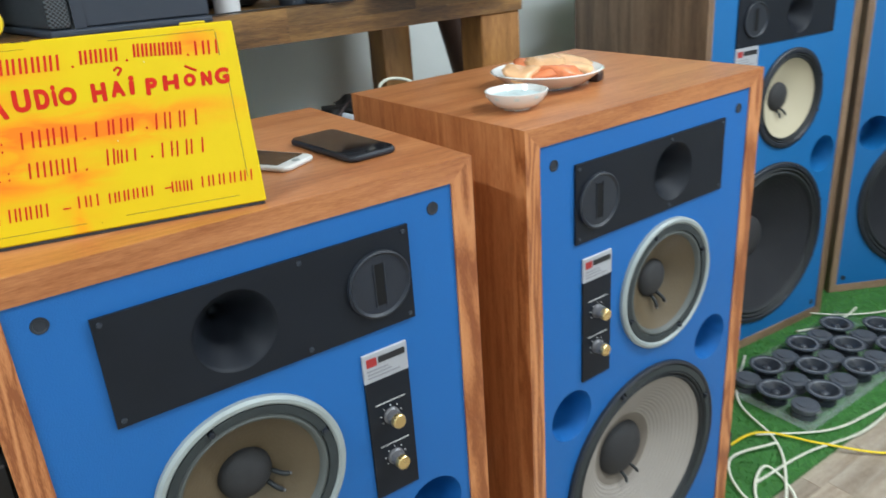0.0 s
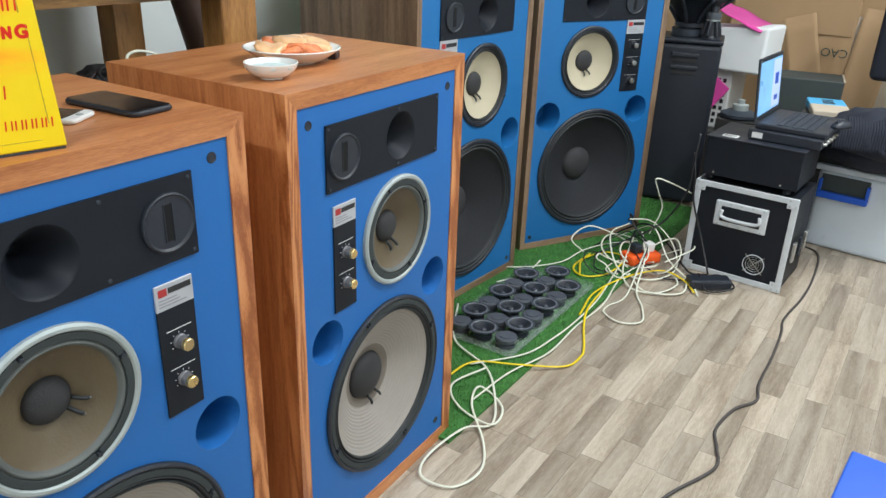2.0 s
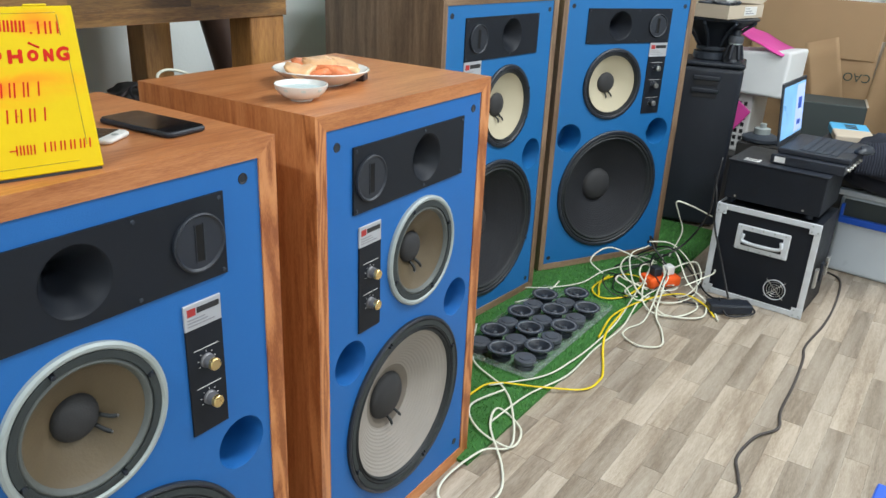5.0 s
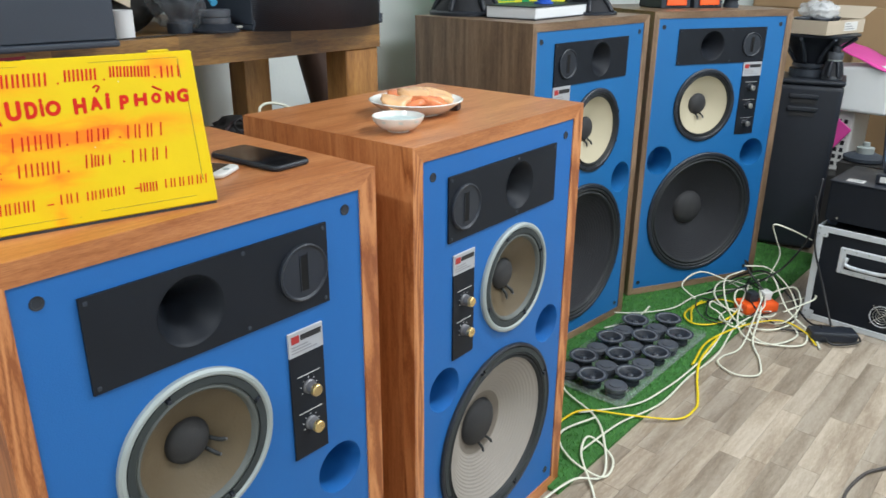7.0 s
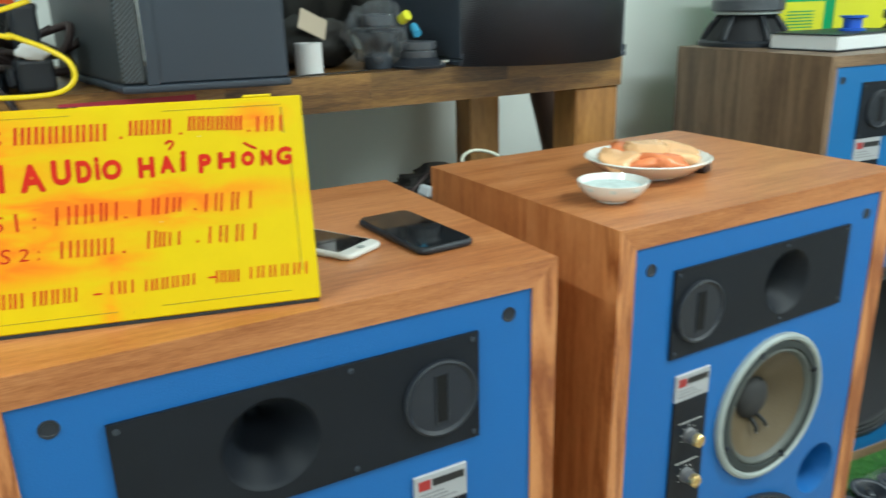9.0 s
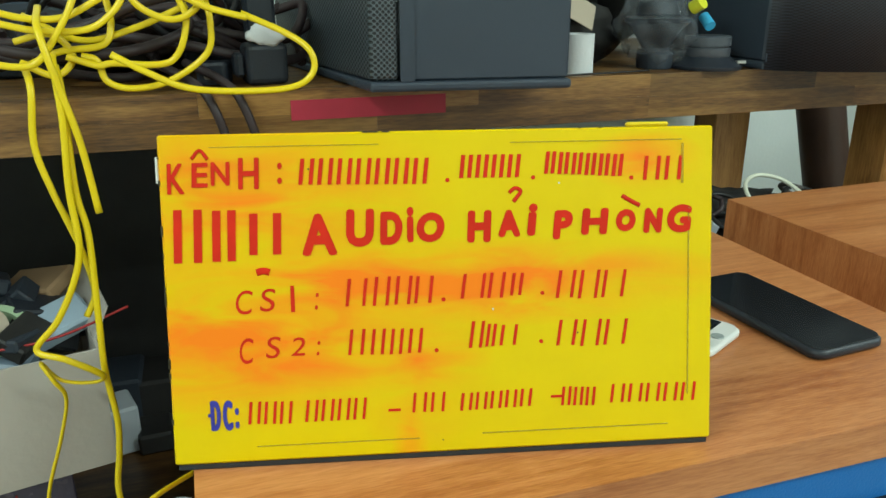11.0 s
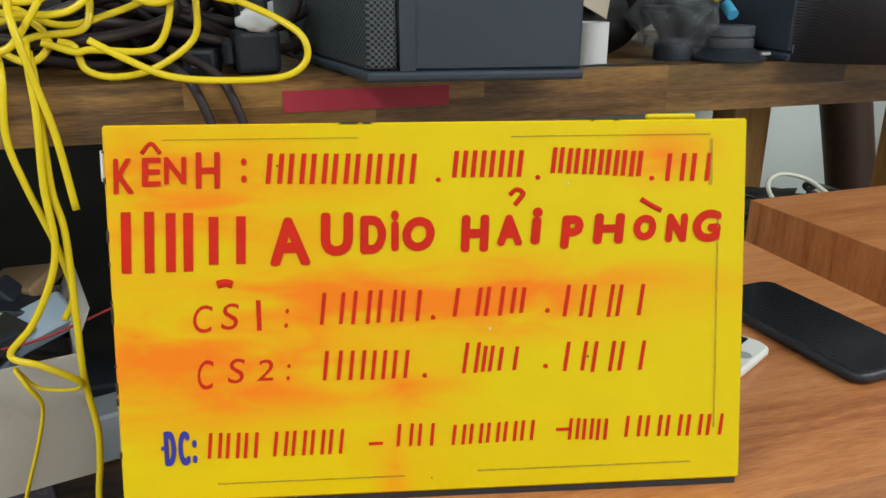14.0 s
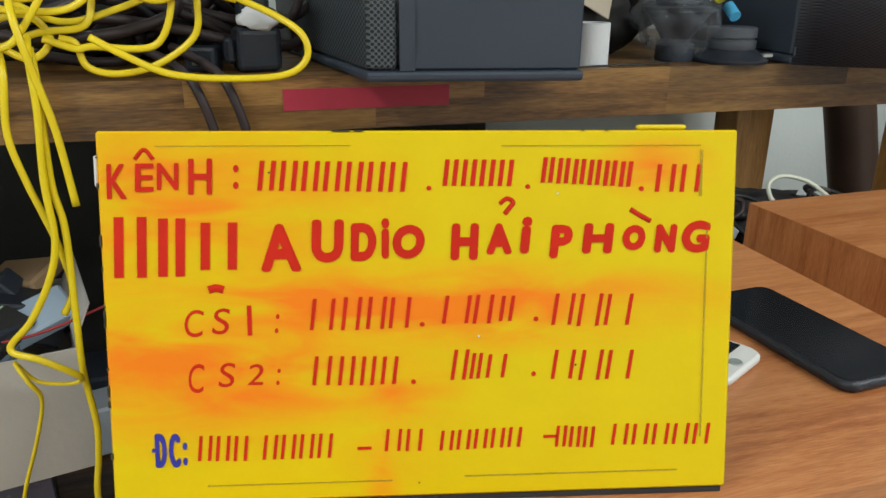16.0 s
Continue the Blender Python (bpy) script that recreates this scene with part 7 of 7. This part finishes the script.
solo("plastic_curl", tube(bmesh.new(), [(0.672, 0.18, 0.40), (0.682, 0.175, 0.385), (0.69, 0.17, 0.38), (0.70, 0.165, 0.385)], 0.003, 6, 6), WHITE_PLASTIC, "short white plastic scrap stuck between the speakers", "scrap")

# ---- grass mat ----
solo("grass_mat_base", block(1.26, 3.62, 0.004, 1.02, 0.0005, 0.010), GRASS_BASE, "green artificial grass mat on the plank floor", "mat", kind="structure")
rng = np.random.RandomState(4)
N = 26000
bx, by = rng.uniform(1.27, 3.6, N), rng.uniform(0.002, 0.62, N)
ang, tilt, hgt = rng.uniform(0, 6.283, N), rng.uniform(-0.006, 0.006, (N, 2)), rng.uniform(0.006, 0.013, N)
wd = 0.0016
v = np.empty((N, 3, 3))
v[:, 0] = np.stack([bx - wd * np.cos(ang), by - wd * np.sin(ang), np.full(N, 0.0095)], 1)
v[:, 1] = np.stack([bx + wd * np.cos(ang), by + wd * np.sin(ang), np.full(N, 0.0095)], 1)
v[:, 2] = np.stack([bx + tilt[:, 0], by + tilt[:, 1], 0.0095 + hgt], 1)
me = bpy.data.meshes.new("grass_blades")
me.from_pydata(v.reshape(-1, 3).tolist(), [], np.arange(3 * N).reshape(-1, 3).tolist())
me.materials.append(GRASS)
tagged(new("grass_blades", me), "short green plastic grass blades of the mat", "grass", kind="stuff")

# ---- plank floor ----


def plank_material():
    m = wood("grey_oak_planks", (0.25, 0.195, 0.14), (0.38, 0.315, 0.24), (0.49, 0.42, 0.335), "x", 1.2, 0.36, 0.3, True, 0.12, spread=(0.76, 1.18))
    return m


PLANK = plank_material()
PLANK_REST = plank_material()
nt = PLANK_REST.node_tree
geo = nt.nodes.new("ShaderNodeNewGeometry")
for node in list(nt.nodes):
    if node.bl_idname == "ShaderNodeObjectInfo":
        for link in list(node.outputs["Random"].links):
            nt.links.new(geo.outputs["Random Per Island"], link.to_socket)
JOINT = material("dark_plank_joint", (0.17, 0.14, 0.11), 0.7)
sub = solo("floor", block(X0 - 0.12, X1 + 0.12, Y0 - 0.12, Y1 + 0.12, -0.1, -0.0022), JOINT, "grey oak plank floor", "floor", kind="structure")
PW = 0.0655
strips = []
for length in (0.46, 0.33, 0.22):
    bm = block(0.0004, length - 0.0004, 0.0003, PW - 0.0003, -0.0022, 0.0, 0.0003)
    me = bpy.data.meshes.new("plank")
    bm.to_mesh(me)
    bm.free()
    me.materials.append(PLANK)
    strips.append((length, me))
rnd = random.Random(8)
rest = bmesh.new()
for r in range(-25, 4):
    y, x = -0.178 + PW * r, X0 + rnd.uniform(0, 0.4)
    while x < X1 - 0.1:
        length, me = rnd.choice(strips)
        if 0.75 < x < 3.9 and -1.05 < y < -0.02:
            ob = new("plank", me)
            ob.location, ob.parent = (x, y, 0), sub
        else:
            box(rest, x + 0.0004, x + length - 0.0004, y + 0.0003, y + PW - 0.0003, -0.0022, 0.0)
        x += length
for x0, x1, y0, y1 in ((X0, X1, Y0, -0.178 - PW * 25), (X0, X1, -0.178 + PW * 4, Y1)):
    box(rest, x0, x1, y0, y1, -0.0021, -0.0002)
tagged(part("plank_rest", rest, PLANK_REST, sub), kind="stuff")
